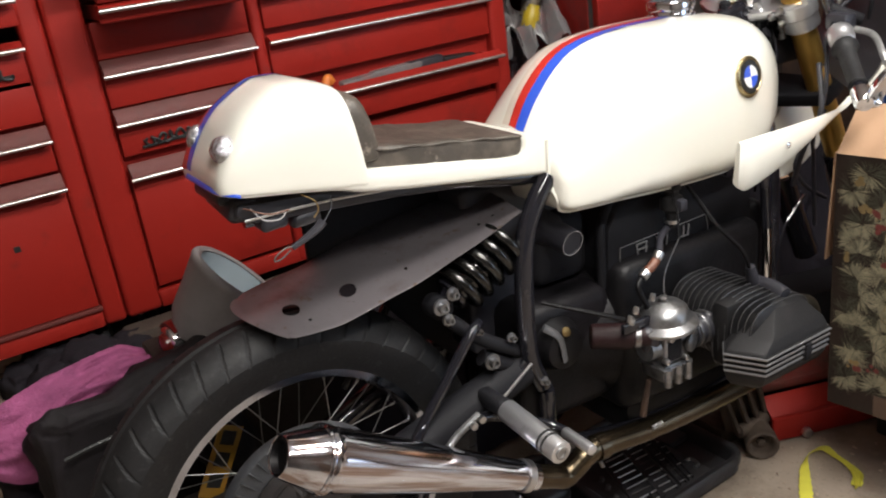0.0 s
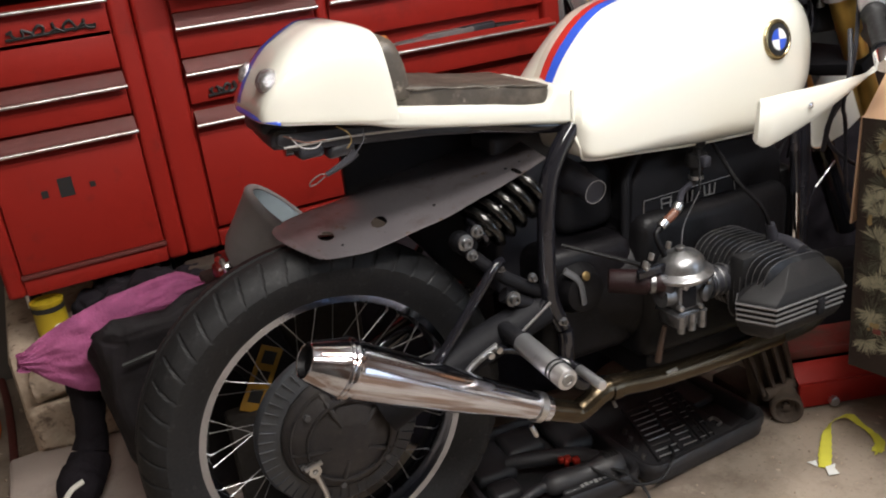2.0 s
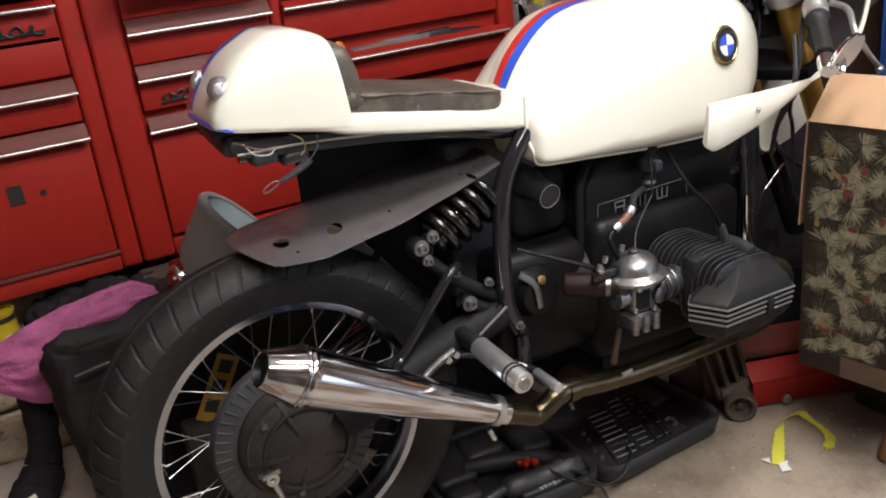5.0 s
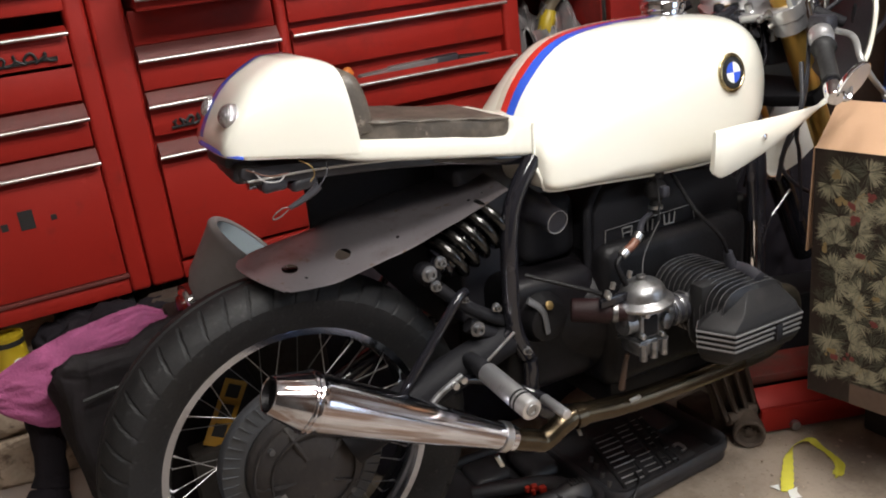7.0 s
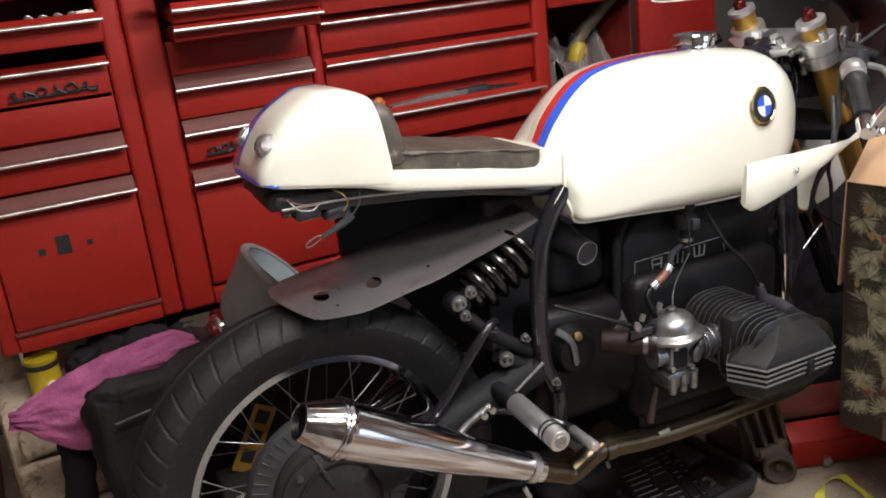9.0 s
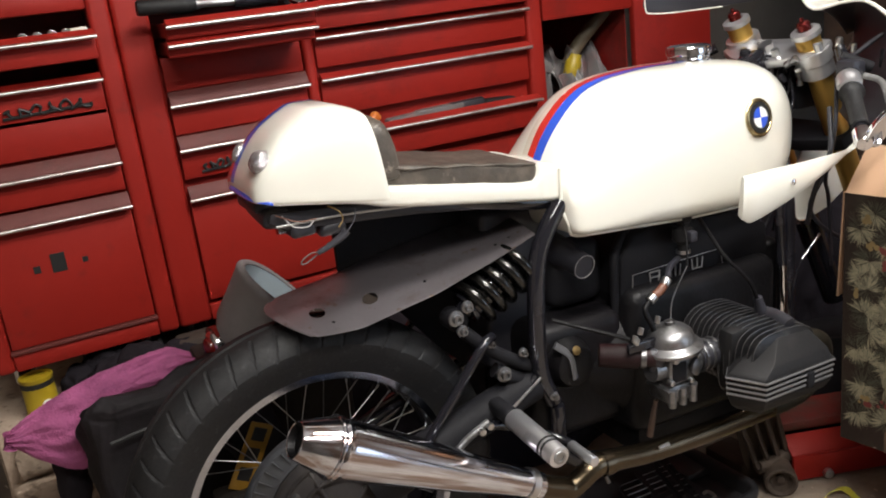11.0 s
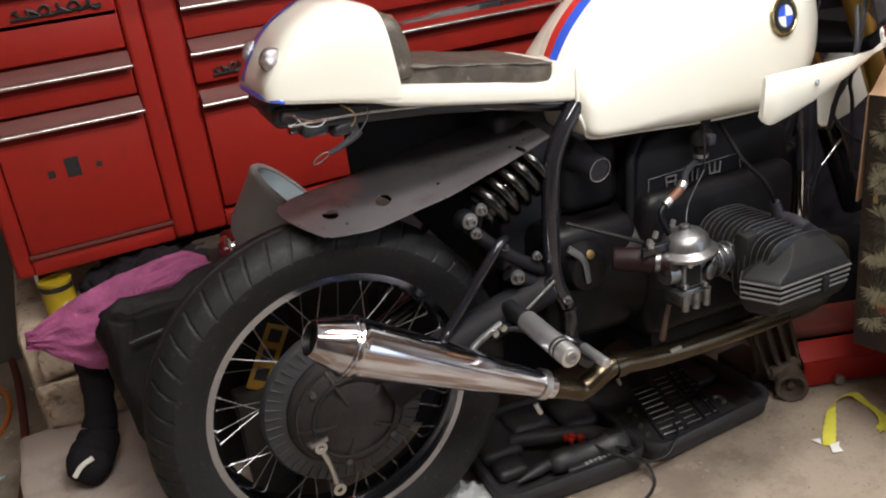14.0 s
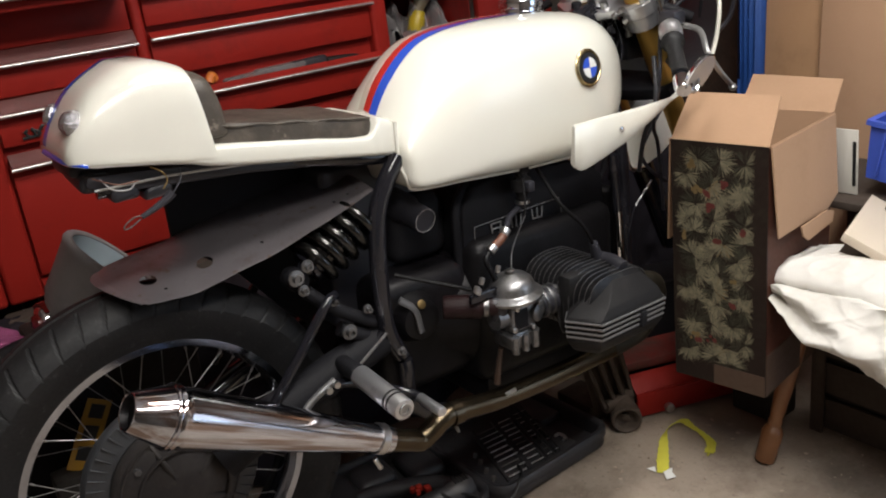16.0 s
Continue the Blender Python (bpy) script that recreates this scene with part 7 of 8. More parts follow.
def strap():
    P = [(0.972, -0.272, 0.003), (1.0, -0.248, 0.006), (1.035, -0.220, 0.010), (1.075, -0.190, 0.014), (1.115, -0.172, 0.012), (1.15, -0.183, 0.016), (1.152, -0.213, 0.010), (1.144, -0.250, 0.008), (1.125, -0.283, 0.005), (1.10, -0.296, 0.004)]
    S = spline(P, 7)
    bm = fresh()
    loops = []
    for i, p in enumerate(S):
        t = (S[min(i + 1, len(S) - 1)] - S[max(0, i - 1)]).normalized()
        side = t.cross(Vector((0, 0, 1))).normalized()
        tw = 1.0 * math.sin((i - 18) * 0.19) if 18 < i < 50 else 0.0
        s = (side * math.cos(tw) + Vector((0, 0, 1)) * math.sin(tw)) * lerp_rows(((0, 0.012), (8, 0.0135), (18, 0.010), (26, 0.004), (30, 0.008), (36, 0.009), (44, 0.0045), (52, 0.007), (60, 0.0115), (63, 0.010)), i)[0] * (1 + 0.08 * math.sin(i * 1.9))
        up = s.cross(t).normalized() * 0.0006
        loops.append([p + s + up, p - s + up, p - s - up, p + s - up])
    rings(bm, loops)
    t = thing("strap", "twisted yellow woven strap lying on the floor", "strap")
    part("webbing", bm, TAPE, t, sharp=60)
    for dy in (0.0, 0.008, 0.016):
        bm = tube(fresh(), [(1.15, -0.25 - dy * 0.3, 0.006), (1.13, -0.275 - dy, 0.008), (1.105 - dy, -0.292 - dy * 0.6, 0.005)], 0.0035, 6, flat=0.4)
        part("strand", bm, TAPE, t)
    bm = fresh()
    slab(bm, [(0, 0), (0.02, -0.012), (0.03, 0.004), (0.045, 0.012), (0.02, 0.02)], 0.001, pose(0.957, -0.295, 0.004, 0, 0, 10))
    slab(bm, [(0, 0), (0.022, -0.004), (0.018, 0.016)], 0.001, pose(0.962, -0.262, 0.004, 0, 0, 60))
    part("torn_end", bm, WHITE, t, "frayed white end")


def rag():
    def fn(u, v):
        n = noise.noise(Vector((u * 5, v * 5, 1.3)))
        n2 = noise.noise(Vector((u * 12, v * 11, 4.3)))
        r = abs(noise.noise(Vector((u * 8, v * 7, 8.8))))
        e = max(0.0, 1 - (abs(u - 0.5) * 2) ** 3) * max(0.0, 1 - (abs(v - 0.5) * 2) ** 3)
        return (0.10 + 0.20 * u + 0.025 * n2, 0.05 - 0.11 * v - 0.02 * u + 0.022 * n, 0.006 + e * max(0.0, 0.026 + 0.02 * n + 0.045 * r + 0.010 * n2))
    solid("rag", cloth_sheet(fresh(), 80, 60, fn, 0.003), RAG, "crumpled pale grey rag on the floor by the wheel", "rag", sharp=80)


tool_case()
power_drill()
power_cable()
rusty_stand()
red_jack()
strap()
rag()


def grit():
    random.seed(31)
    bm = fresh()
    for k in range(300):
        x, y = random.uniform(0.3, 1.5), random.uniform(-0.75, 0.05)
        r = random.choice((0.001, 0.0015, 0.0015, 0.002, 0.0035))
        m = Matrix.LocRotScale((x, y, 0.002), Euler((random.random() * 6, random.random() * 6, 0)), (r, r * random.uniform(0.5, 1), r * 0.6))
        bmesh.ops.create_icosphere(bm, subdivisions=1, radius=1, matrix=m)
    for k in range(160):
        x, y = random.uniform(-1.0, -0.4), random.uniform(0.2, 1.3)
        r = random.choice((0.003, 0.005, 0.008))
        m = Matrix.LocRotScale((x, y, 0.003), Euler((random.random() * 6, random.random() * 6, 0)), (r, r * random.uniform(0.5, 1), r * 0.6))
        bmesh.ops.create_icosphere(bm, subdivisions=1, radius=1, matrix=m)
    for k in range(70):
        x, y = random.uniform(0.35, 1.5), random.uniform(-0.75, 0.0)
        r = random.uniform(0.003, 0.008)
        m = Matrix.LocRotScale((x, y, 0.0015), Euler((0, 0, random.random() * 6)), (r, r * random.uniform(0.4, 0.9), 0.0012))
        bmesh.ops.create_icosphere(bm, subdivisions=1, radius=1, matrix=m)
    solid("grit", bm, STONE, "scattered grit and crumbs on the concrete", "grit", kind="stuff")


def left_bits():
    bm = tube(fresh(), [(-0.78, 1.38, 0.006), (-0.68, 1.30, 0.006), (-0.64, 1.20, 0.006), (-0.635, 1.08, 0.006), (-0.66, 0.98, 0.006), (-0.72, 0.90, 0.006), (-0.9, 0.8, 0.006)], 0.0065, 8)
    solid("extension_cable", bm, ORANGE, "orange extension cable snaking over the floor", "cable")
    bm = tube(fresh(), [(-0.62, 1.42, 0.013), (-0.606, 1.25, 0.013), (-0.600, 1.09, 0.013), (-0.597, 0.95, 0.013), (-0.597, 0.83, 0.013), (-0.605, 0.66, 0.013), (-0.62, 0.5, 0.013)], 0.011, 10)
    solid("rubber_hose", bm, HOSE_RED, "dull red rubber hose along the foot of the ledge", "hose")
    bm = fresh()
    slab(bm, [(0, 0), (0.04, 0.004), (0.045, 0.016), (0.004, 0.014)], 0.002, pose(-0.69, 0.735, 0.006, 0, 0, 5))
    solid("plastic_scrap", bm, GREYBLUE, "scrap of pale green plastic on the floor", "scrap")


grit()
left_bits()


# ---- box, chair and the pile beyond the front of the motorcycle ----
def gift_box():
    M = pose(1.052, -0.47, 0.238, 0, 0, 9)   # own frame: x away from the camera along the side, y along the front, z up
    W, D, H, T = 0.198, 0.29, 0.514, 0.004
    t = thing("cardboard_box", "open cardboard box printed with dark festive foliage, flaps up", "box", M)
    part("front_wall", box(fresh(), (0, 0, 0), (T, W, H)), PRINT_DARK, t, "dark festive foliage print")
    part("side_wall", box(fresh(), (T, 0, 0), (D, T * 0.5, H - 0.006)), PRINT_SIDE, t, "red-brown printed side")
    part("side_lining", box(fresh(), (T, T * 0.55, 0), (D, T, H - 0.002)), CARD, t)
    part("side_wall", box(fresh(), (T, W - T, 0), (D, W, H)), CARD, t)
    part("back_wall", box(fresh(), (D - T, T, 0), (D, W - T, H)), CARD, t)
    part("base", box(fresh(), (T, T, 0), (D - T, W - T, T)), CARD_DARK, t)
    part("lower_band", box(fresh(), (-0.001, 0.0, 0.0), (0.0, W * 0.55, 0.045)), BAND, t, "plain brown lower band")
    part("side_band", box(fresh(), (T, -0.0015, 0.0), (D, 0.0, 0.09)), BAND, t)
    bm = fresh()
    slab(bm, [(0.083, -0.174), (0.2, -0.176), (0.232, -0.186), (0.224, -0.207), (0.112, -0.210), (0.09, -0.196)], 0.003, Matrix.Translation((0, -0.016, H)) @ Matrix(((1, 0, 0, 0), (0, 0.06, -1, 0), (0, 1, 0.06, 0), (0, 0, 0, 1))))
    part("torn_tab", bm, CARD, t, "torn cardboard tab below the side flap")
    bm = fresh()
    slab(bm, [(0, 0), (0.198, 0), (0.194, 0.098), (0.012, 0.098)], 0.003, Matrix.Translation((0.002, W, H)) @ Matrix(((0, 0.55, 0.835, 0), (-1, 0, 0, 0), (0, 0.835, -0.55, 0), (0, 0, 0, 1))))
    part("flap", bm, CARD, t, "plain brown front flap")
    bm = fresh()
    slab(bm, [(0, 0), (0.198, 0), (0.2, 0.07), (0.01, 0.075)], 0.003, Matrix.Translation((D - 0.003, W, H)) @ Matrix(((0, 0.5, 0.86, 0), (-1, 0, 0, 0), (0, 0.86, -0.5, 0), (0, 0, 0, 1))))
    part("flap", bm, CARD, t)
    bm = fresh()
    slab(bm, [(0, 0), (0.28, 0), (0.283, -0.165), (0.23, -0.184), (0.012, -0.176)], 0.003, Matrix.Translation((0, -0.004, H)) @ Matrix(((1, 0, 0, 0), (0, 0.06, -1, 0), (0, 1, 0.06, 0), (0, 0, 0, 1))))
    part("flap", bm, CARD, t, "plain brown side flap folded down")
    bm = fresh()
    slab(bm, [(0, 0), (0.275, 0), (0.26, -0.2), (0.02, -0.22)], 0.003, Matrix.Translation((0.004, W + 0.002, H)) @ Matrix(((1, 0, 0, 0), (0, -0.1, 1, 0), (0, 1, 0.1, 0), (0, 0, 0, 1))))
    part("flap", bm, CARD, t)
    rnd = random.Random(5)
    FACE = Matrix(((0, 0, -1, -0.0004), (-1, 0, 0, W), (0, 1, 0, 0), (0, 0, 0, 1)))
    def frond(bm, u, v, a, ln, wd, z):
        """One scalloped leaf of a frond, lying in the face."""
        d, e = (math.cos(a), math.sin(a)), (-math.sin(a), math.cos(a))
        q = [(0.12, -0.1), (0.4, -0.55), (0.55, -0.42), (0.7, -0.9), (0.82, -0.6), (0.93, -0.55), (0.95, -0.2), (1.0, 0.0), (0.94, 0.25), (0.93, 0.6), (0.8, 0.55), (0.68, 0.95), (0.54, 0.45), (0.38, 0.55), (0.12, 0.1)]
        q = [(u + d[0] * p * ln + e[0] * o * wd, v + d[1] * p * ln + e[1] * o * wd) for p, o in q]
        if all(0.002 < p < W - 0.022 and 0.03 < o < H - 0.002 for p, o in q):
            bm.faces.new([bm.verts.new((p, o, z)) for p, o in q])

    def needles(bm, u, v, mid, sweep, n, r0, z0):
        for i in range(n):
            a = mid + sweep * rnd.uniform(-1, 1)
            ln = r0 * rnd.uniform(0.5, 1.0)
            st, w = ln * rnd.uniform(0.05, 0.5), rnd.uniform(0.0003, 0.0008)
            d, e = (math.cos(a), math.sin(a)), (-math.sin(a), math.cos(a))
            q = [(st, -w * 0.4), (0.7 * ln, -w), (ln, 0.0), (0.7 * ln, w), (st, w * 0.4)]
            q = [(u + d[0] * p + e[0] * o, v + d[1] * p + e[1] * o) for p, o in q]
            if all(0.002 < p < W - 0.022 and 0.03 < o < H - 0.002 for p, o in q):
                bm.faces.new([bm.verts.new((p, o, z0 + rnd.uniform(0, 0.0003))) for p, o in q])
    for k in range(36):
        row, col = divmod(k, 3)
        u, v = 0.03 + 0.055 * col + rnd.uniform(-0.014, 0.014) + 0.02 * (row % 2), 0.062 + 0.0375 * row + rnd.uniform(-0.012, 0.012)
        u, v = min(max(u, 0.022), 0.155), min(v, H - 0.02)
        mid = rnd.uniform(0, 2 * math.pi)
        bm = fresh()
        needles(bm, u, v, mid, 3.1, 90, 0.042, 0.0002)
        bm.transform(FACE)
        part("printed_sprig", bm, LEAF, t)
        bm = fresh()
        for i in range(9):
            frond(bm, u, v, mid + (i - 4) * 0.3 + rnd.uniform(-0.1, 0.1), rnd.uniform(0.018, 0.034), rnd.uniform(0.002, 0.0042), 0.0006 + 0.00003 * i)
        bm.transform(FACE)
        tagged(part("printed_foliage", bm, LEAF_GOLD if k % 9 == 4 else LEAF_MID, t), kind="stuff")
        bm = fresh()
        needles(bm, u, v, mid, 1.7, 85, 0.041, 0.0010)
        bm.transform(FACE)
        part("printed_sprig", bm, LEAF_PALE, t)
    for k in range(13):
        u, v = rnd.uniform(0.03, 0.15), rnd.uniform(0.06, H - 0.03)
        for i in range(4):
            bm = fresh()
            bmesh.ops.create_circle(bm, cap_ends=True, segments=9, radius=rnd.uniform(0.003, 0.0065), matrix=Matrix.Translation((u + rnd.uniform(-0.009, 0.009), v + rnd.uniform(-0.008, 0.008), 0.0015)))
            bm.transform(FACE)
            part("printed_berry", bm, BERRY if k % 3 else LEAF_GOLD, t)


def block_under():
    # Added support, meant to vanish in the shadow below the box.
    bm = box(fresh(), (1.29, -0.36, 0.0), (1.38, -0.24, 0.235), 0.008)
    solid("wooden_crate", bm, DARKWOOD, "added support under the cardboard box, near-black for the shade", "crate", pose(0.01, 0.03, 0))


def chair():
    t = thing("chair", "brown turned-wood chair, its seat hidden under white cloth", "chair")
    foot, head = Vector((1.162, -0.398, 0.0)), Vector((1.245, -0.445, 0.40))
    d = head - foot
    L = d.length
    prof = [(0.014, 0.0), (0.021, 0.004), (0.022, 0.03), (0.023, 0.075), (0.019, 0.085), (0.013, 0.092), (0.016, 0.1), (0.0135, 0.108), (0.0155, 0.13), (0.019, 0.2), (0.0205, 0.27), (0.018, 0.33), (0.014, L)]
    part("leg", lathe(fresh(), prof, foot, d, 24), WOOD, t)
    for fx, fy, hx, hy in ((1.60, -0.36, 1.55, -0.43), (1.2, -0.86, 1.26, -0.80), (1.62, -0.86, 1.56, -0.8)):
        f, g = Vector((fx, fy, 0)), Vector((hx, hy, 0.40))
        part("leg", lathe(fresh(), prof, f, g - f, 20), WOOD, t)
    crate = thing("storage_crate", "dark wooden slatted crate pushed under the chair", "crate")
    part("body", box(fresh(), (1.362, -0.83, 0.004), (1.57, -0.41, 0.36), 0.004), DARKWOOD, crate)
    for k in range(4):
        part("slat", box(fresh(), (1.35, -0.84, 0.01 + 0.092 * k), (1.361, -0.40, 0.088 + 0.092 * k), 0.003), PLANK, crate)
    for y in (-0.835, -0.425):
        part("post", box(fresh(), (1.338, y, 0.0), (1.349, y + 0.03, 0.37), 0.002), PLANK, crate)
    part("seat", box(fresh(), (1.17, -0.86, 0.40), (1.60, -0.445, 0.462), 0.012), WOOD, t)


def white_cloth():
    def crumple(u, v):
        """Sharp creases running through the cloth."""
        return sum(w * (1 - abs(noise.noise(Vector((u * f + 0.5 * f * v, v * f * 0.7 - 0.3 * f * u, k * 3.7))))) ** 7 for k, (f, w) in enumerate(((4.0, 1.0), (7.0, 0.7), (13.0, 0.35))))

    def ridge(a):
        """A fold profile with a narrow crest and a wide valley."""
        return (0.5 + 0.5 * math.sin(a)) ** 2.2

    def fn(u, v):
        # u from the near corner outwards, v from the back to the hanging front edge
        y = -0.358 - 0.52 * u
        n = noise.noise(Vector((u * 2.2, v * 2.2, 7.1)))
        n2 = noise.noise(Vector((u * 7.0, v * 8.0, 2.1)))
        f1, f2 = ridge(u * 10 + 13 * v + 2.5 * n), ridge(u * 7 - 17 * v + 2.5 * n + 1.0)
        f2 += 0.3 * crumple(u, v)
        if v < 0.55:
            s = v / 0.55
            x = 1.56 - 0.38 * s
            z = 0.437 - 0.05 * (1 - s) + 0.02 * n + 0.012 * f1 + 0.016 * f2 + 0.003 * n2
            y += 0.03 * math.sin(s * 5)
        else:
            s = (v - 0.55) / 0.45
            x = 1.18 - 0.035 * math.sin(s * 2.2) - 0.034 * f1 * s - 0.020 * f2
            z = 0.437 + 0.02 * n * (1 - s) - s * (0.045 * min(1.0, u / 0.14) + 0.045 * min(1.0, max(0.0, (u - 0.12) / 0.08)) + 0.03 * min(1.0, max(0.0, (u - 0.2) / 0.25))) + (0.012 * f1 + 0.016 * f2) * (1 - s)
        edge = max(0.0, 1 - u / 0.1)
        z -= 0.02 * edge ** 2
        x += 0.02 * edge
        return (x - 0.075, y - 0.095 + 0.004 * n2, z + 0.036)

    def upper(u, v):
        # smooth folded layer whose front rolls under; its near end stays an open pocket
        n = noise.noise(Vector((u * 2.0 + 4, v * 1.6, 1.7)))
        n2 = noise.noise(Vector((u * 8.0, v * 6.0, 5.5)))
        f = ridge(u * 5 + 9 * v + 1.6 * n)
        y = -0.362 - 0.50 * u
        front = 1.185 + 0.10 * u + 0.015 * n
        top = 0.468 - 0.03 * u + 0.008 * n
        if v < 0.7:
            s = v / 0.7
            x, z = 1.50 + (front - 1.50) * s, 0.395 + (top - 0.395) * math.sin(min(1.0, 1.15 * s) * math.pi / 2) + 0.016 * f * s * (1 - s) * 4 + 0.005 * crumple(u + 0.3, v)
        else:
            a = (v - 0.7) / 0.3 * math.pi * 1.1
            x, z = front - 0.034 * math.sin(a), top - 0.021 * (1 - math.cos(a)) + 0.005 * crumple(u + 0.3, v)
        edge = max(0.0, 1 - u / 0.12)
        return (x - 0.075 + 0.012 * edge ** 2, y - 0.070 + 0.003 * n2, z + 0.036 - 0.012 * edge ** 2)
    bm = cloth_sheet(fresh(), 170, 130, fn, 0.003)
    t = thing("dust_sheet", "crumpled white cotton sheet folded over the chair", "sheet")
    part("lower_layer", bm, CLOTH, t, sharp=80)
    part("upper_layer", cloth_sheet(fresh(), 150, 110, upper, 0.004), CLOTH, t, sharp=80)


def blue_crate():
    t = thing("plastic_bin", "small blue plastic parts bin on the pile", "bin", pose(1.455, -0.622, 0.555, 10, 0, 4))
    bm = fresh()
    rings(bm, [[(0.01, 0.01, 0), (0.15, 0.01, 0), (0.15, 0.19, 0), (0.01, 0.19, 0)], [(0, 0, 0.115), (0.16, 0, 0.115), (0.16, 0.2, 0.115), (0, 0.2, 0.115)], [(-0.008, -0.008, 0.117), (0.168, -0.008, 0.117), (0.168, 0.208, 0.117), (-0.008, 0.208, 0.117)], [(-0.008, -0.008, 0.128), (0.168, -0.008, 0.128), (0.168, 0.208, 0.128), (-0.008, 0.208, 0.128)], [(0.004, 0.004, 0.128), (0.156, 0.004, 0.128), (0.156, 0.196, 0.128), (0.004, 0.196, 0.128)], [(0.014, 0.014, 0.006), (0.146, 0.014, 0.006), (0.146, 0.186, 0.006), (0.014, 0.186, 0.006)]])
    part("shell", bm, BLUEBOX, t, sharp=25)
    for k in range(5):
        part("rib", box(fresh(), (-0.004, 0.02 + 0.036 * k, 0.012), (0.006, 0.026 + 0.036 * k, 0.112), 0.002), BLUEBOX, t)


def pile():
    t = thing("papers", "loose magazines standing on edge beside the bin", "magazines", pose(1.452, -0.418, 0.545, 0, -4, 4))
    for k in range(4):
        part("magazine", box(fresh(), (0.006 * k, 0.004 * k, 0.0), (0.006 * k + 0.004, 0.048 + 0.002 * k, 0.145 - 0.006 * k), 0.0008), PAPER if k != 2 else PRINT_DARK, t)
    part("cover_bar", box(fresh(), (-0.002, 0.003, 0.02), (0.0, 0.010, 0.12)), INK, t, "dark bar of unreadable print")
    bm = box(fresh(), (1.40, -0.80, 0.525), (1.72, -0.26, 0.543), 0.003)
    solid("shelf_board", bm, PLANK, "dark wooden shelf board carrying the bin", "board", pose(0, 0, 0.0))
    bm = box(fresh(), (1.66, -0.80, 0.0), (1.72, -0.28, 0.524), 0.004)
    solid("partition", bm, PLANK, "dark wooden partition holding up the shelf", "partition")
    ex = Vector((0.952, 0.306, 0.0))
    ey = Vector((-0.27, 0.84, 0.47)).normalized()
    ez = ex.cross(ey)
    # The second, dark one is added to fill the shadow below the cream book.
    for name, off, lo, hi, m, label in (("book", 0.0, (0, -0.15, -0.018), (0.245, 0.0, 0.0), BOOKCOVER, "cream covered book lying askew on the sheet"), ("book", -0.019, (0.02, -0.15, -0.036), (0.24, -0.012, 0.0), PLANK, "dark block added for the shadow under the cream book")):
        o = Vector((1.198, -0.537, 0.56)) + ez * off
        solid(name, box(fresh(), lo, hi, 0.0015), m, label, "book", Matrix(((ex.x, ey.x, ez.x, o.x), (ex.y, ey.y, ez.y, o.y), (ex.z, ey.z, ez.z, o.z), (0, 0, 0, 1))))
    for (x, y0, y1, z1, yaw, m) in ((1.78, -0.125, 0.05, 1.35, 2, CARD_DARK), (1.74, -0.34, -0.12, 1.30, -3, CARD)):
        bm = box(fresh(), (0, 0, 0), (0.008, y1 - y0, z1), 0.001)
        solid("cardboard_sheet", bm, m, "tall sheet of brown cardboard leaning upright", "cardboard", pose(x, y0, 0, 0, 2, yaw), "cardboard sheets")
    bm = fresh()
    loops = []
    for k in range(18):
        y = 0.05 + 0.075 * k / 17
        loops.append([(1.80 + 0.025 * math.sin(k * 1.5), y, 0.0), (1.80 + 0.025 * math.sin(k * 1.5 + 0.4), y, 0.7), (1.80 + 0.02 * math.sin(k * 1.5 + 0.8), y, 1.4)])
    rings(bm, loops, closed=False, cap=False)
    ob = solid("tarpaulin", bm, BLUEDARK, "folded dark blue tarpaulin hanging behind the boxes", "tarpaulin")
    ob.modifiers.new("thickness", "SOLIDIFY").thickness = 0.004
    bm = box(fresh(), (2.0, -0.9, 0), (2.4, 0.6, 1.6), 0.02)
    solid("cupboard", bm, RUST, "dark brown cupboard in the shadows", "cupboard")


gift_box()
block_under()
chair()
white_cloth()
blue_crate()
pile()


# ---- in and on the tool chests ----
def torque_wrench():
    t = thing("torque_wrench", "long ratchet wrench with a black grip lying in the open drawer", "wrench")
    a, b = Vector((-0.039, 0.58, 1.238)), Vector((0.290, 0.58, 1.224))
    d = (b - a).normalized()
    part("grip", lathe(fresh(), [(0.0, 0), (0.014, 0.001), (0.017, 0.006), (0.016, 0.05), (0.017, 0.105), (0.014, 0.118), (0.011, 0.122)], a, d, 20), RUBBER, t, "black grip")
    part("shaft", lathe(fresh(), [(0.0, 0.12), (0.011, 0.12), (0.011, 0.128), (0.0082, 0.132), (0.0082, 0.205), (0.0, 0.206)], a, d, 20), STEEL, t)
    part("sleeve", lathe(fresh(), [(0.0, 0.204), (0.012, 0.204), (0.0125, 0.21), (0.0125, 0.262), (0.010, 0.268), (0.010, 0.30), (0.0, 0.302)], a, d, 20), BLACK_PAINT, t, "dark sleeve behind the head")
    e = Vector((0.1, -0.75, 0.65))
    h = part("head", lathe(fresh(), [(0.026, -0.009), (0.0275, -0.004), (0.0275, 0.006), (0.025, 0.011), (0.016, 0.011), (0.0145, 0.006), (0.0145, -0.009)], b + d * 0.012, e, 36, loop=True), CHROME, t, "chrome ratchet ring head")
    part("ratchet_core", lathe(fresh(), [(0.0, -0.008), (0.0140, -0.008), (0.0140, 0.002), (0.006, 0.003), (0.0, 0.003)], b + d * 0.012, e, 24), BLACK_PAINT, h)
    bm = box(fresh(), (0.03, 0.56, 1.182), (0.28, 0.65, 1.205), 0.006)
    rough_up(bm, 0.004, 0.03, 6)
    solid("spanner_roll", bm, RUBBER, "dark tool roll in the open drawer", "tool roll")


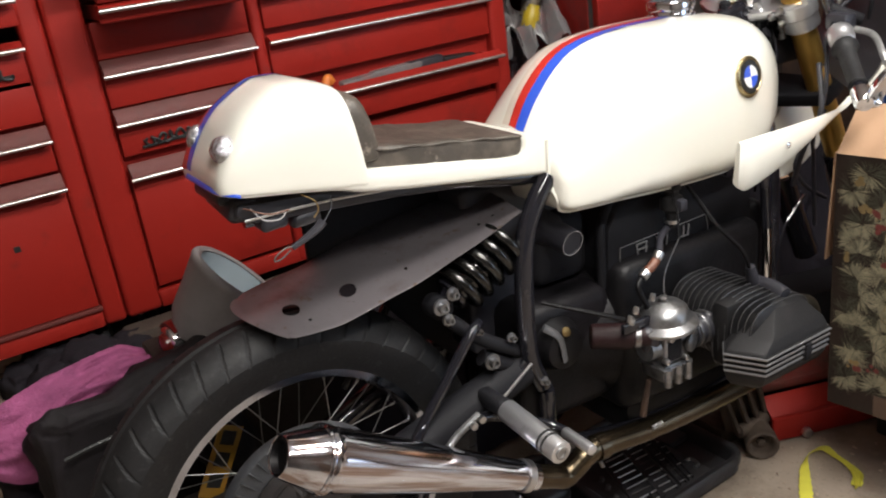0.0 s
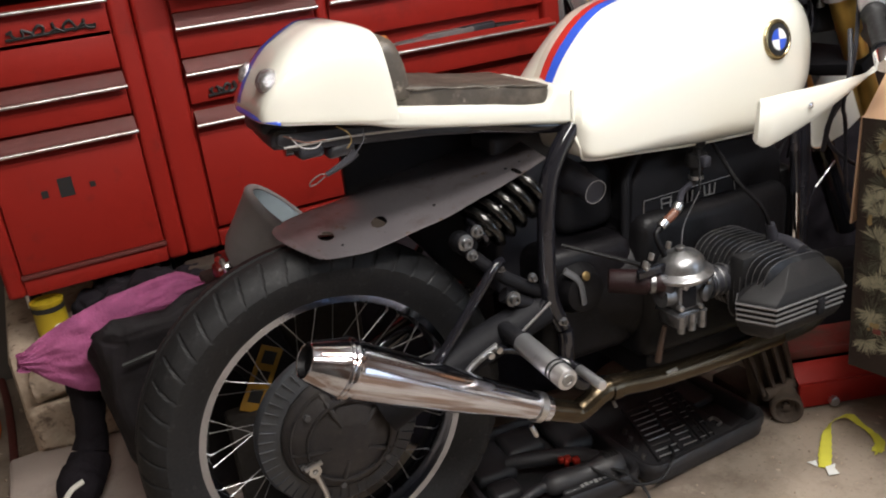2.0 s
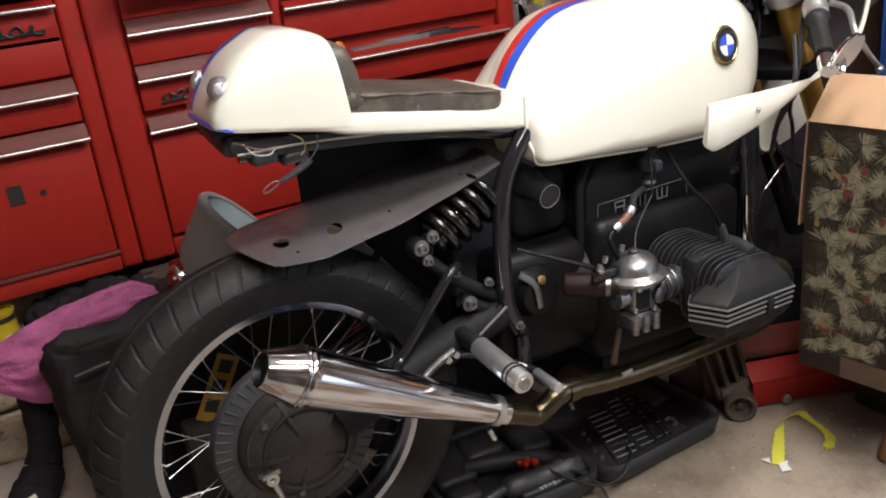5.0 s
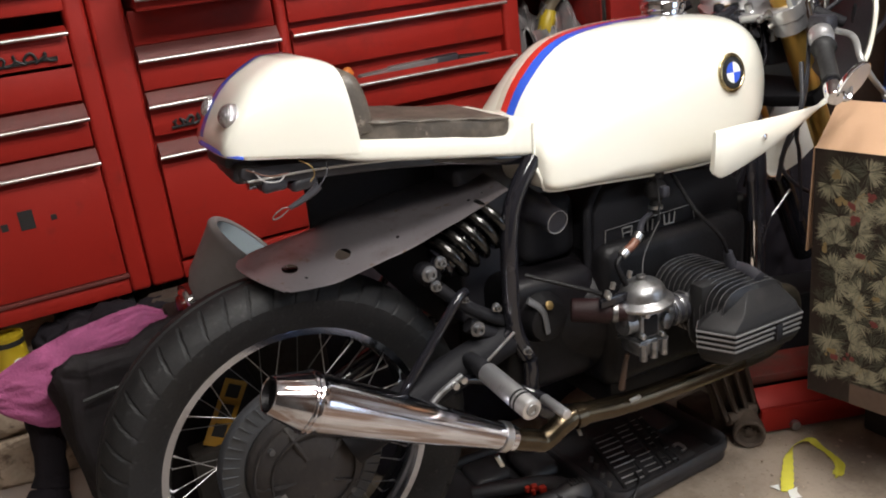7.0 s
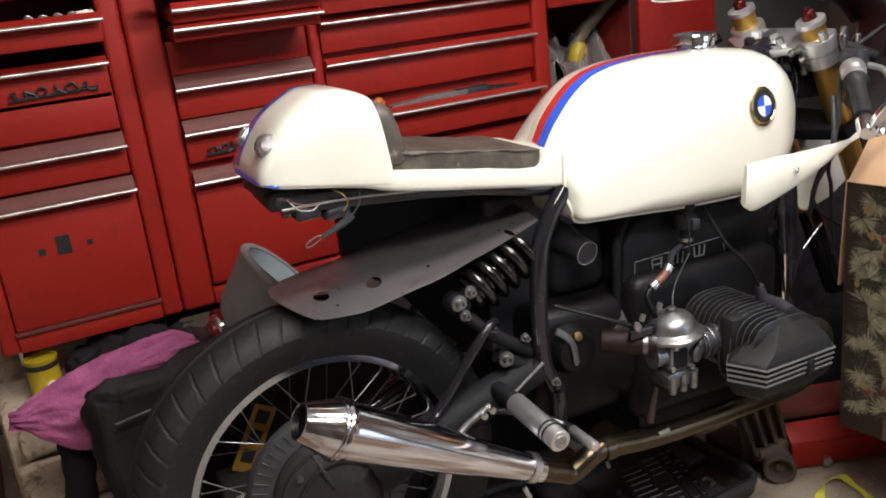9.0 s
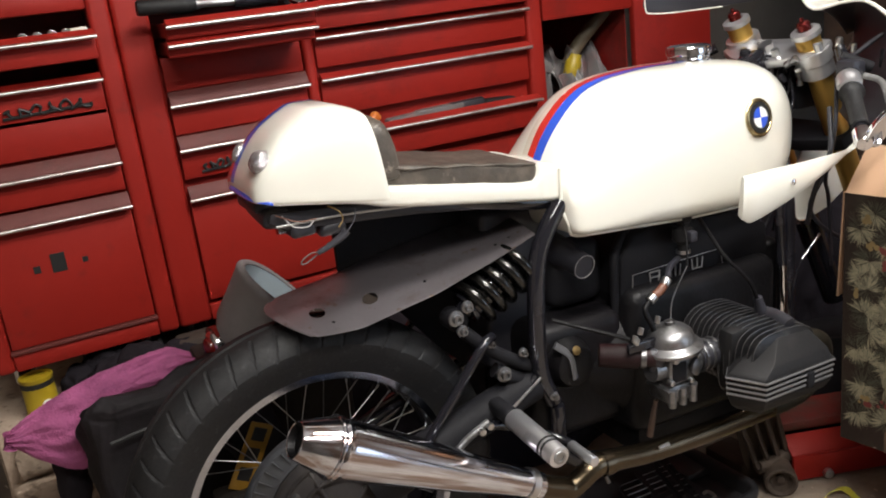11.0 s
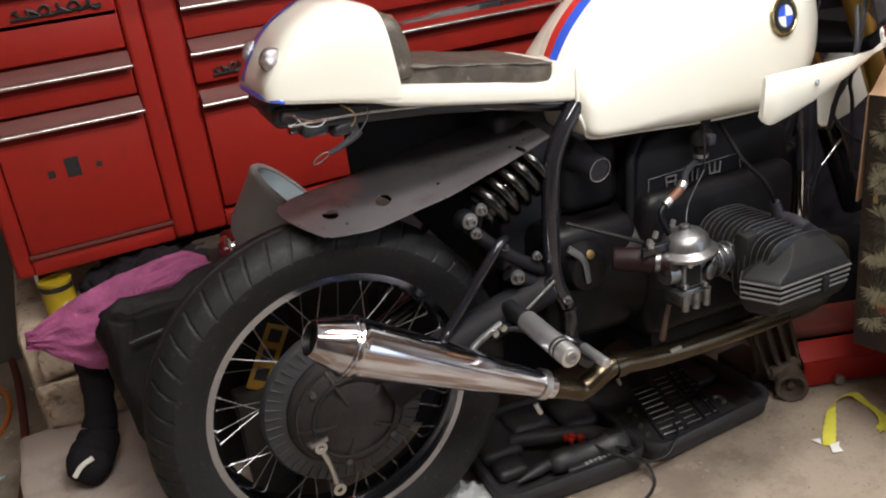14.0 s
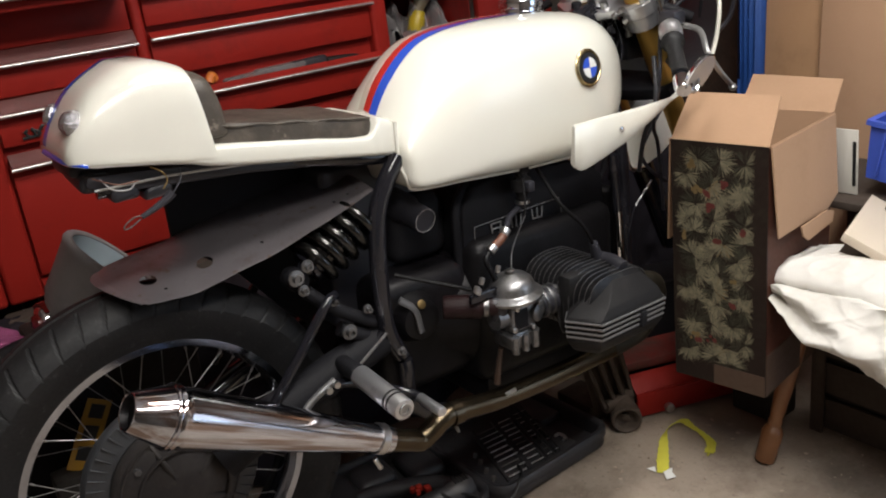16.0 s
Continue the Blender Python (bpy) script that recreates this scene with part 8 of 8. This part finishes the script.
def drawer_contents():
    random.seed(17)
    for k in range(5):
        x = -0.26 + 0.028 * k
        t = thing("socket", "chrome socket lying in the open drawer", "socket", pose(x, 0.63 + 0.01 * (k % 2), 1.205, 0, 0, 0), "sockets in the drawer")
        part("body", cyl(fresh(), (0, 0, 0), (0.0, 0.03, 0.004), 0.011, 0.009, 18, 0.001), CHROME, t)
    bm = box(fresh(), (-0.17, 0.62, 1.175), (-0.135, 0.66, 1.215), 0.004)
    solid("small_box", bm, PAPER, "small pale box in the open drawer", "box")
    bm = tube(fresh(), [(0.475, 0.66, 0.905), (0.485, 0.665, 0.92), (0.495, 0.67, 0.91)], 0.011, 10)
    solid("screwdriver", bm, ORANGE, "screwdriver with an orange handle in the open drawer", "screwdriver")
    for k, (x0, x1, m, z) in enumerate(((0.52, 0.66, JUNK, 0.895), (0.60, 0.74, JUNK, 0.90), (0.70, 0.80, BLACK_PLASTIC, 0.905), (0.80, 0.90, RUBBER, 0.895))):
        bm = box(fresh(), (x0, 0.66, z - 0.02), (x1, 0.75, z + 0.012), 0.006)
        rough_up(bm, 0.008, 0.04, k)
        solid("packet", bm, m, "crumpled packet among the tools in the drawer", "packet", group="packets in the drawer")
    bm = box(fresh(), (-0.42, 0.64, 1.292), (-0.125, 0.86, 1.45), 0.03, seg=4)
    rough_up(bm, 0.012, 0.07, 9)
    t = thing("tool_bag", "black fabric tool bag with yellow marks on the chest", "tool bag")
    part("body", bm, BAG, t, sharp=60)
    for k in range(3):
        part("yellow_mark", box(fresh(), (-0.20 + 0.03 * k, 0.628, 1.345 + 0.004 * k), (-0.185 + 0.03 * k, 0.645, 1.355), 0.003), YELLOW, t)


def bay_junk():
    def fn(u, v):
        n = noise.noise(Vector((u * 6, v * 6, 9)))
        n2 = noise.noise(Vector((u * 15, v * 14, 2)))
        return (1.015 + 0.27 * u, 0.74 + 0.30 * v + 0.03 * n2, 0.66 + 0.37 * math.sin(math.pi * min(1, 0.25 + v * 0.8)) * (0.8 + 0.3 * n) + 0.03 * n2)
    solid("plastic_bag", cloth_sheet(fresh(), 50, 50, fn, 0.002), JUNK, "crumpled clear plastic bags stuffed in the bay", "bag", sharp=25)
    t = thing("hose", "olive ribbed hose with a yellow connector", "hose")
    part("pipe", tube(fresh(), [(1.17, 0.80, 0.94), (1.21, 0.79, 1.0), (1.29, 0.74, 1.10), (1.33, 0.66, 1.2), (1.34, 0.645, 1.45)], 0.019, 14), OLIVE, t)
    part("connector", lathe(fresh(), [(0.021, 0), (0.024, 0.006), (0.024, 0.05), (0.02, 0.056), (0.02, 0.07)], (1.165, 0.785, 0.905), (0.3, -0.05, 0.95), 18), YELLOW, t, "yellow plastic connector")
    bm = box(fresh(), (1.04, 0.74, 0.632), (1.26, 0.95, 0.72), 0.02)
    rough_up(bm, 0.012, 0.06, 4)
    solid("cloth_bundle", bm, BAG, "dark bundle of cloth in the bay", "bundle")


torque_wrench()
drawer_contents()
bay_junk()
